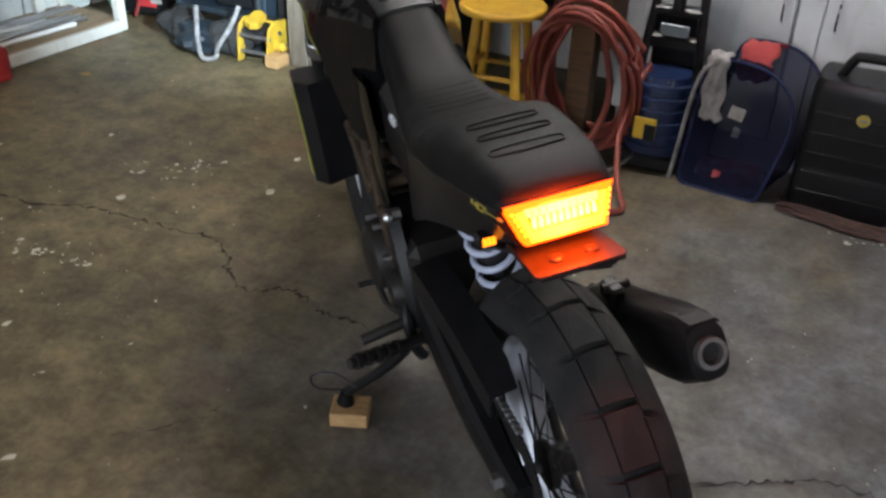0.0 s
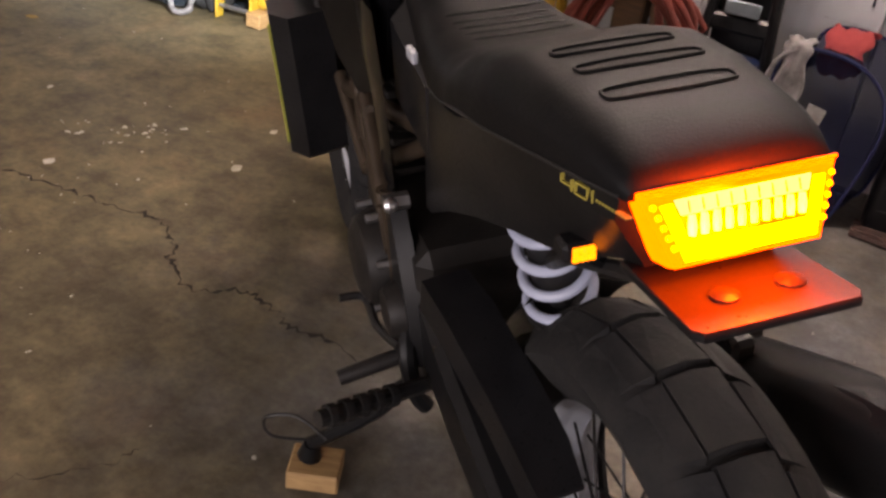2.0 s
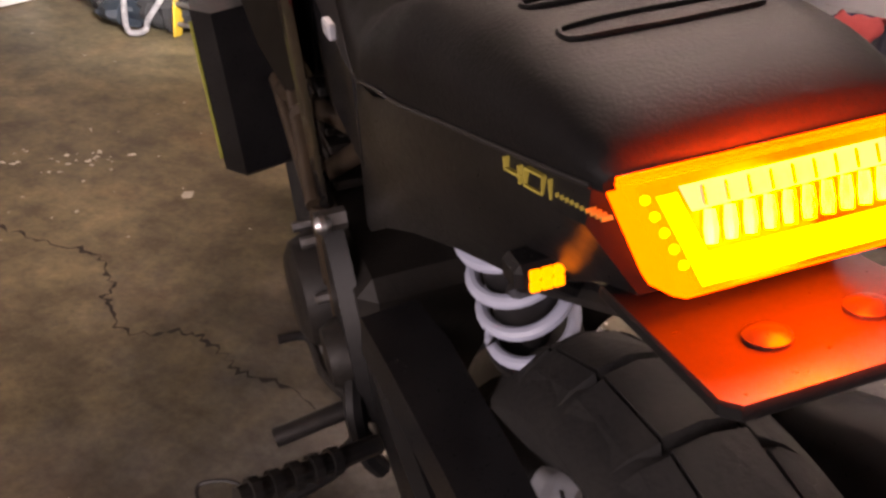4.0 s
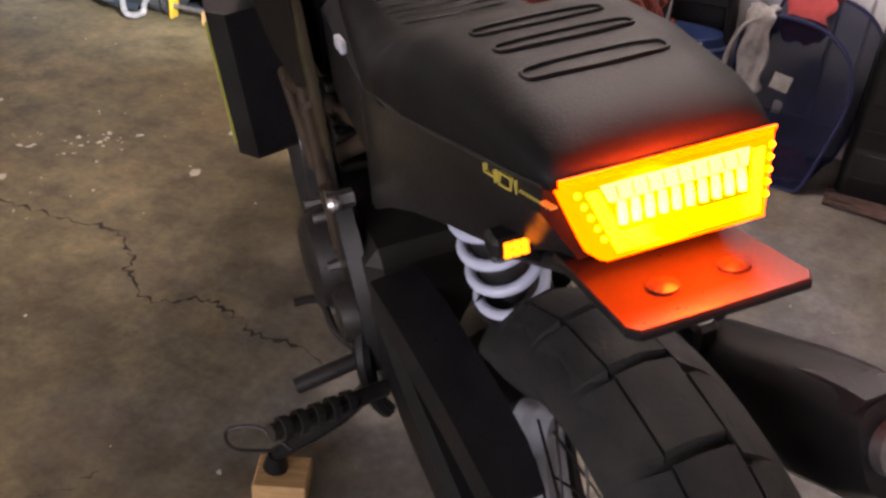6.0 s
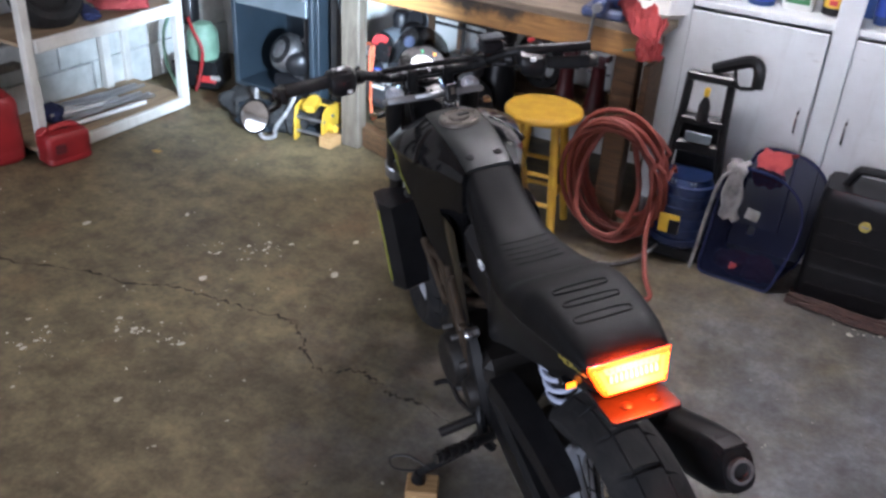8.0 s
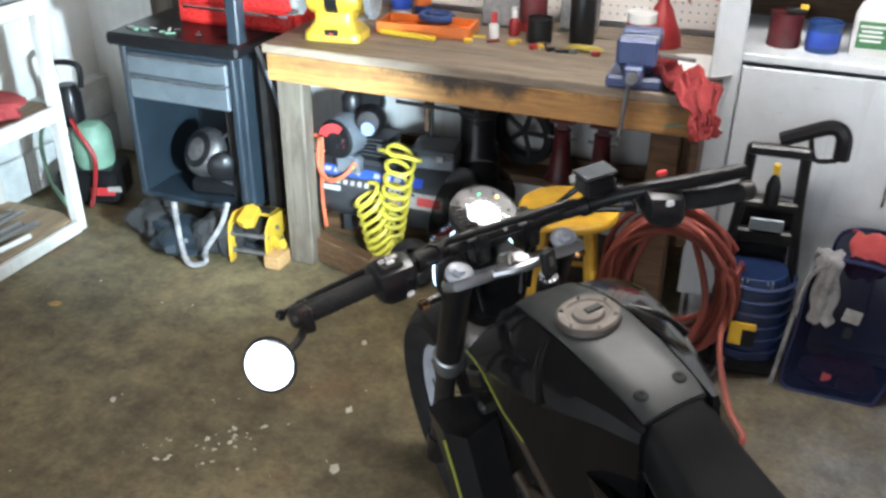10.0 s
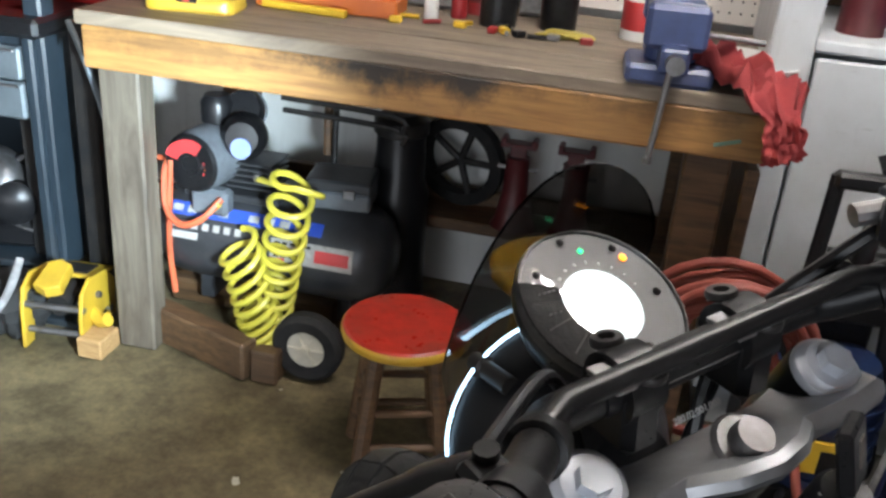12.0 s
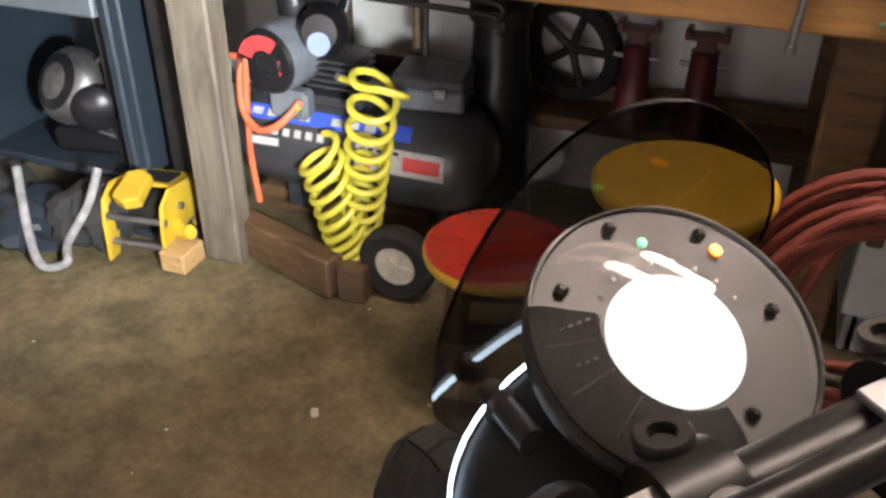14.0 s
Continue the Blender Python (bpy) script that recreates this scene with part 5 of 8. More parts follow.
for k in range(16):
    one("fin", M_DARKSTEEL, core, "", box, (0, 1.048, 0.485 + k * 0.0125), (0.22, 0.008, 0.003), bev=0.001)
bm = B()
box(bm, (0, 0.80, 0.84), (0.16, 0.34, 0.12), bev=0.03)
part("tank_body", bm, M_SATIN, bike, "black fuel tank body")
bm = B()
rings(bm, [[(-w, y, z - 0.14), (-w, y, z - 0.02), (-w * 0.8, y, z), (w * 0.8, y, z), (w, y, z - 0.02), (w, y, z - 0.14)] for y, w, z in ((0.90, 0.075, 0.90), (0.96, 0.080, 0.905), (1.00, 0.080, 0.89), (1.025, 0.072, 0.86))])
part("front_cowl", bm, M_BLACKPLASTIC, bike, "black cover between tank and fork")
one("air_box", M_BLACKPLASTIC, bike, "", box, (0, 0.5, 0.74), (0.17, 0.2, 0.14), bev=0.02)

# ---------- front end, turned with the bars ----------
def sp(bm, name, mat, label="", parent=None, smooth=35):
    bmesh.ops.transform(bm, matrix=STEER, verts=bm.verts)
    return part(name, bm, mat, parent or bike, label, smooth)
FD = Vector((0, math.sin(RAKE), -math.cos(RAKE)))
for s in (-1, 1):
    top = Vector((s * 0.105, 1.06, 0.945))
    bm = B()
    cyl(bm, top, top + FD * 0.30, 0.0265, n=24)
    leg = sp(bm, "fork_leg", M_SATIN, "black upside-down fork leg")
    bm = B()
    cyl(bm, top + FD * 0.27, top + FD * 0.31, 0.031, n=24, bev=0.003)
    sp(bm, "fork_collar", M_SILVER, "silver fork collar", leg)
    bm = B()
    cyl(bm, top + FD * 0.30, top + FD * 0.62, 0.0215, n=20)
    sp(bm, "fork_slider", M_DARKSTEEL, "", leg)
    bm = B()
    cyl(bm, top + FD * 0.60, top + FD * 0.72, 0.027, n=16)
    sp(bm, "fork_foot", M_SATIN, "", leg)
    bm = B()
    cyl(bm, top - FD * 0.010, top - FD * 0.0205, 0.0118, 0.0112, n=6)
    lathe(bm, [(0.0105, 0.011), (0.019, 0.0105), (0.0215, 0.007), (0.024, 0.006), (0.0255, 0.003), (0.0255, -0.004)], top, -FD, 32)
    sp(bm, "fork_cap", M_RIM, "bright alloy fork cap", leg)
bm = B()
TCM = Matrix.Translation((0, 1.06, 0.94)) @ Matrix.Rotation(-RAKE, 4, "X")
prism(bm, [(-0.142, 0.0), (-0.135, 0.028), (-0.105, 0.037), (-0.06, 0.02), (0.06, 0.02), (0.105, 0.037), (0.135, 0.028), (0.142, 0.0), (0.13, -0.028), (0.10, -0.034), (0.055, -0.03), (0.03, -0.048), (0.0, -0.056), (-0.03, -0.048), (-0.055, -0.03), (-0.10, -0.034), (-0.13, -0.028)], (-0.02, -0.003), TCM, bev=0.005)
clamp = sp(bm, "top_clamp", M_SILVER, "silver cast top fork clamp")
bm = B()
lathe(bm, [(0.0001, 0.016), (0.012, 0.016), (0.013, 0.013), (0.0135, 0.004), (0.02, 0.004), (0.023, 0.0)], (0, 1.035, 0.948), AXIS, 24)
sp(bm, "stem_nut", M_STEEL, "steel steering stem nut", clamp)
bm = B()
prism(bm, [(-0.13, 0.03), (0.13, 0.03), (0.14, 0), (0.13, -0.035), (-0.13, -0.035), (-0.14, 0)], (-0.2, -0.165), TCM, bev=0.006)
sp(bm, "lower_clamp", M_SATIN)
# key and ignition
bm = B()
lathe(bm, [(0.0001, 0.012), (0.016, 0.012), (0.019, 0.008), (0.02, -0.02)], (0.03, 0.985, 0.925), (0, -0.3, 1), 24)
ign = sp(bm, "ignition_switch", M_BLACKPLASTIC, "black ignition switch")
bm = B()
KM = Matrix.Translation((0.034, 0.981, 0.935)) @ Matrix.Rotation(radians(-14), 4, "X") @ Matrix.Rotation(radians(24), 4, "Z")
box(bm, (0, 0, 0.026), (0.034, 0.0105, 0.042), KM, 0.005)
box(bm, (0, 0, 0.002), (0.012, 0.004, 0.014), KM, 0.001)
key = sp(bm, "key", M_BLACKPLASTIC, "black plastic key in the ignition", ign)
bm = B()
box(bm, (0.002, -0.0054, 0.028), (0.011, 0.0012, 0.018), KM, 0.0004)
sp(bm, "key_inlay", M_CAPALLOY, "worn brass-coloured inlay", key)
for k in range(5):
    a = radians(150 + 32 * k)
    bm = B()
    cyl(bm, (0.03 + 0.0162 * math.cos(a), 0.981 + 0.0162 * math.sin(a), 0.9345), (0.03 + 0.0162 * math.cos(a), 0.981 + 0.0162 * math.sin(a), 0.9375), 0.0017, n=8)
    sp(bm, "switch_mark", M_WHITEPRINT, "", ign)

# handlebar
BP = [(-0.405, 0.945, 1.045), (-0.30, 0.962, 1.048), (-0.225, 0.985, 1.045), (-0.17, 1.03, 1.02), (-0.125, 1.075, 0.99), (-0.09, 1.092, 0.98), (0.09, 1.092, 0.98), (0.125, 1.075, 0.99), (0.17, 1.03, 1.02), (0.225, 0.985, 1.045), (0.30, 0.962, 1.048), (0.405, 0.945, 1.045)]
bm = B()
tube(bm, smooth_path(BP, 6), 0.0132, 16)
bar = sp(bm, "handlebar", M_SATIN, "satin black braced handlebar")
bm = B()
cyl(bm, (-0.075, 1.092, 0.98), (0.075, 1.092, 0.98), 0.0145, n=20)
sp(bm, "bar_centre", M_SATIN, "black bar centre", bar)
bm = B()
tube(bm, [(-0.150, 1.050, 1.013), (-0.12, 1.064, 1.015), (0.12, 1.064, 1.015), (0.150, 1.050, 1.013)], 0.0078, 12)
for s in (-1, 1):
    lathe(bm, [(0.0137, -0.011), (0.0175, -0.010), (0.018, 0.0), (0.0175, 0.010), (0.0137, 0.011)], (s * 0.148, 1.051, 1.006), (0.7 * s, -0.6, 0.4), 18)
sp(bm, "cross_brace", M_SATIN, "black cross brace", bar)
BARN = Vector((0, -0.82, 0.57))
def bar_mark(x, off):
    """A frame on the bar's rear face: x along the bar, y up its face."""
    up = Vector((0, 0.57, 0.82))
    o = Vector((x, 1.092, 0.98)) + BARN * 0.0146 + up * off
    return STEER @ Matrix(((1, up.x, BARN.x, o.x), (0, up.y, BARN.y, o.y), (0, up.z, BARN.z, o.z), (0, 0, 0, 1)))
text("part_number", "280.02.001.000", 0.0068, bar_mark(0.002, -0.0035), M_WHITEPRINT, bar, "white printed number", 0.0003)
bm = B()
lathe(bm, [(0.0028, 0.0), (0.0038, 0.0), (0.0038, 0.0006), (0.0028, 0.0006)], (0, 0, 0), (0, 0, 1), 18, m=bar_mark(0.0, 0.0045), closed=True)
box(bm, (0, 0, 0.0004), (0.003, 0.0035, 0.0006), bar_mark(0.0, 0.0045), 0.0002)
part("round_mark", bm, M_WHITEPRINT, bar, "small round white mark", 0)
for k in range(3):
    bm = B()
    cyl(bm, (-0.04, 1.0835 - k * 0.003, 0.988 - k * 0.004), (0.04, 1.0835 - k * 0.003, 0.988 - k * 0.004), 0.0006, n=6)
    sp(bm, "groove_line", M_STEEL, "", bar, 0)
for s in (-1, 1):
    bm = B()
    box(bm, (s * 0.05, 1.092, 0.963), (0.03, 0.045, 0.05), bev=0.01)
    lathe(bm, [(0.024, -0.014), (0.024, 0.014)], (s * 0.05, 1.092, 0.982), (1, 0, 0), 20)
    riser = sp(bm, "bar_riser", M_SATIN, "black bar riser clamp")
    bm = B()
    box(bm, (s * 0.05 - 0.02, 1.083, 0.9985), (0.016, 0.03, 0.004), bev=0.0015)
    sp(bm, "clamp_face", M_STEEL, "bare silver clamp face", riser)
    for dy in (-0.019, 0.019):
        bm = B()
        lathe(bm, [(0.0001, 0.001), (0.0048, 0.001), (0.0058, 0.005), (0.0100, 0.005), (0.0112, 0.0035), (0.0114, 0.0)], (s * 0.05, 1.092 + dy, 1.0), (0, dy * 12, 1), 16)
        sp(bm, "clamp_bolt", M_DARKSTEEL, "black socket bolt", riser)
    # grips, bar ends
    a, b = Vector((s * 0.285, 0.9645, 1.0478)), Vector((s * 0.398, 0.946, 1.0452))
    bm = B()
    pr = []
    for k in range(22):
        pr.append((0.0165 + 0.0012 * (k % 2), (b - a).length * k / 21))
    lathe(bm, pr, a, b - a, 18)
    sp(bm, "grip", M_TYRE, "black ribbed rubber grip", bar)
    bm = B()
    lathe(bm, [(0.012, 0), (0.0175, 0.003), (0.0175, 0.022), (0.013, 0.028), (0.0001, 0.029)], b, b - a, 20)
    sp(bm, "bar_end", M_DARKSTEEL, "black bar end weight", bar)
    # switchgear
    bm = B()
    SM = Matrix.Translation((s * 0.252, 0.972, 1.045)) @ Matrix.Rotation(radians(-s * 9), 4, "Z")
    R = []
    for x, r, dz in ((-0.036, 0.02, 0), (-0.03, 0.031, -0.003), (-0.02, 0.035, -0.006), (0.0, 0.036, -0.006), (0.02, 0.035, -0.006), (0.03, 0.03, -0.003), (0.036, 0.02, 0)):
        o = []
        for k in range(16):
            t = 2 * math.pi * k / 16
            q = (abs(math.cos(t)) ** 3 + abs(math.sin(t)) ** 3) ** (-1 / 3)
            o.append(SM @ Vector((x, math.cos(t) * r * q, dz + math.sin(t) * r * 0.95 * q)))
        R.append(o)
    rings(bm, R)
    sw = sp(bm, "switch_housing", M_BLACKPLASTIC, "black switch housing")
    if s < 0:
        for x, y, z, sz, mt in ((-0.004, -0.004, 0.0275, (0.036, 0.036, 0.005), M_DARKSTEEL), (0.008, 0.007, 0.031, (0.011, 0.007, 0.003), M_WHITEPRINT), (-0.003, -0.004, 0.031, (0.013, 0.0065, 0.003), M_WHITEPRINT), (-0.014, 0.006, 0.031, (0.009, 0.007, 0.003), M_WHITEPRINT), (-0.001, 0.009, 0.031, (0.006, 0.006, 0.003), M_WHITEPRINT)):
            bm = B()
            box(bm, (x, y if mt == M_DARKSTEEL else y - 0.006, z), sz if mt == M_DARKSTEEL else (sz[0] * 1.05, sz[1] * 1.15, 0.0048), SM, 0.0012 if mt == M_DARKSTEEL else 0.0023)
            sp(bm, "switch_button", mt, "", sw)
        for z in (-0.022, -0.012, 0.002):
            bm = B()
            box(bm, (0.012, -0.0345, z), (0.012, 0.006, 0.008), SM, 0.002)
            sp(bm, "switch_button", M_WHITEPRINT if z < -0.02 else M_BLACKPLASTIC, "", sw)
    else:
        bm = B()
        box(bm, (0.0, -0.002, 0.0305), (0.018, 0.01, 0.01), SM, 0.003)
        sp(bm, "kill_switch", M_LABELRED, "red kill switch", sw)
        bm = B()
        box(bm, (0.0, -0.036, -0.012), (0.014, 0.006, 0.01), SM, 0.002)
        sp(bm, "switch_button", M_WHITEPRINT, "", sw)
    # lever and perch
    bm = B()
    tube(bm, smooth_path([(s * 0.20, 1.02, 1.04), (s * 0.23, 1.045, 1.022), (s * 0.30, 1.058, 1.006), (s * 0.37, 1.05, 1.0), (s * 0.425, 1.03, 1.0)], 6), [0.013] * 6 + [0.011] * 6 + [0.0088] * 6 + [0.0075] * 7, 10, flat=0.7)
    lathe(bm, [(0.0001, -0.009), (0.0065, -0.007), (0.0095, 0.0), (0.0065, 0.007), (0.0001, 0.009)], (s * 0.428, 1.029, 1.0), (0, 0, 1), 14)
    sp(bm, "lever", M_SATIN, "black hand lever", bar)
    bm = B()
    lathe(bm, [(0.0135, -0.011), (0.018, -0.010), (0.0185, 0.0), (0.018, 0.010), (0.0135, 0.011)], (s * 0.203, 1.0, 1.034), (0.8 * s, -0.5, 0.3), 18)
    box(bm, (s * 0.203, 1.014, 1.038), (0.024, 0.03, 0.018), bev=0.005)
    cyl(bm, (s * 0.20, 1.022, 1.028), (s * 0.20, 1.022, 1.052), 0.0065, n=12)
    sp(bm, "lever_perch", M_SATIN, "", bar)
bm = B()
box(bm, (0.165, 1.045, 1.052), (0.062, 0.045, 0.038), bev=0.006)
res = sp(bm, "brake_reservoir", M_BLACKPLASTIC, "black brake fluid reservoir with grey lid")
bm = B()
box(bm, (0.165, 1.045, 1.073), (0.064, 0.047, 0.006), bev=0.002)
sp(bm, "reservoir_lid", M_TANKGREY, "ribbed grey lid", res)
for k in range(5):
    bm = B()
    box(bm, (0.165, 1.03 + k * 0.0075, 1.0765), (0.054, 0.003, 0.002), bev=0.0005)
    sp(bm, "lid_rib", M_PUMPGREY, "", res)
# brake hose with banjo fitting, cables
bm = B()
tube(bm, smooth_path([(0.205, 1.05, 1.055), (0.165, 1.07, 1.042), (0.125, 1.09, 1.01), (0.09, 1.115, 0.965), (0.08, 1.13, 0.91), (0.07, 1.15, 0.82)], 6), 0.0055, 8)
sp(bm, "brake_hose", M_BLACKPLASTIC, "black brake hose")
bm = B()
cyl(bm, (0.135, 1.083, 1.048), (0.165, 1.068, 1.053), 0.0085, n=10)
lathe(bm, [(0.0001, -0.012), (0.009, -0.009), (0.011, 0.0), (0.009, 0.009), (0.0001, 0.012)], (0.175, 1.063, 1.056), (1, 0, 0), 14)
sp(bm, "hose_fitting", M_STEEL, "steel hose fitting")
bm = B()
tube(bm, smooth_path([(-0.215, 1.02, 1.035), (-0.16, 1.07, 1.01), (-0.09, 1.12, 0.985), (-0.06, 1.13, 0.93), (-0.05, 1.10, 0.83)], 6), 0.0048, 8)
sp(bm, "clutch_cable", M_BLACKPLASTIC, "black clutch cable")
bm = B()
tube(bm, smooth_path([(0.23, 0.99, 1.02), (0.15, 1.06, 0.99), (0.07, 1.12, 0.94), (0.03, 1.1, 0.84)], 6), 0.006, 8)
sp(bm, "wiring_loom", M_BLACKPLASTIC, "black wiring loom")

# bar-end mirror
bm = B()
tube(bm, smooth_path([(-0.405, 0.944, 1.045), (-0.418, 0.925, 1.022), (-0.445, 0.905, 1.018)], 4), 0.007, 8)
box(bm, (-0.402, 0.945, 1.04), (0.018, 0.042, 0.042), bev=0.006)
arm = sp(bm, "mirror_arm", M_DARKSTEEL, "black mirror arm")
bm = B()
MN = Vector((-0.457, -0.762, 0.458)).normalized()
MC = Vector((-0.478, 0.885, 1.02))
lathe(bm, [(0.0001, -0.014), (0.028, -0.012), (0.040, -0.004), (0.042, 0.0), (0.040, 0.002)], MC, MN, 40)
sp(bm, "mirror_housing", M_SATIN, "round black mirror housing", arm)
bm = B()
lathe(bm, [(0.0001, 0.0032)] + [(0.0395 * k / 8, 0.0032 - 0.0014 * (k / 8) ** 2) for k in range(1, 9)] + [(0.0395, 0.0008)], MC, MN, 40)
sp(bm, "mirror_glass", M_MIRROR, "round convex mirror glass", arm, 60)

# dash
DC = Vector((0.001, 1.176, 0.9734))
DN = Vector((0.1, -0.45, 0.88)).normalized()
bm = B()
lathe(bm, [(0.0001, -0.05), (0.03, -0.048), (0.05, -0.035), (0.064, -0.012), (0.066, 0.0), (0.066, 0.004), (0.064, 0.0045), (0.0001, 0.0045)], DC, DN, 48)
dash = sp(bm, "dash", M_BLACKPLASTIC, "round instrument with bright display")
bm = B()
lathe(bm, [(0.0001, 0.0052), (0.0645, 0.0052), (0.0645, 0.003)], DC, DN, 48)
sp(bm, "dial_face", M_DASHFACE, "grey dial face", dash)
def on_dash(x, y, h=0.0):
    """x to the rider's right, y up the face."""
    X = Vector((1, 0, 0)) - DN * DN.x
    X.normalize()
    Y = DN.cross(X)
    return DC + X * x + Y * y + DN * (h + 0.006)
bm = B()
lathe(bm, [(0.0640, 0.0060), (0.0648, 0.0072), (0.0664, 0.0070), (0.0672, 0.003), (0.0664, -0.002)], DC, DN, 48, closed=True)
sp(bm, "bezel", M_DASHRIM, "satin grey bezel ring", dash)
bm = B()
lathe(bm, [(0.0001, 0.0005), (0.0315, 0.0005), (0.0315, -0.001)], on_dash(-0.002, -0.002), DN, 36)
sp(bm, "display", M_LCD, "glowing round display", dash)
bm = B()
sec = []
for k in range(17):
    a = radians(150 + 118 * k / 16)
    sec.append([on_dash(math.cos(a) * q, math.sin(a) * q, h) for q, h in ((0.037, 0.0035), (0.037, 0.0058), (0.039, 0.0064), (0.061, 0.0052), (0.0662, 0.0028), (0.0668, -0.004), (0.0645, -0.003))])
rings(bm, sec)
sp(bm, "button_panel", M_TYRE, "dark rubber crescent of buttons", dash)
for a in (168, 189, 211):
    bm = B()
    tube(bm, [on_dash(math.cos(radians(a)) * r, math.sin(radians(a)) * r, h) for r, h in ((0.039, 0.0065), (0.061, 0.0053))], 0.0006, 4)
    sp(bm, "button_gap", M_DASHFACE, "", dash, 0)
for a, wd in ((158, "MODE"), (179, "SET")):
    n_ = len(wd)
    for k in range(n_):
        bm = B()
        aa = radians(a)
        cpt = on_dash(math.cos(aa) * 0.047 + (k - n_ / 2) * 0.0042, math.sin(aa) * 0.047, 0.0064)
        tube(bm, [cpt, cpt + (on_dash(0.0022, 0) - on_dash(0, 0))], 0.0007, 4)
        sp(bm, "button_mark", M_STEEL, "", dash, 0)
bm = B()
for k in range(9):
    a = radians(146 - 17 * k)
    tube(bm, [on_dash(math.cos(a) * 0.0348, math.sin(a) * 0.0348, 0.0006), on_dash(math.cos(a) * 0.0368, math.sin(a) * 0.0368, 0.0006)], 0.0008, 4)
sp(bm, "scale_marks", M_WHITEPRINT, "small white scale marks", dash, 0)
for x, y, r, mt, lb in ((0.009, 0.045, 0.0021, M_GREENLED, "green indicator"), (0.041, 0.030, 0.003, M_ORANGELED, "orange indicator")):
    bm = B()
    lathe(bm, [(0.0001, 0.001), (r, 0.001), (r, 0)], on_dash(x, y, 0.0006), DN, 12)
    sp(bm, "indicator", mt, lb, dash)
for x, y in ((0.038, 0.040), (0.049, -0.005), (0.011, -0.043), (-0.002, 0.057), (-0.039, 0.036)):
    bm = B()
    lathe(bm, [(0.0001, 0.0032), (0.0016, 0.0032), (0.0022, 0.0022), (0.0031, 0.0016), (0.0031, 0)], on_dash(x, y, 0.0006), DN, 12)
    sp(bm, "clip", M_DARKSTEEL, "", dash)
bm = B()
lathe(bm, [(0.0001, 0.0112), (0.012, 0.01115), (0.024, 0.011), (0.036, 0.0107), (0.048, 0.0102), (0.056, 0.0096), (0.062, 0.0084), (0.0645, 0.0068)], DC, DN, 48, caps=False)
lens_ = sp(bm, "dash_lens", M_LENS, "clear domed lens", dash)
lens_.visible_shadow = False

# headlamp
HN = Vector((0, 1, -0.12)).normalized()
HC = Vector((0, 1.20, 0.83))
bm = B()
lathe(bm, [(0.0001, -0.07), (0.05, -0.065), (0.08, -0.03), (0.088, 0.02), (0.09, 0.045), (0.084, 0.05), (0.08, 0.045), (0.0001, 0.03)], HC, HN, 36)
hl = sp(bm, "headlamp", M_SATIN, "round black headlamp, lit")
bm = B()
lathe(bm, [(0.0885, 0.047), (0.0898, 0.0495), (0.0915, 0.046)], HC, HN, 40, closed=True)
sp(bm, "halo_ring", M_HEADLED, "glowing ring of the headlamp", hl)
bm = B()
lathe(bm, [(0.0001, 0.034), (0.055, 0.034), (0.055, 0.031)], HC, HN, 30)
sp(bm, "led_face", M_HEADLED, "lit lamp face", hl)
# windscreen: a curved smoked oval plate round the lamp
bm = B()
V1, V2 = [], []
NV = 16
def screen_pt(a, r, off):
    w, h = 0.092 * r * math.cos(a), r * math.sin(a)
    z = 0.118 * h if h > 0 else 0.165 * h
    x = w * (1.0 if h > -0.3 else 1.0 - 0.35 * (-h - 0.3))
    y = 1.25 + off - 0.42 * z - 2.6 * x * x + 0.5 * z * z
    return Vector((x, y, 0.955 + z))
for j in range(NV + 1):
    for V, off in ((V1, 0.0), (V2, 0.003)):
        V.append([screen_pt(2 * math.pi * k / 40, 0.001 + j / NV, off) for k in range(40)])
rings(bm, V1 + V2[::-1], caps=False)
ws = sp(bm, "windscreen", M_SMOKE, "small smoked oval windscreen", None, 60)
ws.visible_shadow = False
for x, z in ((-0.05, 0.90), (0.05, 0.90)):
    bm = B()
    cyl(bm, (x, 1.215, z), (x, 1.265, z - 0.005), 0.008, n=12)
    lathe(bm, [(0.0001, 0.006), (0.007, 0.005), (0.011, 0.0)], (x, 1.25, z - 0.004), (0, -1, 0), 14)
    sp(bm, "screen_mount", M_DARKSTEEL, "black rubber screen mount")
# front signals and fender
for s in (-1, 1):
    bm = B()
    tube(bm, [(s * 0.125, 1.12, 0.872), (s * 0.14, 1.118, 0.872), (s * 0.155, 1.112, 0.872)], 0.008, 8)
    st_ = sp(bm, "front_signal_stalk", M_BLACKPLASTIC, "black front signal stalk")
    bm = B()
    box(bm, (s * 0.163, 1.108, 0.872), (0.02, 0.022, 0.017), bev=0.005)
    sp(bm, "signal_lens", M_AMBERLENS, "smoked amber lens", st_)
    for i in range(2):
        bm = B()
        box(bm, (s * 0.163 + (i - 0.5) * 0.007, 1.0965, 0.872), (0.0045, 0.003, 0.007), bev=0.001)
        sp(bm, "signal_cell", M_SIGNALDIM, "", st_)
bm = B()
R = []
for k in range(15):
    a = radians(80 + k * 5.0)
    r = 0.337
    R.append([FA + Vector((x, math.cos(a) * (r + dz), math.sin(a) * (r + dz))) for x, dz in ((-0.07, -0.035), (-0.058, -0.006), (-0.03, 0.006), (0.03, 0.006), (0.058, -0.006), (0.07, -0.035), (0.054, -0.012), (0.03, 0.001), (-0.03, 0.001), (-0.054, -0.012))])
rings(bm, R)
sp(bm, "front_fender", M_SATIN, "black front mudguard")

# the tank and the front end stand a little higher than the tail
def ease(a, b, v):
    t = min(1.0, max(0.0, (v - a) / (b - a)))
    return t * t * (3 - 2 * t)


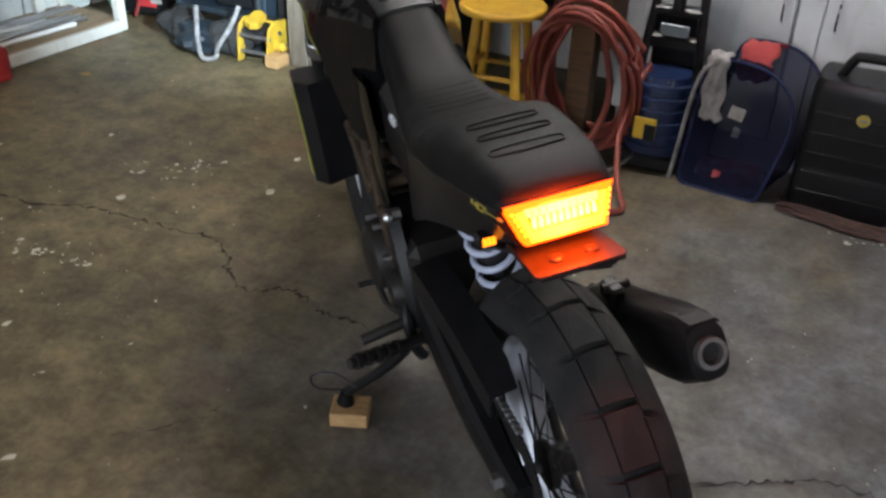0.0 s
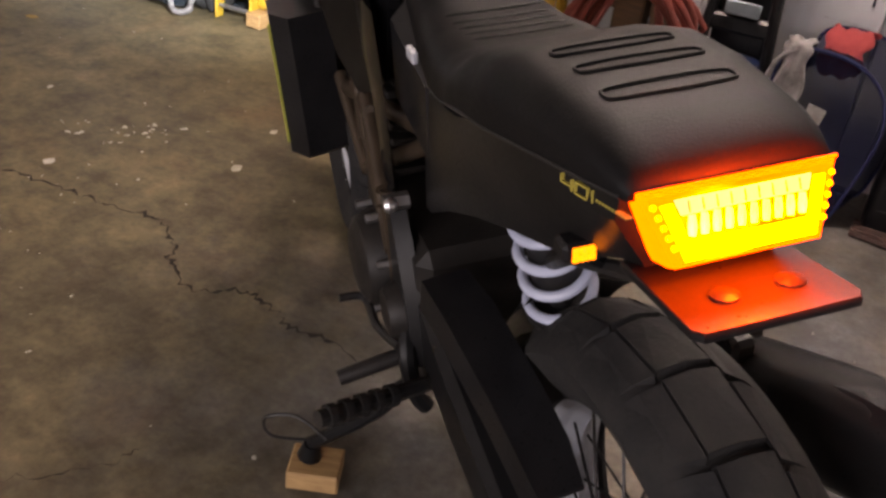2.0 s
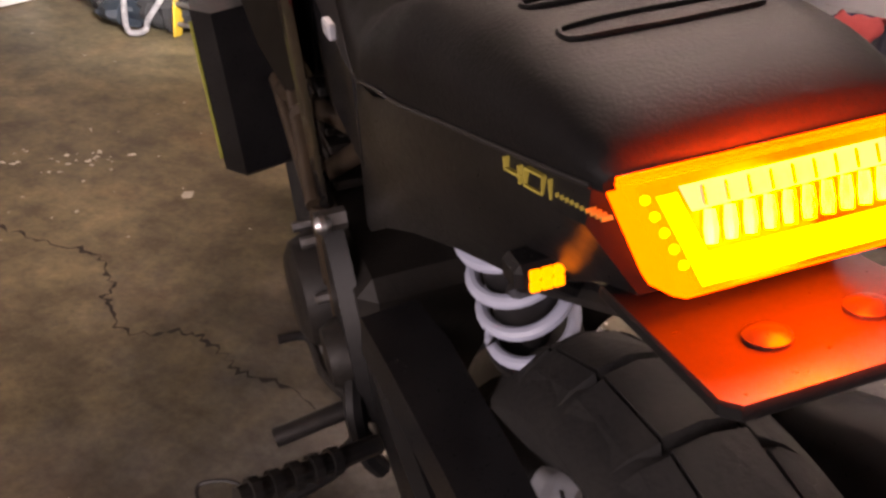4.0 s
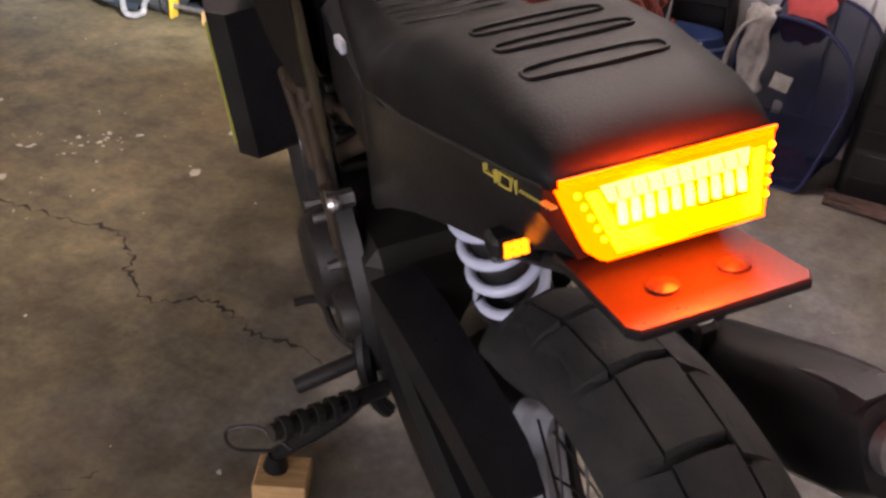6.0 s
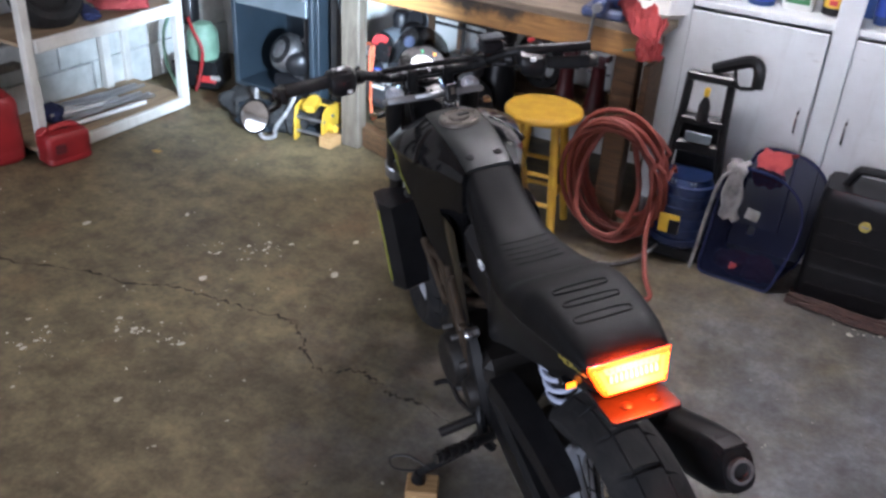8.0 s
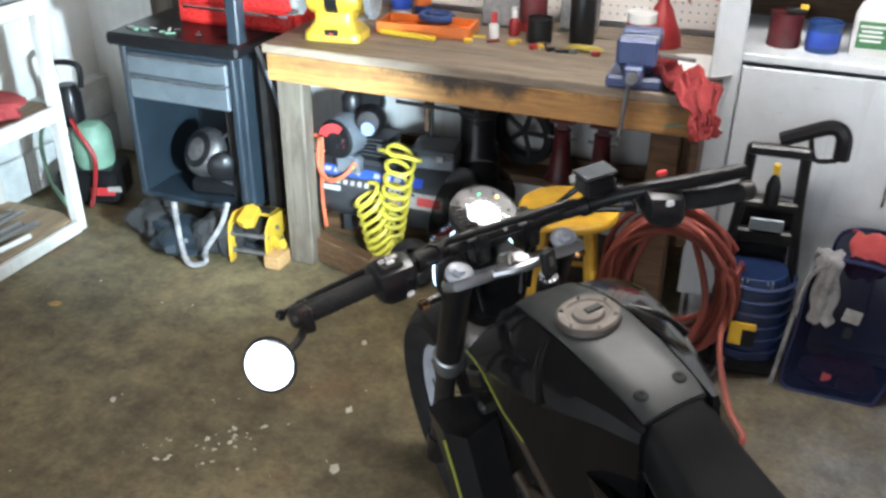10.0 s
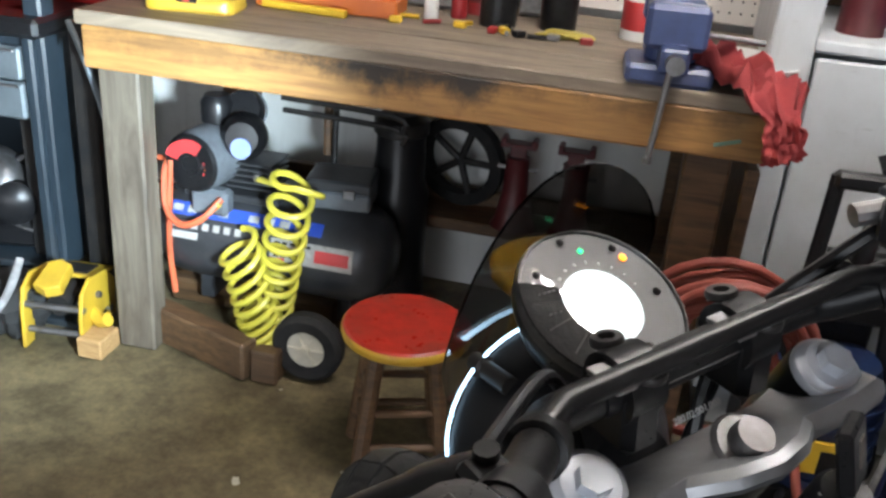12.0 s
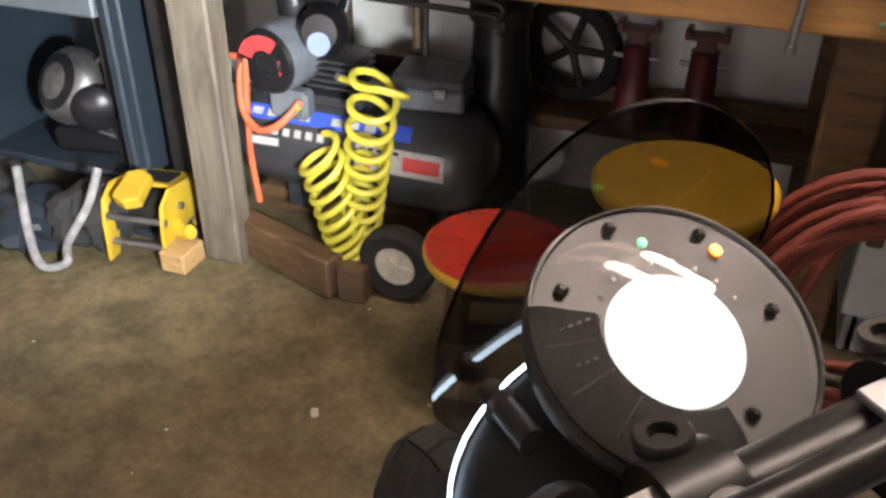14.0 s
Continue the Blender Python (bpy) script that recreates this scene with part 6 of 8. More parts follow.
for ob in bike.children_recursive:
    if ob.type == "MESH":
        for v in ob.data.vertices:
            c = ob.matrix_local @ v.co
            v.co.z += 0.042 * ease(0.42, 0.66, c.y) * ease(0.5, 0.8, c.z)

# wood block under the stand
blk = thing("wood_block", pose(-0.528, 0.138, 0, 0, 0, 27), "pale offcut of pine under the motorcycle stand", "wood block")
one("block", M_PINE, blk, "", box, (0, 0, 0.02), (0.088, 0.075, 0.038), bev=0.003)

# ---------- things round the garage ----------


def fuel_can(name, m, L, W, H, label):
    """Moulded fuel can, length along y, with a handle slot, grip recess shaded by colour, and cap."""
    t = thing(name, m, label, "fuel can")
    bm = B()
    def ring(z, k, g=1.0):
        return [(x * W * k, y * L * k, z) for x, y in rounded(1, 1, 0.16, 3)]
    st = [(0.0, 0.9), (0.012, 0.97), (0.05 * H, 1.0), (0.16 * H, 1.0), (0.18 * H, 0.985), (0.2 * H, 1.0), (0.72 * H, 1.0), (0.80 * H, 0.97), (0.86 * H, 0.88)]
    R = [ring(z, k) for z, k in st]
    R.append([(x * 0.6, y * 0.85, 0.88 * H) for x, y, z in R[-1]])
    rings(bm, R)
    body = part("body", bm, M_REDPLASTIC, t)
    bm = B()
    tube(bm, smooth_path([(0, -0.28 * L, 0.86 * H), (0, -0.24 * L, 0.96 * H), (0, -0.1 * L, 0.985 * H), (0, 0.14 * L, 0.985 * H), (0, 0.26 * L, 0.95 * H), (0, 0.32 * L, 0.86 * H)], 5), 0.065 * W + 0.006, 10)
    part("handle", bm, M_REDPLASTIC, t)
    bm = B()
    lathe(bm, [(0.03, 0.0), (0.03, 0.022), (0.026, 0.026), (0.0001, 0.026)], (0.0, -0.4 * L, 0.83 * H), (0, -0.5, 1), 18)
    part("cap", bm, M_BLACKPLASTIC if H > 0.2 else M_REDPLASTIC, t, "screw cap")
    # flat plate in darker red stands in for the recess and its shade
    bm = B()
    prism(bm, rounded(0.26 * H, 0.3 * H, 0.05 * H), (0.0, 0.006), Matrix.Translation((W / 2 - 0.0015, -0.22 * L, 0.47 * H)) @ Matrix.Rotation(radians(90), 4, "Y"))
    part("grip_recess", bm, M_MAROON, t, "darker plate for the shaded grip recess")
    return t


garage_left = made()
fuel_can("fuel_can", pose(-3.485, 0.745, 0, 0, 0, -17), 0.36, 0.25, 0.36, "large red plastic fuel can on the floor")
fuel_can("fuel_can", pose(-3.365, 1.06, 0, 0, 0, -11), 0.21, 0.13, 0.165, "small faded red fuel can beside the shelving")
# white bucket of rags
bk_ = thing("paint_bucket", pose(-3.64, 0.50, 0), "white paint bucket with blue band and rags", "bucket")
one("pail", M_WHITEPLASTIC, bk_, "", lathe, [(0.085, 0.0), (0.088, 0.01), (0.098, 0.2), (0.102, 0.2), (0.102, 0.212), (0.096, 0.212), (0.09, 0.15), (0.0001, 0.15)], n=28, caps=False)
one("band", M_BLUEPLASTIC, bk_, "blue band", lathe, [(0.0955, 0.12), (0.0985, 0.122), (0.1005, 0.165), (0.098, 0.167)], n=28, caps=False)
def heap(bm, c, s, k, seed, n=30, m=14):
    """Crumpled cloth: a lumpy closed shell."""
    R = []
    for i in range(m):
        f = i / (m - 1)
        r = math.sin(math.pi * (0.06 + 0.88 * f)) ** 0.7
        z = s[2] * (-math.cos(math.pi * f) * 0.5 + 0.5)
        o = []
        for j in range(n):
            a = 2 * math.pi * j / n
            d = 1 + k * noise.noise(Vector((math.cos(a) * 1.7 + seed, math.sin(a) * 1.7, f * 2.5 + seed * 3))) + 0.35 * k * noise.noise(Vector((math.cos(a) * 5 + seed, math.sin(a) * 5, f * 7))) + 0.4 * k * (0.3 - abs(noise.noise(Vector((math.cos(a) * 3.2 + seed * 2, math.sin(a) * 3.2, f * 4.5)))))
            o.append((c[0] + s[0] * r * d * math.cos(a), c[1] + s[1] * r * d * math.sin(a), c[2] + z * (1 + 0.3 * k * noise.noise(Vector((a, f, seed))))))
        R.append(o)
    rings(bm, R)
bm = B(); heap(bm, (0, 0, 0.16), (0.085, 0.085, 0.09), 0.5, 3.1); part("rags", bm, M_GREYRAG, bk_, "crumpled pale rags")
# dark jug and bottle with funnel behind the fuel can
jug = thing("oil_jug", pose(-3.74, 1.0, 0), "black plastic jug with yellow cap", "jug")
one("body", M_BLACKPLASTIC, jug, "", box, (0, 0, 0.17), (0.16, 0.22, 0.34), bev=0.03)
one("cap", M_LABELYELLOW, jug, "yellow cap", cyl, (0.04, 0.06, 0.335), (0.04, 0.06, 0.362), 0.02)
fn = thing("funnel_bottle", pose(-3.71, 1.03, 0.3225) @ Matrix.Scale(0.62, 4), "white funnel on a red-capped bottle on the ledge", "bottle")
one("bottle", M_WHITEPLASTIC, fn, "", lathe, [(0.03, 0), (0.035, 0.01), (0.035, 0.09), (0.015, 0.12), (0.015, 0.13), (0.0001, 0.13)], n=18)
one("collar", M_LABELRED, fn, "red collar", lathe, [(0.02, 0.12), (0.022, 0.135), (0.02, 0.15), (0.0001, 0.15)], n=16)
one("funnel", M_WHITEPLASTIC, fn, "", lathe, [(0.012, 0.15), (0.016, 0.17), (0.038, 0.22), (0.04, 0.225), (0.037, 0.221), (0.014, 0.172)], n=20, caps=False)
settle(garage_left, lambda x, y: (x + (0.34 if -3.45 < x and y > 1.0 else 0.19), y - (0.06 if y > 0.9 else 0.0)))
# cord hanging on the side wall
bm = B()
rr = random.Random(4)
pts = [(XL + 0.02, 0.5, 0.95)]
for k in range(6):
    # wide slack loops from a nail, crossing each other
    w, dz, yc = rr.uniform(0.09, 0.17), rr.uniform(0.35, 0.6), 0.8 + rr.uniform(-0.1, 0.12)
    pts += [(XL + 0.02 + 0.006 * k, 0.8 + 0.01 * k, 1.28), (XL + 0.018 + 0.006 * k, yc - w, 1.28 - dz * 0.6), (XL + 0.018 + 0.006 * k, yc + rr.uniform(-0.03, 0.03), 1.28 - dz), (XL + 0.018 + 0.006 * k, yc + w, 1.28 - dz * 0.55)]
pts.append((XL + 0.02, 0.86, 1.28))
tube(bm, smooth_path(pts, 8), 0.004, 7)
one("cord_nail", M_STEEL, None, "bare nail in the wall holding the cord", cyl, (XL - 0.01, 0.83, 1.272), (XL + 0.07, 0.83, 1.278), 0.004)
tagged(bpy.data.objects["cord_nail"], "bare nail in the wall holding the cord", "nail")
part("extension_cord", bm, M_PINKCORD, None, "faded red extension cord hung in loops on the wall", category="cord")
# things on the shelving
on_shelves = made()
for k in range(9):
    y0 = 1.2 + 0.02 * (k % 3)
    x = -3.58 - 0.028 * k
    bm = B()
    cyl(bm, (x, y0, 0.062 + 0.012 * (k % 4) + 0.012), (x + 0.1 - 0.02 * (k % 4), y0 + 0.42 + 0.05 * (k % 3), 0.075 + 0.014 * ((k + 2) % 4)), 0.008 if k % 2 else 0.011, n=10)
    part("metal_rod", bm, M_WHITEPLASTIC if k % 3 == 0 else M_ALU, None, "pale metal rod lying on the bottom shelf", category="rod", group="rods on the bottom shelf")
bm = B(); heap(bm, (-3.72, 1.25, 0.055), (0.07, 0.06, 0.08), 0.5, 8.0); part("dark_cloth", bm, M_NAVY, None, "dark crumpled cloth on the bottom shelf", category="cloth")
TYAX = Vector((0.75, -0.15, 0.62)).normalized()
ty = thing("spare_tyre", pose(-3.69, 1.29, 0.515), "black spare tyre tilted on the shelf", "tyre")
one("carcass", M_TYRE, ty, "", lathe, [(0.095, -0.05), (0.12, -0.066), (0.15, -0.06), (0.166, -0.025), (0.166, 0.025), (0.15, 0.06), (0.12, 0.066), (0.095, 0.05)], (0, 0, 0.15), TYAX, 44, closed=True)
# dark disc across the opening paints the shade inside the tyre
one("inner_liner", M_HOLE, ty, "dark disc for the shade in the tyre's hollow", lathe, [(0.0001, -0.03), (0.097, -0.03), (0.097, -0.02), (0.0001, -0.02)], (0, 0, 0.15), TYAX, 30)
bm = B(); heap(bm, (-3.66, 1.68, 0.54), (0.13, 0.14, 0.085), 0.55, 1.3); part("red_cloth", bm, M_REDRAG, None, "bright red folded cloth on the shelf", category="cloth")
for k, (x, y) in enumerate(((-3.62, 1.47), (-3.7, 1.5), (-3.58, 1.44))):
    bm = B(); heap(bm, (x, y, 0.54), (0.04, 0.035, 0.04), 0.5, 5 + k); part("small_bag", bm, M_NAVY, None, "small dark pouch on the shelf", category="pouch", group="pouches on the shelf")
for k, (x, y, sx, sy, sz, mt) in enumerate(((-3.70, 1.28, 0.16, 0.2, 0.11, M_FOAM), (-3.68, 1.62, 0.17, 0.17, 0.13, M_TYRE), (-3.6, 1.45, 0.12, 0.15, 0.075, M_FOAM), (-3.72, 1.8, 0.1, 0.08, 0.12, M_FOAM))):
    bm = B(); heap(bm, (x, y, 0.958), (sx, sy, sz), 0.5, 12 + k); part("dark_jacket", bm, mt, None, "heap of black clothing on the upper shelf", category="clothing", group="clothes on the upper shelf")
bm = B(); cyl(bm, (-3.53, 1.7, 0.985), (-3.49, 1.83, 0.985), 0.024); part("torch", bm, M_STEEL, None, "grey metal torch on the upper shelf", category="torch")
settle(on_shelves, lambda x, y: (x + 0.41, y - 0.08))
# pressure sprayer beside the shelving
spr = thing("pump_sprayer", pose(-3.24, 2.11, 0, 0, 0, 20) @ Matrix.Scale(1.22, 4), "dark pump sprayer with pale green tank on a black base", "sprayer")
one("base", M_BLACKPLASTIC, spr, "", box, (0, 0, 0.07), (0.22, 0.18, 0.13), bev=0.015)
one("label", M_LABELRED, spr, "red and white label", box, (0.06, -0.092, 0.06), (0.09, 0.004, 0.03), bev=0.001)
one("label", M_LABELWHITE, spr, "", box, (0.105, -0.092, 0.07), (0.05, 0.005, 0.02), bev=0.001)
one("tank", M_GREENPLASTIC, spr, "pale green tank", lathe, [(0.0001, 0.12), (0.06, 0.125), (0.07, 0.16), (0.068, 0.25), (0.045, 0.29), (0.02, 0.3), (0.0001, 0.3)], (0.02, -0.01, 0), (0, 0, 1), 24)
one("pump", M_BLACKPLASTIC, spr, "", lathe, [(0.03, 0.28), (0.045, 0.3), (0.045, 0.40), (0.03, 0.43), (0.0001, 0.43)], (-0.04, 0, 0), (0, 0, 1), 20)
one("handle", M_BLACKPLASTIC, spr, "", tube, smooth_path([(-0.09, 0, 0.42), (-0.09, 0, 0.50), (0.01, 0, 0.50), (0.01, 0, 0.42)], 5), 0.011, 8)
one("hose", M_REDPLASTIC, spr, "red hose", tube, smooth_path([(-0.02, -0.06, 0.32), (0.02, -0.1, 0.28), (0.06, -0.11, 0.2), (0.04, -0.11, 0.08), (0.02, -0.12, 0.012)], 6), 0.008, 8)
one("hose", M_GREENPLASTIC, spr, "green hose", tube, smooth_path([(-0.1, -0.02, 0.36), (-0.14, -0.06, 0.25), (-0.12, -0.1, 0.12), (-0.07, -0.11, 0.012)], 6), 0.008, 8)

# ---------- tool cart and red chest ----------
cart_side = made()
ct = thing("tool_cart", pose(-3.22, 2.42, 0), "slate blue steel tool cart with grey drawers", "tool cart")
for x in (-0.25, 0.25):
    one("side", M_CARTBLUE, ct, "", box, (x, 0, 0.45), (0.03, 0.42, 0.66), bev=0.006)
    for y in (-0.16, 0.16):
        bm = B(); cyl(bm, (x * 0.9 - 0.014, y, 0.04), (x * 0.9 + 0.014, y, 0.04), 0.04, n=20); part("caster", bm, M_BLACKPLASTIC, ct)
        one("caster_fork", M_STEEL, ct, "", box, (x * 0.9, y, 0.09), (0.04, 0.03, 0.06), bev=0.004)
one("back", M_CARTBLUE, ct, "", box, (0, 0.20, 0.45), (0.5, 0.02, 0.66), bev=0.004)
one("tray", M_BLACKPLASTIC, ct, "thick black top tray", box, (0, 0, 0.795), (0.60, 0.47, 0.05), bev=0.012)
one("bottom_shelf", M_CARTBLUE, ct, "", box, (0, 0, 0.13), (0.5, 0.42, 0.025), bev=0.004)
for z, h in ((0.70, 0.085), (0.605, 0.095)):
    dr = one("drawer", M_CARTGREY, ct, "", box, (0, -0.2, z), (0.46, 0.03, h), bev=0.006)
    one("drawer_lip", M_STEEL, dr, "thin metal lip", box, (0, -0.218, z + h / 2 - 0.008), (0.44, 0.008, 0.008), bev=0.002)
one("apron", M_CARTBLUE, ct, "", box, (0, -0.18, 0.75), (0.48, 0.02, 0.03), bev=0.003)
# loose bits in the tray
rr = random.Random(9)
for k in range(14):
    bm = B()
    x, y = -3.22 + rr.uniform(-0.26, 0.1), 2.27 + rr.uniform(-0.04, 0.04)
    cyl(bm, (x, y, 0.826), (x + rr.uniform(0.01, 0.05), y + rr.uniform(-0.02, 0.02), 0.826), rr.uniform(0.004, 0.008), n=8)
    part("socket", bm, M_CHROME if k % 3 else M_GREENPLASTIC, None, "loose chrome socket on the cart tray", category="socket", group="sockets on the cart tray")
ch = thing("tool_chest", pose(-3.06, 2.55, 0.82), "red enamel tool chest with slim drawers on the cart", "tool chest")
one("body", M_REDPAINT, ch, "", box, (0, 0.03, 0.2), (0.56, 0.3, 0.4), bev=0.006)
for k in range(5):
    z = 0.045 + k * 0.072 if k else 0.045
    dr = one("drawer", M_REDPAINT, ch, "", box, (0, -0.128, 0.05 + k * 0.075), (0.5, 0.02, 0.066), bev=0.004)
    one("pull", M_CHROME, dr, "silver pull strip", box, (0, -0.142, 0.072 + k * 0.075), (0.48, 0.014, 0.012), bev=0.003)
# circular saw and dark junk under the drawers
saw = thing("circular_saw", pose(-3.17, 2.32, 0.145, 0, 0, 12), "grey circular saw with white blade guard on the cart shelf", "circular saw")
one("guard", M_STEEL, saw, "scuffed grey blade guard", lathe, [(0.1, -0.03), (0.104, -0.01), (0.1, 0.015), (0.085, 0.035), (0.055, 0.05), (0.0001, 0.056)], (-0.03, -0.02, 0.185), (-0.45, -0.8, 0.55), 36)
one("guard_slot", M_BLACKPLASTIC, saw, "dark slot in the guard", lathe, [(0.048, 0.052), (0.07, 0.047), (0.075, 0.043), (0.05, 0.046)], (-0.03, -0.02, 0.185), (-0.45, -0.8, 0.55), 30, closed=True)
one("gear_case", M_BLACKPLASTIC, saw, "black gear case", lathe, [(0.062, 0.0), (0.06, 0.03), (0.04, 0.045), (0.0001, 0.047)], (0.055, -0.06, 0.15), (0.35, -1, 0.1), 22)
one("motor", M_BLACKPLASTIC, saw, "", lathe, [(0.05, 0), (0.06, 0.01), (0.06, 0.12), (0.045, 0.15), (0.0001, 0.15)], (0.02, 0.0, 0.18), (0.5, 0.8, 0), 22)
one("handle", M_BLACKPLASTIC, saw, "", tube, smooth_path([(0.04, 0.0, 0.24), (0.1, 0.02, 0.27), (0.16, 0.03, 0.22), (0.15, 0.03, 0.12)], 5), 0.018, 10)
one("sole_plate", M_STEEL, saw, "bare metal sole plate", box, (0.0, 0.0, 0.09), (0.26, 0.13, 0.006), Matrix.Rotation(radians(18), 4, "Y"), 0.002)
one("foot", M_BLACKPLASTIC, saw, "", box, (0.02, 0.02, 0.035), (0.24, 0.14, 0.07), bev=0.015)
for k, (x, y, s_, z) in enumerate(((-3.35, 2.12, 0.1, 0.14), (-3.18, 2.06, 0.12, 0.12), (-3.02, 2.1, 0.09, 0.16))):
    bm = B(); heap(bm, (x, y, 0), (s_, 0.09, z), 0.7, 21 + k); part("folded_cover", bm, M_CARTBLUE if k == 1 else M_FOAM, None, "dark bundled cover on the floor by the cart", category="bundle", group="bundles by the cart")
bm = B(); tube(bm, smooth_path([(-3.2, 2.06, 0.2), (-3.12, 1.97, 0.08), (-3.06, 1.93, 0.02), (-3.0, 1.95, 0.03), (-3.02, 1.99, 0.06), (-2.96, 2.02, 0.16), (-2.95, 2.07, 0.24)], 6), 0.011, 8)
part("grey_hose", bm, M_GREYRAG, None, "pale grey hose lying on the floor", category="hose")
settle(cart_side, lambda x, y: (x + 0.60, y - 0.22))
# tall steel column beside the bench
col = thing("hoist_post", pose(-2.36, 2.04, 0), "tall dark blue steel hoist post on a base plate", "post")
one("column", M_CARTBLUE, col, "", box, (0, 0, 1.15), (0.05, 0.06, 2.26), bev=0.006)
one("base_plate", M_CARTBLUE, col, "", box, (0, 0, 0.012), (0.22, 0.22, 0.022), bev=0.004)
one("guide_rail", M_DARKSTEEL, col, "black guide rail", box, (0.10, 0.03, 0.42), (0.06, 0.05, 0.78), bev=0.004)
one("rear_channel", M_DARKSTEEL, col, "", box, (-0.08, 0.04, 0.42), (0.05, 0.05, 0.8), bev=0.004)
one("cable", M_CARTGREY, col, "slack blue cable", tube, smooth_path([(0.1, -0.03, 0.82), (0.17, -0.06, 0.70), (0.22, -0.06, 0.5), (0.235, -0.05, 0.25)], 6), 0.008, 8)
# yellow floor jack
jk = thing("floor_jack", pose(-2.275, 1.925, 0, 0, 0, 97), "battered yellow steel floor jack beside the bench post", "jack")
for y in (-0.078, 0.078):
    bm = B()
    prism(bm, [(-0.105, 0.0), (-0.065, 0.0), (-0.055, 0.055), (0.05, 0.07), (0.06, 0.03), (0.09, 0.03), (0.095, 0.13), (0.05, 0.175), (-0.04, 0.19), (-0.085, 0.165), (-0.10, 0.10)], (-0.005, 0.005), Matrix.Translation((0, y, 0)) @ Matrix.Rotation(radians(90), 4, "X"), bev=0.002)
    part("side_plate", bm, M_YELLOWTOOL, jk)
one("deck", M_YELLOWTOOL, jk, "yellow top deck", box, (0.035, 0, 0.166), (0.10, 0.15, 0.01), Matrix.Rotation(radians(8), 4, "Y"), 0.002)
one("slot", M_DARKSTEEL, jk, "dark oily slot in the deck", box, (0.03, 0, 0.173), (0.07, 0.09, 0.006), Matrix.Rotation(radians(8), 4, "Y"), 0.002)
one("saddle", M_YELLOWTOOL, jk, "yellow lifting saddle", prism, [(-0.05, -0.035), (0.03, -0.03), (0.045, 0.0), (0.03, 0.03), (-0.05, 0.035), (-0.065, 0.0)], (0.0, 0.035), Matrix.Translation((-0.045, 0.0, 0.178)) @ Matrix.Rotation(radians(-20), 4, "Y"), bev=0.004)
one("ram", M_DARKSTEEL, jk, "dark oily ram", cyl, (-0.06, 0, 0.11), (0.08, 0, 0.115), 0.03)
for x, z in ((-0.08, 0.045), (0.06, 0.055), (-0.085, 0.12)):
    one("tie_bar", M_STEEL, jk, "", cyl, (x, -0.086, z), (x, 0.086, z), 0.009)
one("release_valve", M_STEEL, jk, "", cyl, (-0.01, -0.078, 0.13), (-0.01, -0.094, 0.13), 0.009)
one("handle_socket", M_YELLOWTOOL, jk, "", tube, [(-0.03, -0.076, 0.085), (-0.05, -0.11, 0.075), (-0.055, -0.13, 0.085)], 0.019, 10)
bm = B(); box(bm, (-2.155, 1.86, 0.03), (0.07, 0.09, 0.055), pose(0, 0, 0), 0.004); part("wood_offcut", bm, M_PINE, None, "small pine offcut by the bench post", category="wood block")

# ---------- air compressor under the bench ----------
under_bench = made()
cp = thing("air_compressor", pose(-2.09, 2.38, 0), "dark grey air compressor on a timber skid", "compressor")
one("tank", M_TANKGREY, cp, "grey horizontal tank", lathe, [(0.0001, -0.33), (0.06, -0.325), (0.105, -0.30), (0.128, -0.26), (0.132, -0.2), (0.132, 0.2), (0.128, 0.26), (0.105, 0.30), (0.06, 0.325), (0.0001, 0.33)], (0, 0, 0.275), (1, 0, 0), 40)
def wrap_label(mat, x0, x1, a0, a1, lb, r=0.1335):
    bm = B()
    R = []
    for k in range(9):
        a = radians(a0 + (a1 - a0) * k / 8)
        y, z = -math.cos(a) * r, 0.275 + math.sin(a) * r
        R.append([(x0, y, z), (x1, y, z)])
    for p, q in zip(R, R[1:]):
        add_faces(bm, [p[0], p[1], q[1], q[0]], [[0, 1, 2, 3]])
    return part("label", bm, mat, cp, lb)
wrap_label(M_LABELBLUE, -0.26, 0.16, 34, 50, "blue printed band")
wrap_label(M_LABELWHITE, -0.25, -0.17, 8, 16, "white sticker")
wrap_label(M_LABELWHITE, 0.03, 0.25, 0, 26, "pale sticker")
wrap_label(M_LABELRED, 0.15, 0.24, 6, 20, "red sticker patch", 0.134)
for k in range(9):
    if k != 4:
        wrap_label(M_LABELWHITE, -0.25 + k * 0.042, -0.222 + k * 0.042, 38, 46, "", 0.1342)
for k in range(7):
    wrap_label(M_LABELWHITE, -0.25 + k * 0.03, -0.232 + k * 0.03, 20, 28, "", 0.1338)
for r_ in range(3):
    for k in range(5 - r_):
        wrap_label(M_BLACKPLASTIC, 0.04 + k * 0.021, 0.054 + k * 0.021, 20 - r_ * 7, 23 - r_ * 7, "", 0.1338)
wrap_label(M_LABELRED, 0.03, 0.07, 1, 5, "", 0.1338)
for x in (-0.2, 0.2):
    one("foot", M_TANKGREY, cp, "", box, (x, 0.05, 0.115), (0.04, 0.16, 0.09), bev=0.004)
# motor and pump
one("saddle", M_TANKGREY, cp, "", box, (-0.1, 0, 0.405), (0.26, 0.16, 0.02), bev=0.003)
one("pump_body", M_PUMPGREY, cp, "grey pump shroud", lathe, [(0.0001, -0.085), (0.06, -0.08), (0.078, -0.06), (0.082, 0.0), (0.08, 0.06), (0.072, 0.08), (0.0001, 0.081)], (-0.17, -0.04, 0.50), (-0.15, -1, 0), 30)
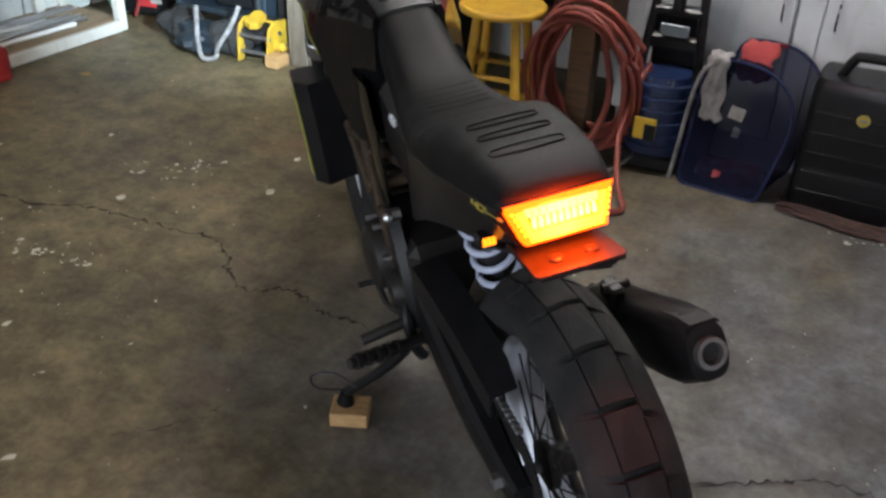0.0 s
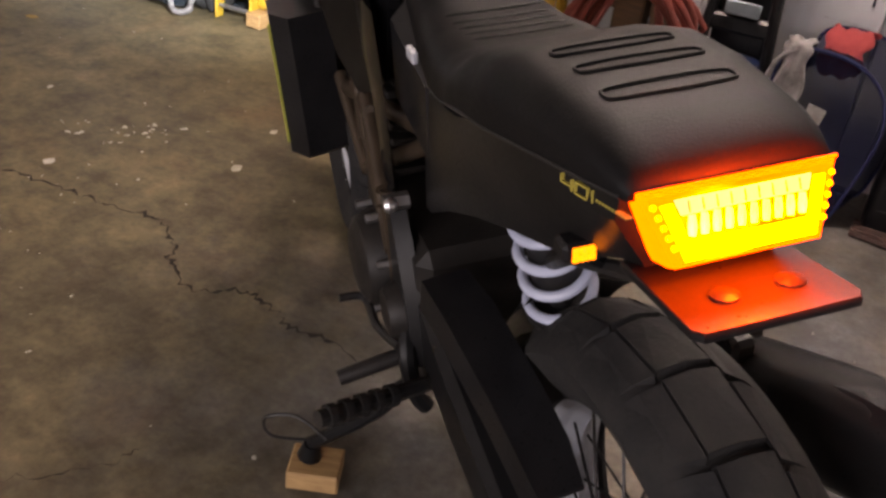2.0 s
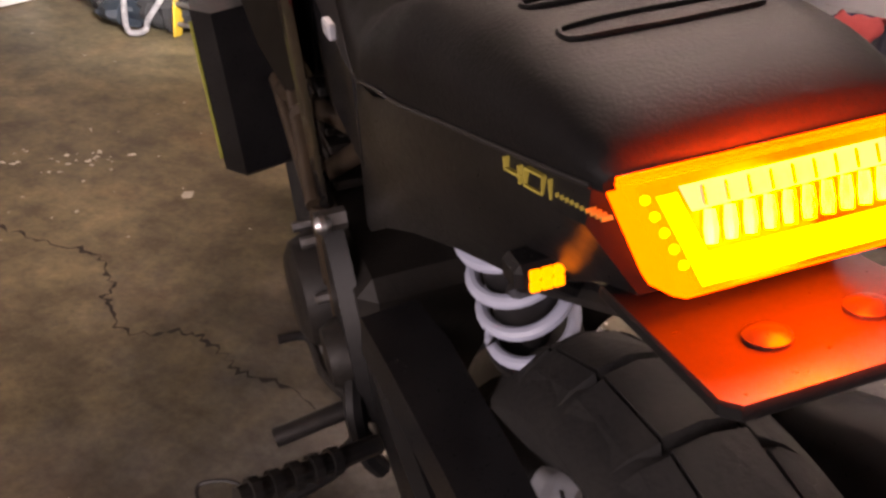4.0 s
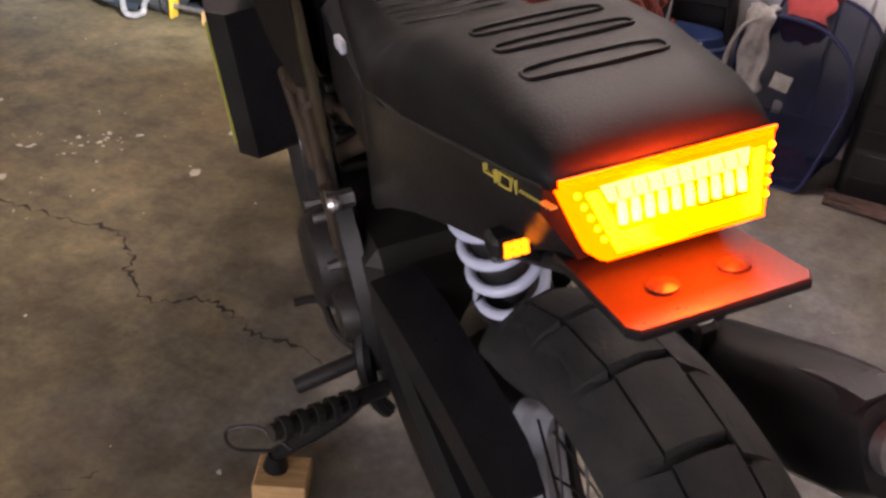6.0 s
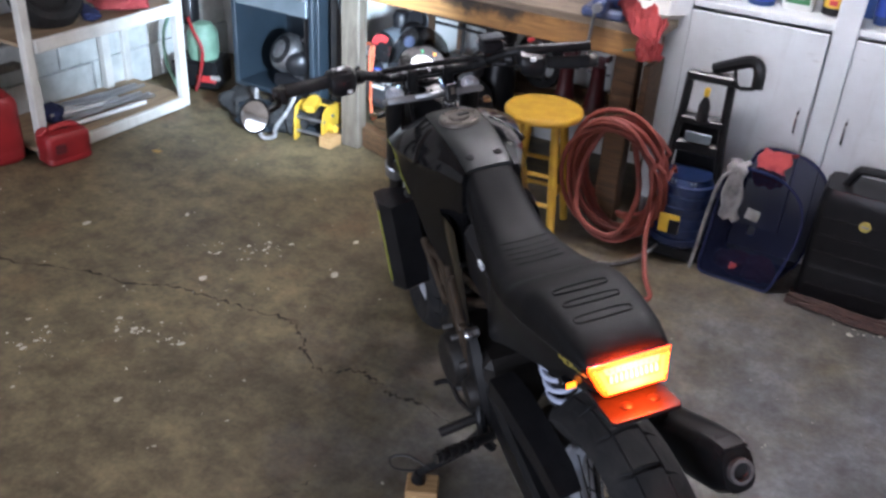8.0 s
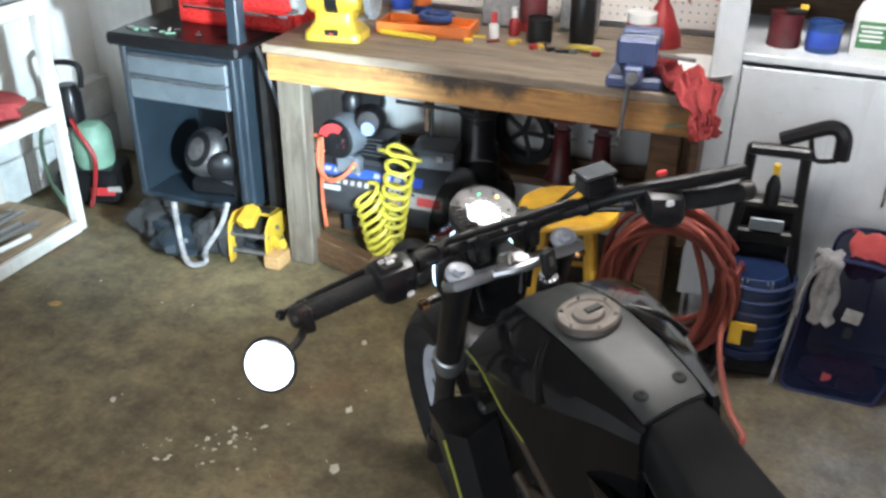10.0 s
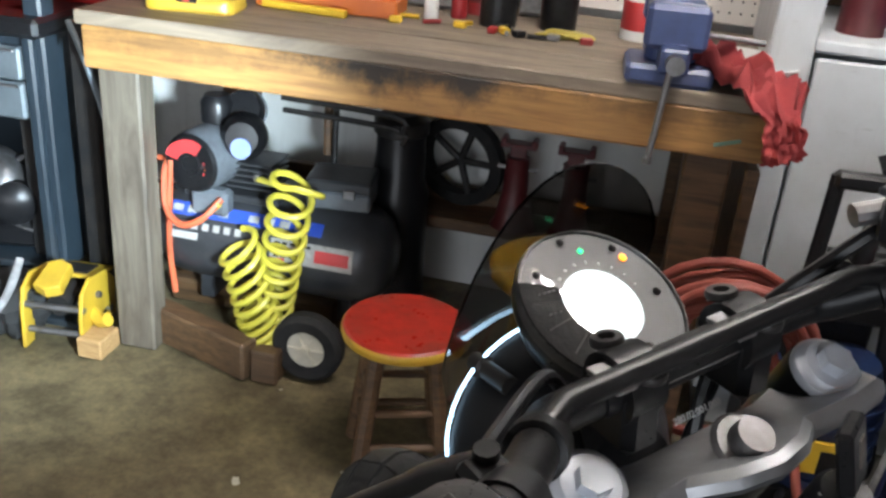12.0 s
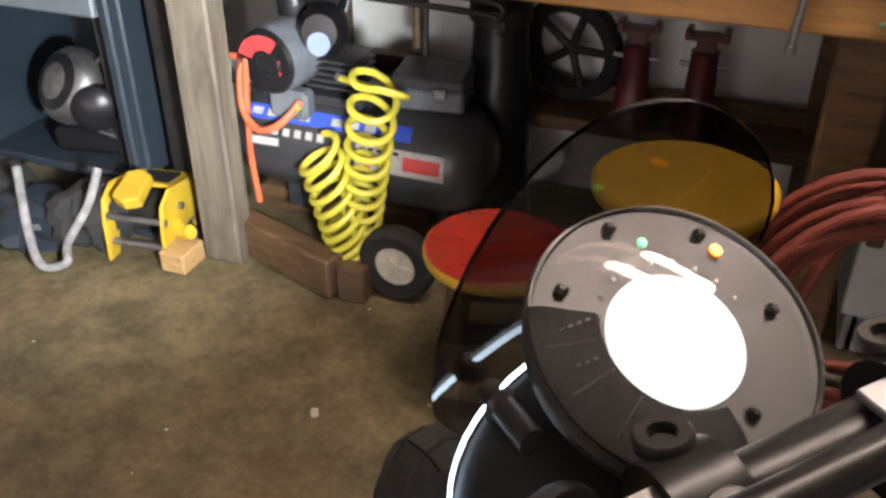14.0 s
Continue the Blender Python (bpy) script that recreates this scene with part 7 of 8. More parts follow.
one("front_plate", M_BLACKPLASTIC, cp, "dark gauge plate", lathe, [(0.0001, 0.008), (0.02, 0.008), (0.022, 0.012), (0.03, 0.012), (0.032, 0.008), (0.07, 0.01), (0.077, 0.0)], (-0.182, -0.122, 0.50), (-0.15, -1, 0), 30)
one("red_sticker", M_LABELRED, cp, "red arc sticker", rings, [[(-0.183 + q * math.cos(radians(a)), y, 0.50 + q * math.sin(radians(a))) for q, a in [(0.066, 55 + 12 * k) for k in range(10)] + [(0.032, 163 - 12 * k) for k in range(10)]] for y in (-0.134, -0.1375)])
one("gauge_label", M_LABELWHITE, cp, "worn printed sticker", box, (-0.136, -0.1335, 0.485), (0.026, 0.004, 0.06), bev=0.001)
for k in range(4):
    one("gauge_mark", M_ORANGEPLASTIC if k % 2 else M_LABELRED, cp, "", box, (-0.136 + 0.004 * (k % 2), -0.1362, 0.508 - k * 0.014), (0.017, 0.002, 0.008), bev=0.0005)
one("motor_cap", M_BLACKPLASTIC, cp, "black motor cap", lathe, [(0.052, 0.0), (0.052, 0.03), (0.044, 0.05), (0.0001, 0.052)], (-0.11, 0.05, 0.60), (0.2, -1, 0.5), 22)
one("motor_ring", M_PUMPGREY, cp, "grey ring", lathe, [(0.05, 0.0), (0.056, 0.002), (0.056, 0.012), (0.05, 0.014)], (-0.11, 0.05, 0.60), (0.2, -1, 0.5), 24, closed=True)
one("cylinder_head", M_BLACKPLASTIC, cp, "black motor end", lathe, [(0.0001, -0.07), (0.05, -0.065), (0.058, -0.02), (0.058, 0.03), (0.04, 0.06), (0.0001, 0.062)], (-0.08, -0.03, 0.56), (0.3, -1, 0.2), 26)
one("blue_sticker", M_PALEBLUE, cp, "pale blue round sticker", lathe, [(0.0001, 0.004), (0.026, 0.004), (0.027, 0)], (-0.062, -0.094, 0.548), (0.3, -1, 0.2), 20)
one("air_filter", M_BLACKPLASTIC, cp, "black air filter", lathe, [(0.04, 0), (0.042, 0.05), (0.03, 0.07), (0.0001, 0.07)], (-0.17, 0.0, 0.58), (0, 0, 1), 20)
for k in range(5):
    one("cooling_fin", M_TANKGREY, cp, "", box, (-0.06, 0.0, 0.43 + k * 0.016), (0.13, 0.12, 0.006), bev=0.002)
one("regulator", M_PUMPGREY, cp, "", box, (-0.14, -0.10, 0.40), (0.1, 0.05, 0.07), Matrix.Rotation(radians(0), 4, "Y"), 0.01)
one("brass_fitting", M_YELLOWTOOL, cp, "brass fitting", cyl, (-0.15, -0.13, 0.36), (-0.1, -0.14, 0.41), 0.007)
one("orange_hose", M_ORANGECORD, cp, "orange hose", tube, smooth_path([(-0.10, -0.13, 0.42), (-0.14, -0.16, 0.37), (-0.2, -0.16, 0.345), (-0.25, -0.14, 0.38), (-0.26, -0.12, 0.46), (-0.25, -0.11, 0.50)], 6), 0.009, 8)
one("orange_hose", M_ORANGECORD, cp, "orange hose", tube, smooth_path([(-0.24, -0.12, 0.50), (-0.245, -0.13, 0.38), (-0.25, -0.13, 0.25), (-0.24, -0.13, 0.13)], 6), 0.008, 8)
one("power_cord", M_ORANGECORD, cp, "orange cord", tube, smooth_path([(-0.45, -0.05, 0.475), (-0.3, -0.08, 0.485), (-0.2, -0.09, 0.48)], 6), 0.008, 8)
one("air_pipe", M_BLACKPLASTIC, cp, "black pipe", tube, smooth_path([(-0.5, -0.06, 0.43), (-0.25, -0.1, 0.425), (-0.12, -0.1, 0.43)], 5), 0.006, 8)
for z, y in ((0.66, 0.02), (0.625, 0.03)):
    one("handle_bar", M_DARKSTEEL, cp, "black tubular handle", tube, smooth_path([(0.0, y, z), (0.3, y, z - 0.01), (0.32, y, z - 0.05)], 5), 0.008, 8)
one("handle_bar", M_DARKSTEEL, cp, "", tube, [(0.12, 0.08, 0.40), (0.12, 0.1, 0.7)], 0.009, 8)
one("handle_bar", M_DARKWOOD, cp, "", tube, smooth_path([(0.10, 0.09, 0.5), (0.10, 0.1, 0.64), (0.14, 0.1, 0.67), (0.24, 0.1, 0.655)], 5), 0.012, 8)
wl = one("wheel", M_TYRE, cp, "rubber wheel with cream hub", lathe, [(0.05, -0.022), (0.08, -0.026), (0.093, -0.014), (0.093, 0.014), (0.08, 0.026), (0.05, 0.022)], (0.17, -0.215, 0.095), (0, 1, 0), 40, closed=True)
one("hub", M_WHEELCREAM, wl, "cream plastic hub", lathe, [(0.0001, -0.03), (0.012, -0.03), (0.014, -0.02), (0.046, -0.016), (0.056, -0.02), (0.058, -0.012), (0.05, 0.0), (0.0001, 0.0)], (0.17, -0.215, 0.095), (0, 1, 0), 36)
for k in range(6):
    a = math.pi / 3 * k
    one("hub_rib", M_WHEELCREAM, wl, "", box, (0.03, 0, 0), (0.034, 0.006, 0.006), Matrix.Translation((0.17, -0.235, 0.095)) @ Matrix.Rotation(a, 4, "Y"), 0.002)
one("skid_beam", M_DARKWOOD, cp, "dark timber skid", box, (0, 0, 0.055), (0.37, 0.06, 0.105), Matrix.Translation((-0.14, -0.205, 0)) @ Matrix.Rotation(radians(-19), 4, "Z"), 0.006)
one("skid_block", M_DARKWOOD, cp, "", box, (0.075, -0.245, 0.045), (0.07, 0.07, 0.09), bev=0.005)
one("skid_beam", M_DARKWOOD, cp, "", box, (-0.1, 0.08, 0.04), (0.5, 0.09, 0.07), bev=0.006)
# yellow coiled air hose: two hanging falls of coil
bm = B()
def coil(p0, p1, r0, r1, turns, n, g=1.0):
    d, u, v = side_axes(Vector(p1) - Vector(p0))
    o = []
    for k in range(n + 1):
        t = k / n
        a = 2 * math.pi * turns * t
        r = r0 + (r1 - r0) * t
        o.append(Vector(p0).lerp(Vector(p1), t ** g) + (u * math.cos(a) * 0.85 + v * math.sin(a) + d * 0.38 * math.cos(a + 0.6)) * r)
    return o
up = coil((-1.975, 2.16, 0.53), (-2.03, 2.16, 0.16), 0.052, 0.044, 8, 220, 0.78)
dn = coil((-2.045, 2.14, 0.085), (-2.115, 2.13, 0.345), 0.056, 0.05, 9, 240, 1.35)
t0 = (up[1] - up[0]).normalized()
tube(bm, smooth_path([(-2.12, 2.27, 0.46), up[0] - t0 * 0.09 + Vector((-0.02, 0.05, -0.03)), up[0] - t0 * 0.035, up[0]], 6)[:-1] + up + dn, 0.0084, 8)
coil_ = part("coiled_air_hose", bm, M_YCOIL, None, "yellow coiled air hose hanging from the compressor", category="air hose")
one("coupling", M_STEEL, coil_, "steel hose coupling", lathe, [(0.009, 0.0), (0.0115, 0.003), (0.0115, 0.022), (0.008, 0.026), (0.008, 0.04), (0.0001, 0.041)], (-2.118, 2.262, 0.462), (-0.3, 0.8, 0.2), 12)
# grey case on the tank, black tower fan, big pulley wheel
gt = thing("tool_case", pose(-1.91, 2.40, 0.405, 0, 0, 8), "small grey steel case on the compressor tank", "tool case")
one("lid", M_TANKGREY, gt, "", box, (0, 0, 0.065), (0.17, 0.14, 0.03), bev=0.006)
one("box", M_PUMPGREY, gt, "", box, (0, 0, 0.025), (0.165, 0.135, 0.05), bev=0.006)
one("latch", M_STEEL, gt, "", box, (0.03, -0.075, 0.05), (0.03, 0.01, 0.025), bev=0.003)
fan = thing("shop_vacuum", pose(-1.80, 2.62, 0), "black upright shop vacuum behind the compressor", "vacuum")
one("body", M_BLACKPLASTIC, fan, "", lathe, [(0.08, 0.0), (0.088, 0.02), (0.085, 0.4), (0.072, 0.44), (0.066, 0.56), (0.06, 0.6), (0.0001, 0.6)], n=28)
one("collar", M_DARKSTEEL, fan, "", lathe, [(0.067, 0.56), (0.075, 0.565), (0.075, 0.6), (0.05, 0.62), (0.0001, 0.62)], n=28)
rw2 = thing("rubber_wheel", pose(-1.66, 2.80, 0.30), "old black spoked pulley wheel leaning on the wall", "wheel")
one("ring", M_TYRE, rw2, "", lathe, [(0.10, -0.02), (0.135, -0.02), (0.14, 0), (0.135, 0.02), (0.10, 0.02)], (0, 0.05, 0.145), (0.25, 1, 0.1), 40, closed=True)
for k in range(5):
    a = 2 * math.pi * k / 5
    one("spoke", M_DARKSTEEL, rw2, "", cyl, (0, 0.05, 0.145), (0.105 * math.cos(a), 0.05 - 0.02 * math.cos(a), 0.145 + 0.105 * math.sin(a)), 0.011)
one("ledge", M_DARKWOOD, bench, "rough timber ledge along the wall", box, (-1.62, 2.82, 0.285), (1.4, 0.2, 0.035), bev=0.004)
for x in (-1.475, -1.31):
    js = thing("jack_stand", pose(x, 2.76, 0.3025), "maroon steel jack stand on the timber ledge", "jack stand", "jack stands under the bench")
    one("column", M_MAROON, js, "", lathe, [(0.062, 0.0), (0.05, 0.02), (0.036, 0.1), (0.032, 0.2), (0.034, 0.205), (0.0001, 0.206)], n=20)
    one("ratchet_bar", M_MAROON, js, "", box, (0, 0, 0.205), (0.045, 0.02, 0.06), bev=0.003)
    one("saddle", M_MAROON, js, "", box, (0, 0, 0.24), (0.10, 0.05, 0.012), bev=0.004)
    for s in (-1, 1):
        one("saddle_horn", M_MAROON, js, "", box, (s * 0.042, 0, 0.25), (0.016, 0.05, 0.02), bev=0.004)
        one("side_pin", M_STEEL, js, "", cyl, (s * 0.03, 0, 0.17), (s * 0.055, 0, 0.172), 0.006)

settle(under_bench, on_bench)

# ---------- stools ----------
def stool(name, m, r, H, seat_m, rim_m, leg_m, label):
    t = thing(name, m, label, "stool", "wooden stools")
    st = one("seat", seat_m, t, "round seat", lathe, [(0.0001, H - 0.03), (r * 0.9, H - 0.03), (r * 0.985, H - 0.024), (r, H - 0.014), (r * 0.985, H - 0.004), (r * 0.95, H), (0.0001, H)], n=40)
    one("rim", rim_m, st, "worn edge of the seat", lathe, [(r * 0.99, H - 0.026), (r * 1.006, H - 0.018), (r * 1.004, H - 0.008), (r * 0.99, H - 0.005)], n=40, closed=True)
    feet = []
    for k in range(4):
        a = math.pi / 4 + math.pi / 2 * k
        tp = Vector((math.cos(a) * r * 0.62, math.sin(a) * r * 0.62, H - 0.03))
        ft = Vector((math.cos(a) * r * 1.02, math.sin(a) * r * 1.02, 0.0))
        feet.append((tp, ft))
        bm = B()
        tube(bm, [ft, ft.lerp(tp, 0.3), tp], [0.0165, 0.019, 0.018], 8)
        part("leg", bm, leg_m, t)
    for z in (0.3, 0.55):
        for k in range(4):
            a, b = feet[k], feet[(k + 1) % 4]
            f = z + (0.06 if k % 2 else 0)
            one("stretcher", leg_m, t, "", cyl, a[1].lerp(a[0], f), b[1].lerp(b[0], f), 0.0095, n=10)
    return t


stool("stool", pose(-1.295, 1.685, 0, 0, 0, 20), 0.135, 0.36, M_REDSEAT, M_YELLOW, M_DARKWOOD, "low wooden stool with scuffed red seat")
stool("stool", pose(-0.985, 1.735, 0, 0, 0, 10), 0.158, 0.53, M_YELLOW, M_YELLOW, M_YELLOW, "yellow painted wooden stool with worn seat")

# ---------- terracotta hose coil ----------
hose_side = made()
bm = B()
pts = []
rr = random.Random(2)
CCX, CCY, CCZ = -0.905, 1.98, 0.30
for k in range(11 * 26):
    a = 2 * math.pi * k / 26 + 0.6
    loop = k // 26
    rx, rz = 0.175 + 0.028 * math.sin(loop * 2.1) + 0.006 * (loop % 3), 0.265 + 0.022 * math.cos(loop * 1.7)
    y = CCY + 0.018 * (loop - 4) + 0.014 * math.sin(a * 1.0 + loop) - 0.08 * math.sin(a)
    pts.append(Vector((CCX + 0.014 * math.sin(loop * 3.3) + rx * math.cos(a), y, max(0.018, CCZ + 0.01 * math.cos(loop * 2.7) + rz * math.sin(a)))))
tail_ = smooth_path([pts[-1], (-0.72, 1.9, 0.2), (-0.66, 1.76, 0.06), (-0.60, 1.67, 0.018), (-0.66, 1.62, 0.017), (-0.80, 1.60, 0.017), (-0.98, 1.63, 0.017)], 7)
tube(bm, pts + tail_[1:], 0.0098, 9)
hose_ = part("garden_hose", bm, M_HOSE, None, "thick terracotta rubber hose coiled against the bench", category="hose")
one("coupling", M_STEEL, hose_, "dull metal coupling", lathe, [(0.0125, 0.0), (0.0155, 0.003), (0.0155, 0.02), (0.0135, 0.024), (0.0135, 0.035), (0.0001, 0.036)], tail_[-1] + Vector((0.01, -0.002, 0)), tail_[-1] - tail_[-2], 14)
bm = B(); tube(bm, smooth_path([(-0.95, 1.95, 0.55), (-1.02, 1.9, 0.35), (-1.0, 1.88, 0.15), (-0.85, 1.9, 0.1), (-0.78, 1.9, 0.3), (-0.84, 1.93, 0.5)], 8), 0.011, 8)
part("garden_hose", bm, M_HOSE, None, "loose inner loop of terracotta hose", category="hose")
bm = B(); tube(bm, smooth_path([(-0.86, 1.80, 0.012), (-0.80, 1.84, 0.012), (-0.74, 1.93, 0.02), (-0.70, 2.02, 0.05)], 6), 0.009, 8)
part("wand", bm, M_STEEL, None, "grey metal wand lying on the floor", category="wand")

settle(hose_side, lambda x, y: (x + 0.25, y - 0.22))

# ---------- pressure washer ----------
pw = thing("pressure_washer", pose(-0.40, 1.90, 0, 0, 0, 4), "black and blue upright pressure washer", "pressure washer")
for s in (-1, 1):
    one("upright", M_BLACKPLASTIC, pw, "black frame upright", tube, smooth_path([(s * 0.115, -0.03, 0.05), (s * 0.105, 0.0, 0.3), (s * 0.085, 0.02, 0.55), (s * 0.078, 0.03, 0.74)], 4), 0.017, 8)
for z, w, h in ((0.735, 0.18, 0.035), (0.56, 0.17, 0.03), (0.45, 0.19, 0.05)):
    one("cross_bar", M_BLACKPLASTIC, pw, "", box, (0, 0.02, z), (w, 0.035, h), bev=0.01)
one("backing", M_BLACKPLASTIC, pw, "", box, (0, 0.06, 0.42), (0.16, 0.03, 0.3), bev=0.01)
one("body", M_WASHERBLUE, pw, "dark blue housing", lathe, [(0.085, 0.06), (0.115, 0.08), (0.118, 0.2), (0.11, 0.3), (0.09, 0.36), (0.0001, 0.37)], (0, -0.02, 0), (0, 0, 1), 28)
for k in range(6):
    one("rib", M_WASHERBLUE, pw, "", lathe, [(0.112, 0.0), (0.124, 0.004), (0.124, 0.014), (0.112, 0.018)], (0, -0.02, 0.1 + k * 0.045), (0, 0, 1), 28, closed=True)
for k in range(7):
    one("vent_rib", M_CARTGREY, pw, "", box, (-0.045 + k * 0.015, -0.10, 0.33), (0.007, 0.02, 0.05), bev=0.002)
one("label", M_LABELYELLOW, pw, "orange and black label", box, (-0.02, -0.142, 0.18), (0.08, 0.008, 0.08), bev=0.002)
one("label_text", M_BLACKPLASTIC, pw, "", box, (0.0, -0.1475, 0.17), (0.04, 0.004, 0.06), bev=0.001)
one("nozzle", M_LABELYELLOW, pw, "yellow nozzle tip", cyl, (0.0, 0.0, 0.67), (0.0, 0.0, 0.70), 0.011)
one("nozzle_body", M_BLACKPLASTIC, pw, "", lathe, [(0.022, 0.57), (0.022, 0.63), (0.012, 0.66), (0.0001, 0.67)], n=14)
one("bracket_plate", M_CARTGREY, pw, "grey bracket plate", box, (0, -0.005, 0.50), (0.1, 0.01, 0.04), bev=0.003)
for s in (-1, 1):
    one("wheel", M_BLACKPLASTIC, pw, "", cyl, (s * 0.12, 0.08, 0.085), (s * 0.15, 0.08, 0.085), 0.085, n=24)
one("base", M_BLACKPLASTIC, pw, "", box, (0, 0.0, 0.035), (0.22, 0.2, 0.07), bev=0.015)
gn = one("spray_gun", M_BLACKPLASTIC, pw, "black spray gun", tube, smooth_path([(0.0, 0.05, 0.76), (0.06, 0.04, 0.79), (0.13, 0.03, 0.82), (0.165, 0.02, 0.80), (0.17, 0.02, 0.73)], 5), 0.024, 8)
one("trigger", M_BLACKPLASTIC, gn, "", tube, smooth_path([(0.08, 0.03, 0.78), (0.10, 0.02, 0.72), (0.16, 0.02, 0.725)], 4), 0.008, 8)

# ---------- mesh hamper ----------
mesh_mat = material("navy_mesh", (0.006, 0.008, 0.024), (0.009, 0.012, 0.034), rough=0.85, scale=20, spec=0.1)
mesh_mat.node_tree.nodes["Principled BSDF"].inputs["Alpha"].default_value = 0.88
hp = thing("laundry_hamper", pose(-0.12, 1.78, 0), "collapsed navy mesh hamper slumped with rags inside", "hamper")


def hoop(y0, lean, k, dx, dz):
    """A slumped hoop of the hamper: straight foot, bulging side, rounded top."""
    o = [(-0.150, 0.045), (-0.128, 0.006), (-0.05, 0.002), (0.09, 0.002), (0.128, 0.014), (0.150, 0.09), (0.178, 0.22), (0.182, 0.31), (0.155, 0.39), (0.09, 0.445), (0.01, 0.465), (-0.075, 0.462), (-0.120, 0.43), (-0.132, 0.34), (-0.14, 0.19)]
    return smooth_path([(x * k + dx, y0 + lean * z, z * k + dz) for x, z in o], 3, closed=True)


fl_ = hoop(0.0, 0.06, 1.0, 0.0, 0.0)
bl_ = hoop(0.15, 0.10, 0.98, 0.055, 0.045)
for nm, L_ in (("front_hoop", fl_), ("back_hoop", bl_)):
    one(nm, M_NAVY, hp, "navy fabric hoop", tube, L_, 0.0055, 6, closed=True)
bm = B()
rings(bm, [fl_, [a.lerp(b, 0.5) + Vector((0, 0, -0.02 if a.z > 0.1 else 0.0)) for a, b in zip(fl_, bl_)], bl_], caps=False)
part("mesh_wall", bm, mesh_mat, hp, "navy mesh fabric")
bm = B()
mid = Vector((0.01, 0.02, 0.22))
rings(bm, [[p + Vector((0, -0.002, 0)) for p in fl_], [p.lerp(mid, 0.5) + Vector((0, 0.012, 0)) for p in fl_], [p.lerp(mid, 0.92) + Vector((0, 0.016, 0)) for p in fl_]], caps=False)
part("mesh_front", bm, mesh_mat, hp, "navy mesh front")
for k, (x, sx) in enumerate(((-0.02, 0.08), (0.06, 0.07))):
    bm = B(); heap(bm, (x, 0.075, 0.006), (sx, 0.055, 0.085), 0.5, 31 + k); part("rags", bm, M_REDRAG, hp, "dark red rags at the bottom of the hamper")
one("tag", M_LABELWHITE, hp, "white tag", box, (-0.045, -0.004, 0.30), (0.05, 0.003, 0.045), Matrix.Rotation(radians(10), 4, "Y"), 0.001)
one("carry_strap", M_GREYRAG, hp, "twisted black and white strap", tube, smooth_path([(-0.085, 0.0, 0.462), (-0.13, -0.012, 0.42), (-0.152, -0.014, 0.3), (-0.165, -0.012, 0.15), (-0.178, -0.01, 0.012)], 6), 0.0075, 8)


def drape(name, path, w, mat, label, cat, parent=None):
    """A hanging cloth strip along a path, rippled."""
    P = smooth_path(path, 8)
    bm = B()
    prev = None
    for i, p in enumerate(P):
        row = []
        for k in range(9):
            x = (k / 8 - 0.5) * w * (1 + 0.15 * math.sin(i * 0.7))
            off = 0.007 * math.sin(k * 1.6 + i * 0.35) + 0.008 * noise.noise(Vector((k * 0.4, i * 0.2, w * 50)))
            row.append(bm.verts.new(p + Vector((x, off, off * 0.6))))
        if prev:
            for k in range(8):
                bm.faces.new((prev[k], prev[k + 1], row[k + 1], row[k]))
        prev = row
    ob = part(name, bm, mat, parent, label, category=cat, smooth=80)
    md = ob.modifiers.new("thick", "SOLIDIFY")
    md.thickness = 0.004
    return ob


drape("grey_towel", [(-0.205, 1.90, 0.40), (-0.205, 1.86, 0.47), (-0.205, 1.79, 0.482), (-0.205, 1.772, 0.43), (-0.20, 1.770, 0.33), (-0.195, 1.768, 0.26)], 0.07, M_GREYRAG, "pale grey towel hanging over the hamper rim", "towel")
drape("red_rag", [(-0.09, 1.95, 0.50), (-0.095, 1.90, 0.515), (-0.10, 1.85, 0.47), (-0.10, 1.84, 0.40)], 0.11, M_REDRAG, "faded red rag over the hamper edge", "rag")

# ---------- black water can ----------
wc = thing("black_jerrycan", pose(0.262, 1.935, 0, 0, 0, 3), "square black plastic jerrycan with moulded handle and yellow cap", "jerrycan")
bm = B()
rings(bm, [[(x * k, y * k, z) for x, y in rounded(0.345, 0.2, 0.032, 4)] for z, k in ((0, 0.95), (0.015, 1.0), (0.15, 1.0), (0.156, 0.99), (0.162, 1.0), (0.41, 1.0), (0.445, 0.975), (0.46, 0.92))])
part("body", bm, M_BLACKPLASTIC, wc)
bm = B()
tube(bm, smooth_path([(-0.105, -0.01, 0.45), (-0.075, -0.01, 0.512), (-0.05, -0.01, 0.524), (0.06, -0.01, 0.524), (0.085, -0.01, 0.512), (0.115, -0.01, 0.45)], 4), 0.021, 10, flat=0.8)
part("handle", bm, M_BLACKPLASTIC, wc, "thick moulded handle")
one("cap", M_LABELYELLOW, wc, "faded yellow screw cap", lathe, [(0.02, 0.0), (0.021, 0.004), (0.02, 0.026), (0.017, 0.029), (0.0001, 0.029)], (0.13, 0.02, 0.456), (0, 0, 1), 22)
one("badge", M_DECAL, wc, "round pale badge", lathe, [(0.0001, 0.004), (0.02, 0.004), (0.021, 0.0)], (0.0, -0.0995, 0.35), (0, -1, 0), 24)
one("badge_bar", M_STEEL, wc, "", box, (0.0, -0.1045, 0.35), (0.026, 0.002, 0.008), Matrix.Rotation(0, 4, "Y"), 0.0006)
for k in range(5):
    one("moulded_line", M_BLACKPLASTIC, wc, "", box, (0.0, -0.1005, 0.07 + k * 0.07), (0.29, 0.004, 0.004), bev=0.001)
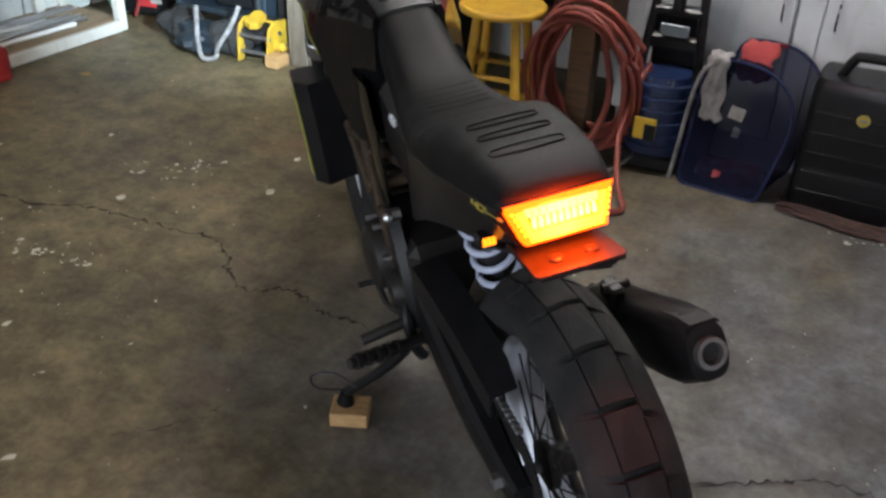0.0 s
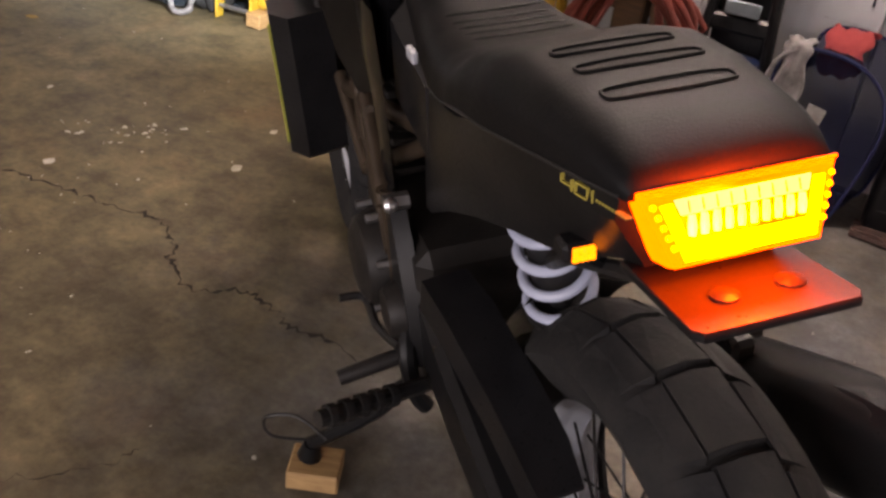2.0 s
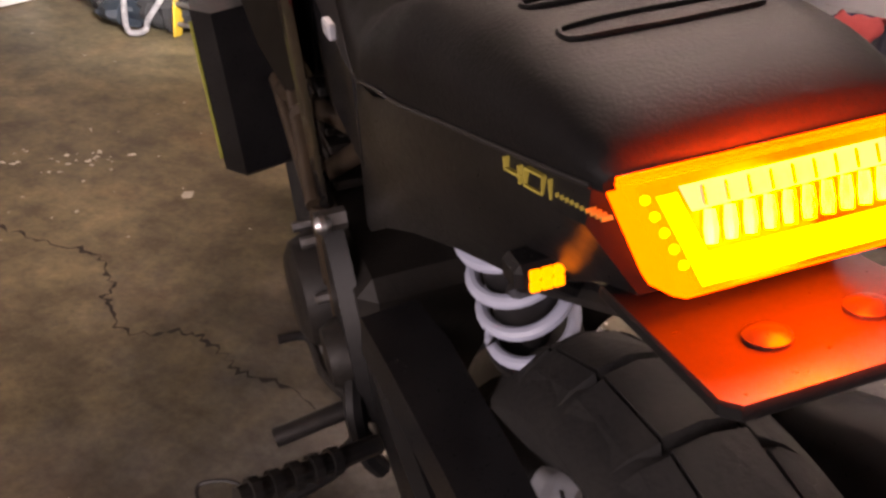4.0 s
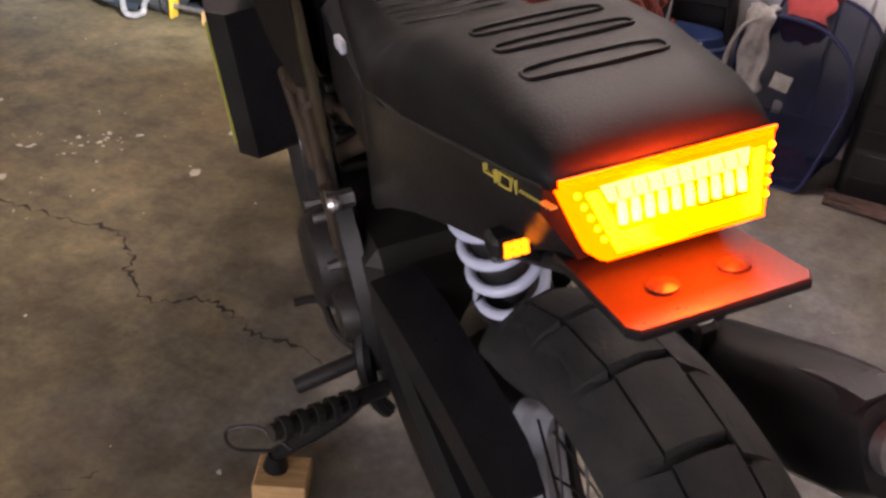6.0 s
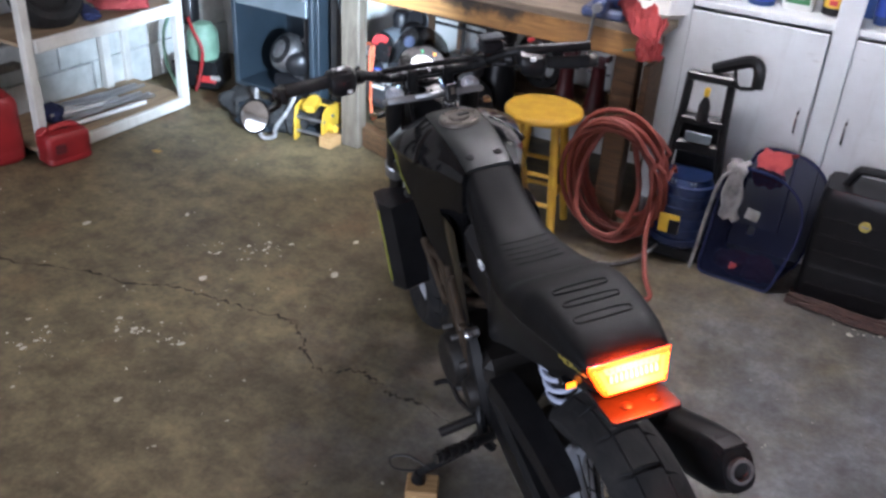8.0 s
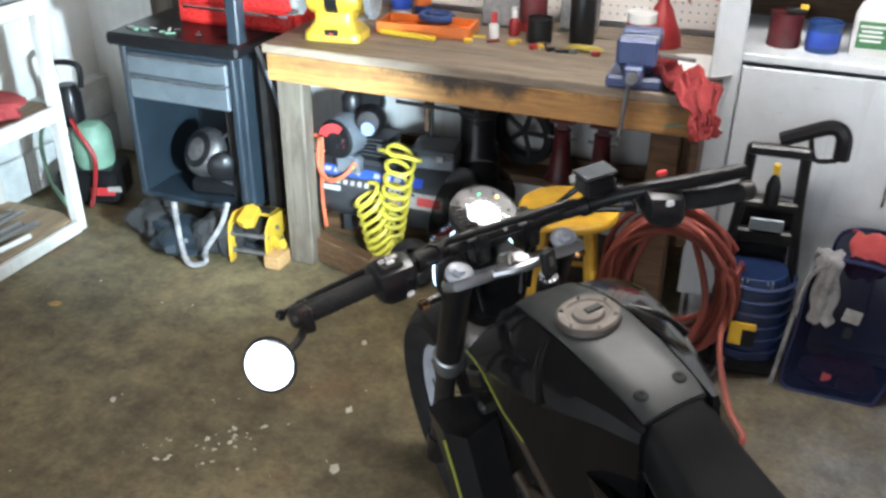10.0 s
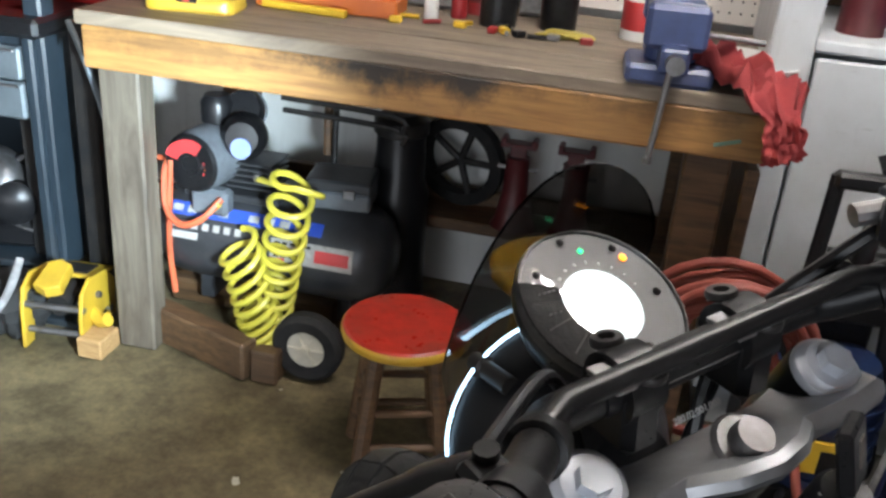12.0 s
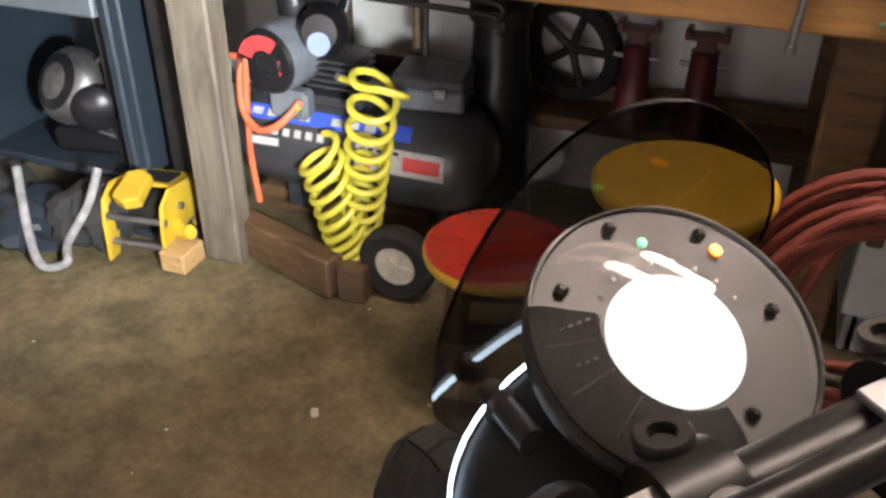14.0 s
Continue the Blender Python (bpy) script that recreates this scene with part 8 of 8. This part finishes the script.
# ragged rug strip, white chest
rug_side = made()
bm = B()
for k in range(5):
    pts = smooth_path([(-0.12 + 0.12 * i, 2.055 + 0.02 * k - 0.012 * i + 0.012 * rnd.uniform(-1, 1), 0.006 + 0.003 * rnd.random()) for i in range(7)], 4)
    tube(bm, pts, 0.013, 6, flat=0.45)
part("rag_rug", bm, M_RUG, None, "rolled dark red rag rug on the floor", category="rug")
settle(rug_side, lambda x, y: (x + 0.2, y - 0.29))
wb = thing("chest_freezer", pose(1.06, 1.88, 0) @ Matrix.Diagonal((1, 0.58, 1, 1)), "low white enamel chest on the floor", "chest")
one("body", M_CAB, wb, "", box, (0, 0, 0.2), (0.66, 0.52, 0.4), bev=0.012)
one("lid", M_CAB, wb, "", box, (0, 0, 0.43), (0.67, 0.53, 0.05), bev=0.012)

# ---------- bench top ----------
on_top = made()
BZ = 0.884
gr = thing("bench_grinder", pose(-2.26, 2.24, BZ, 0, 0, 8), "yellow bench grinder with two grey wheels", "bench grinder")
bm = B()
rings(bm, [[(x * w, y * d, z) for x, y in rounded(1, 1, 0.18, 4)] for z, w, d in ((0, 0.205, 0.14), (0.006, 0.21, 0.145), (0.03, 0.205, 0.138), (0.045, 0.17, 0.115), (0.07, 0.135, 0.098), (0.1, 0.14, 0.1))])
part("pedestal", bm, M_YELLOWTOOL, gr, "flared cast pedestal")
one("motor", M_YELLOWTOOL, gr, "", lathe, [(0.0001, -0.105), (0.03, -0.103), (0.055, -0.094), (0.066, -0.075), (0.07, -0.05), (0.07, 0.05), (0.066, 0.075), (0.055, 0.094), (0.03, 0.103), (0.0001, 0.105)], (0, 0, 0.15), (1, 0, 0), 30)
one("switch_plate", M_BLACKPLASTIC, gr, "black switch", box, (0.0, -0.067, 0.03), (0.05, 0.006, 0.026), bev=0.003)
one("switch", M_LABELRED, gr, "red switch", box, (0.0, -0.072, 0.03), (0.014, 0.005, 0.008), bev=0.002)
one("name_plate", M_BLACKPLASTIC, gr, "black plate", lathe, [(0.0705, -0.02), (0.0715, -0.02), (0.0715, 0.025), (0.0705, 0.025)], (0, 0, 0.15), (1, 0, 0), 30, closed=True)
for s in (-1, 1):
    one("wheel", M_STONE, gr, "grey grinding wheel", lathe, [(0.0001, -0.012), (0.07, -0.012), (0.075, -0.008), (0.075, 0.008), (0.07, 0.012), (0.0001, 0.012)], (s * 0.135, 0, 0.15), (1, 0, 0), 36)
    one("arbor_nut", M_STEEL, gr, "", cyl, (s * 0.10, 0, 0.15), (s * 0.158, 0, 0.15), 0.012)
    one("tool_rest", M_STEEL, gr, "", box, (s * 0.125, -0.09, 0.10), (0.03, 0.05, 0.006), bev=0.002)
vs_ = thing("bench_vise", pose(-1.12, 2.10, BZ, 0, 0, 4), "blue cast iron bench vise at the bench edge", "vise")
one("base", M_VISEBLUE, vs_, "", box, (0, 0, 0.02), (0.17, 0.15, 0.04), bev=0.012)
one("body", M_VISEBLUE, vs_, "", box, (0, 0.03, 0.075), (0.10, 0.13, 0.09), bev=0.015)
one("anvil", M_VISEBLUE, vs_, "", box, (0, 0.06, 0.13), (0.12, 0.07, 0.05), bev=0.008)
one("front_jaw", M_VISEBLUE, vs_, "", box, (0, -0.06, 0.115), (0.12, 0.05, 0.085), bev=0.01)
one("slide", M_VISEBLUE, vs_, "", box, (0, -0.05, 0.06), (0.055, 0.16, 0.05), bev=0.006)
one("jaw_plate", M_STEEL, vs_, "steel jaw plate", box, (0, -0.03, 0.145), (0.12, 0.01, 0.022), bev=0.002)
one("screw", M_STEEL, vs_, "", cyl, (0, -0.13, 0.06), (0, -0.16, 0.06), 0.018)
one("handle", M_STEEL, vs_, "steel tommy bar", cyl, (-0.005, -0.148, 0.075), (-0.02, -0.148, -0.125), 0.0065)
one("knob", M_STEEL, vs_, "", lathe, [(0.0001, -0.008), (0.009, -0.006), (0.009, 0.006), (0.0001, 0.008)], (-0.02, -0.148, -0.128), (0, 0, 1), 12)
one("side_handle", M_STEEL, vs_, "", cyl, (0.05, -0.02, 0.10), (0.17, -0.05, 0.10), 0.006)
def bottle(name, x, y, z, r, h, mat, label, cap=None, neck=0.45, cat="bottle", band=None, hcap=0.03):
    t = thing(name, pose(x, y, z), label, cat)
    one("body", mat, t, "", lathe, [(r * 0.94, 0), (r, 0.006), (r, h * 0.72), (r * 0.9, h * 0.8), (r * neck, h * 0.92), (r * neck, h), (0.0001, h)], n=22)
    if cap:
        one("cap", cap, t, "coloured cap", lathe, [(r * neck * 1.25, h * 0.93), (r * neck * 1.25, h + hcap), (0.0001, h + hcap)], n=18)
    if band:
        one("label", band, t, "printed label", lathe, [(r * 1.0, h * 0.2), (r * 1.012, h * 0.205), (r * 1.012, h * 0.62), (r * 1.0, h * 0.625)], n=22, closed=True)
    return t
def tin(name, x, y, z, r, h, mat, label, band=None, cat="tin"):
    t = thing(name, pose(x, y, z), label, cat)
    one("can", mat, t, "", lathe, [(r, 0), (r, h), (r * 1.03, h), (r * 1.03, h + 0.004), (r * 0.95, h + 0.004), (r * 0.93, h - 0.004), (0.0001, h - 0.004)], n=26)
    if band:
        one("label", band, t, "printed label", lathe, [(r * 1.005, h * 0.2), (r * 1.012, h * 0.21), (r * 1.012, h * 0.75), (r * 1.005, h * 0.76)], n=26, closed=True)
    return t
bottle("spray_can", -2.10, 2.80, BZ, 0.033, 0.20, M_BLUEPLASTIC, "tall blue aerosol can", M_BLUEPLASTIC, 0.8, "aerosol", M_ORANGEPLASTIC)
tin("paint_tin", -2.19, 2.78, BZ, 0.04, 0.11, M_WHITEPLASTIC, "white tin with blue label", M_LABELBLUE)
tr = thing("parts_tray", pose(-1.98, 2.50, BZ, 0, 0, 5), "orange plastic parts tray on the bench", "tray")
one("floor", M_ORANGEPLASTIC, tr, "", box, (0, 0, 0.006), (0.34, 0.14, 0.012), bev=0.004)
for c_, s_ in (((0, -0.07, 0.022), (0.34, 0.008, 0.04)), ((0, 0.07, 0.022), (0.34, 0.008, 0.04)), ((-0.17, 0, 0.022), (0.008, 0.14, 0.04)), ((0.17, 0, 0.022), (0.008, 0.14, 0.04))):
    one("wall", M_ORANGEPLASTIC, tr, "", box, c_, s_, bev=0.003)
bm = B(); box(bm, (0, 0, 0.01), (0.22, 0.02, 0.018), pose(-2.02, 2.37, BZ, 0, 0, -6), 0.003); part("spirit_level", bm, M_LABELYELLOW, None, "yellow spirit level on the bench", category="level")
bm = B(); tube(bm, smooth_path([(-1.98 + 0.06 * math.cos(a), 2.62 + 0.05 * math.sin(a), BZ + 0.035) for a in [k * 0.6 for k in range(11)]], 3), 0.014, 8); part("tape_roll", bm, M_BLUEPLASTIC, None, "blue coiled strap on the bench", category="strap")
for x, y, w, h in ((-1.74, 2.74, 0.16, 0.16), (-1.45, 2.80, 0.14, 0.20)):
    bm = B()
    prism(bm, [(-w / 2, 0), (w / 2, 0), (w / 2, h * 0.6), (w * 0.3, h * 0.93), (0, h), (-w * 0.3, h * 0.93), (-w / 2, h * 0.6)], (-0.02, 0.02), pose(x, y, BZ, 78, 0, 0), bev=0.008)
    part("grey_pad", bm, M_STONE, None, "grey foam pad leaning on the pegboard", category="pad", group="pads on the bench")
bottle("spray_bottle", -1.78, 2.86, BZ + 0.0, 0.042, 0.24, M_WHITEPLASTIC, "white spray bottle with red nozzle", M_LABELRED, 0.35, "spray bottle")
tin("red_tin", -1.62, 2.74, BZ, 0.05, 0.16, M_REDPLASTIC, "red square-shouldered oil tin", M_MAROON)
tin("dark_jar", -1.55, 2.55, BZ, 0.045, 0.08, M_BLACKPLASTIC, "dark jar on the bench", None, "jar")
bottle("spray_can", -1.40, 2.60, BZ, 0.045, 0.23, M_BLACKPLASTIC, "black aerosol with blue cap", M_BLUEPLASTIC, 0.6, "aerosol", None, 0.05)
bottle("red_bottle", -1.66, 2.60, BZ, 0.02, 0.07, M_REDPLASTIC, "small red bottle on the workbench", M_WHITEPLASTIC)
bottle("red_bottle", -1.72, 2.52, BZ, 0.018, 0.06, M_WHITEPLASTIC, "small white bottle with red cap", M_LABELRED)
tin("white_can", -1.19, 2.62, BZ, 0.05, 0.12, M_WHITEPLASTIC, "white can on the bench", M_LABELRED, "can")
fu = thing("red_funnel", pose(-1.13, 2.72, BZ), "red plastic funnel standing on the bench", "funnel")
one("cone", M_REDPLASTIC, fu, "", lathe, [(0.075, 0.0), (0.072, 0.03), (0.03, 0.13), (0.016, 0.15), (0.014, 0.19), (0.01, 0.19), (0.024, 0.13), (0.066, 0.03), (0.07, 0.0)], n=28, closed=True)
wtr = one("white_tray", M_WHITEPLASTIC, None, "shallow white plastic tray on the bench corner", lathe, [(0.0001, 0.004), (0.09, 0.004), (0.12, 0.024), (0.125, 0.024), (0.095, 0.0), (0.0001, 0.0)], (-0.95, 2.35, BZ), (0, 0, 1), 32)
tagged(wtr, "", "tray")
bm = B()
side, prev = Vector((0.72, 0.55, 0)), None
for i, p in enumerate(smooth_path([(-1.09, 2.16, BZ + 0.012), (-1.02, 2.10, BZ + 0.014), (-0.95, 2.03, BZ + 0.014), (-0.915, 1.985, BZ + 0.006), (-0.895, 1.968, BZ - 0.025), (-0.885, 1.962, BZ - 0.065), (-0.88, 1.96, BZ - 0.10)], 6)):
    row = []
    lie = 1.0 if p.z > BZ else 0.0
    for k in range(19):
        q = k / 18 - 0.5
        w = 0.15 + 0.05 * noise.noise(Vector((i * 0.23, 3.1, 0))) - 0.045 * (1 - lie)
        fold = abs(noise.noise(Vector((k * 0.33, i * 0.16, 7.7)))) + 0.5 * abs(noise.noise(Vector((k * 0.8, i * 0.4, 2.2))))
        edge = 0.02 * noise.noise(Vector((q * 6, i * 0.5, 9.0))) * (1 if k in (0, 18) else 0.4)
        v = p + side * (q * w + edge) + Vector((0.2, -0.5, 0)) * fold * 0.07 * (1 - lie) + Vector((0, 0, fold * 0.085 * lie))
        row.append(bm.verts.new(v))
    if prev:
        for k in range(18):
            bm.faces.new((prev[k], prev[k + 1], row[k + 1], row[k]))
    prev = row
rag = part("red_rag", bm, M_REDRAG, None, "crumpled red shop rag hanging over the bench end", category="rag", smooth=60)
rag.modifiers.new("thick", "SOLIDIFY").thickness = 0.004
bm = B(); tube(bm, [(-1.0, 1.993, 0.785), (-0.95, 1.993, 0.80)], 0.004, 6); part("paint_smear", bm, M_GREENPLASTIC, None, "green paint smear on the bench beam", category="smear")
# rows of small clutter
rr = random.Random(11)
for k in range(16):
    x, y = rr.uniform(-1.9, -1.3), rr.uniform(2.36, 2.5)
    bm = B()
    m_ = pose(x, y, BZ, 0, 0, rr.uniform(0, 180))
    if k % 2:
        cyl(bm, (-0.02, 0, 0.006), (0.025, 0, 0.006), 0.0055, n=8, m=m_)
    else:
        box(bm, (0, 0, 0.008), (0.03, 0.02, 0.015), m_, 0.003)
    part("hardware", bm, rr.choice((M_STEEL, M_REDPLASTIC, M_BLACKPLASTIC, M_LABELYELLOW)), None, "small loose hardware on the bench", category="hardware", group="hardware on the bench")
bm = B(); heap(bm, (-1.36, 2.47, BZ), (0.06, 0.025, 0.018), 0.6, 51); part("glove", bm, M_DECAL, None, "pale yellow work glove on the bench", category="glove")
# tools hung on the pegboard
def wrench(x, z, L, mat, label):
    bm = B()
    y = 2.955
    box(bm, (x, y, z), (0.018, 0.008, L), bev=0.003)
    tube(bm, [(x + 0.022 * math.cos(a), y, z + L / 2 + 0.018 + 0.022 * math.sin(a)) for a in [math.pi * 2 * k / 14 for k in range(14)]], 0.006, 6, closed=True)
    tube(bm, [(x + 0.018 * math.cos(a), y, z - L / 2 - 0.012 + 0.018 * math.sin(a)) for a in [math.pi * 2 * k / 14 for k in range(14)]], 0.005, 6, closed=True)
    part("hanging_wrench", bm, mat, None, label, category="wrench", group="tools on the pegboard")
wrench(-1.40, 1.20, 0.14, M_DARKSTEEL, "black ring spanner hanging on the pegboard")
wrench(-1.62, 1.22, 0.16, M_STEEL, "steel spanner hanging on the pegboard")
wrench(-1.30, 1.16, 0.12, M_DARKSTEEL, "black spanner hanging on the pegboard")
wrench(-2.06, 1.2, 0.2, M_STEEL, "long spanner hanging on the pegboard")
bm = B(); tube(bm, [(-1.9 + 0.07 * math.cos(a), 2.95, 1.22 + 0.06 * math.sin(a)) for a in [math.pi * (1 + k / 12) for k in range(13)]], 0.007, 8); part("hanging_hook", bm, M_DARKSTEEL, None, "black curved hook on the pegboard", category="hook")
bm = B(); tube(bm, smooth_path([(-0.98, 2.94, 1.7), (-0.97, 2.93, 1.3), (-0.99, 2.93, 1.08), (-0.95, 2.93, 1.02), (-0.92, 2.93, 1.1), (-0.93, 2.94, 1.7)], 6), 0.005, 6); part("extension_cord", bm, M_ORANGECORD, None, "orange cord hanging by the pegboard", category="cord")
bm = B(); tube(bm, smooth_path([(-1.05, 2.94, 1.75), (-1.04, 2.93, 1.3), (-1.06, 2.93, 1.0)], 6), 0.005, 6); part("extension_cord", bm, M_HOSE, None, "red cord hanging by the pegboard", category="cord")
chg = thing("battery_charger", pose(-2.52, 2.78, BZ), "red battery charger with white lettering bars", "charger")
one("case", M_REDPAINT, chg, "", box, (0, 0, 0.14), (0.2, 0.14, 0.28), bev=0.012)
one("panel", M_BLACKPLASTIC, chg, "black panel", box, (0.0, -0.073, 0.2), (0.15, 0.006, 0.06), bev=0.002)
for k in range(3):
    one("print_bar", M_WHITEPRINT, chg, "", box, (-0.01, -0.0725, 0.06 + k * 0.025), (0.12 - 0.02 * k, 0.006, 0.008), Matrix.Rotation(radians(-6), 4, "Y"), 0.001)

settle(on_top, on_bench)

# ---------- cabinet shelf ----------
SZ = 0.9735
in_cabinet = made()
tin("red_tin", -0.68, 2.58, SZ, 0.05, 0.10, M_MAROON, "dark red tin on the cabinet shelf", None)
sc_ = thing("scraper", pose(-0.655, 2.57, SZ + 0.104), "black and yellow scraper lying on the tin", "scraper")
one("blade", M_BLACKPLASTIC, sc_, "", box, (0, 0, 0.008), (0.06, 0.03, 0.014), bev=0.003)
one("grip", M_LABELYELLOW, sc_, "yellow grip", box, (0.02, 0, 0.02), (0.025, 0.02, 0.014), bev=0.003)
tin("blue_tub", -0.565, 2.56, SZ, 0.05, 0.085, M_BLUEPLASTIC, "blue plastic tub on the cabinet shelf", M_LABELBLUE, "tub")
sb = thing("spray_bottle", pose(-0.43, 2.57, SZ), "white trigger spray bottle with dark green label", "spray bottle")
bm = B()
rings(bm, [[(x * k * 0.115, y * k * 0.06, z) for x, y in rounded(1, 1, 0.25, 3)] for z, k in ((0, 0.95), (0.01, 1), (0.12, 1.0), (0.15, 0.8), (0.175, 0.42), (0.2, 0.34), (0.23, 0.32))])
part("body", bm, M_WHITEPLASTIC, sb)
one("label", M_LABELGREEN, sb, "dark green printed label", box, (0, -0.0305, 0.065), (0.09, 0.004, 0.08), bev=0.001)
for k in range(4):
    one("print_bar", M_WHITEPRINT, sb, "", box, (-0.005, -0.0335, 0.09 - k * 0.014), (0.07 - 0.012 * (k % 2), 0.002, 0.007), bev=0.0005)
one("trigger_head", M_WHITEPLASTIC, sb, "white trigger head", tube, smooth_path([(0, 0, 0.225), (0.0, 0, 0.255), (-0.03, 0, 0.265), (-0.05, 0, 0.26)], 4), 0.014, 8)
one("trigger", M_WHITEPLASTIC, sb, "", tube, [(-0.025, 0, 0.25), (-0.035, 0, 0.225), (-0.03, 0, 0.205)], 0.006, 6)
bt = bottle("bottle", -0.305, 2.58, SZ, 0.04, 0.15, M_BLACKPLASTIC, "black bottle with yellow label", M_BLACKPLASTIC, 0.45, "bottle", M_LABELYELLOW)
one("label_flash", M_LABELRED, bt, "red flash", box, (0.0, -0.0405, 0.05), (0.03, 0.003, 0.02), bev=0.001)
for k, (x, mt, bd, lb) in enumerate(((-0.13, M_BLUEPLASTIC, M_LABELBLUE, "blue bottle on the cabinet shelf"), (-0.05, M_DARKSTEEL, M_LABELRED, "dark bottle with red label"), (0.03, M_BLUEPLASTIC, M_LABELWHITE, "blue bottle with white label"), (0.11, M_BLACKPLASTIC, M_LABELBLUE, "black bottle with blue label"), (0.18, M_DECAL, M_LABELWHITE, "gold tin with pale label"), (0.46, M_WHITEPLASTIC, M_LABELBLUE, "white bottle with blue label"))):
    bottle("bottle", x, 2.57, SZ, 0.032, 0.16 + 0.02 * (k % 2), mt, lb, M_WHITEPLASTIC if k % 2 else M_BLACKPLASTIC, 0.45, "bottle", bd)
tin("blue_tub", -0.17, 2.66, SZ, 0.045, 0.1, M_BLUEPLASTIC, "blue tub behind the bottles", None, "tub")
settle(in_cabinet, lambda x, y: (x + 0.225, y - 0.36))
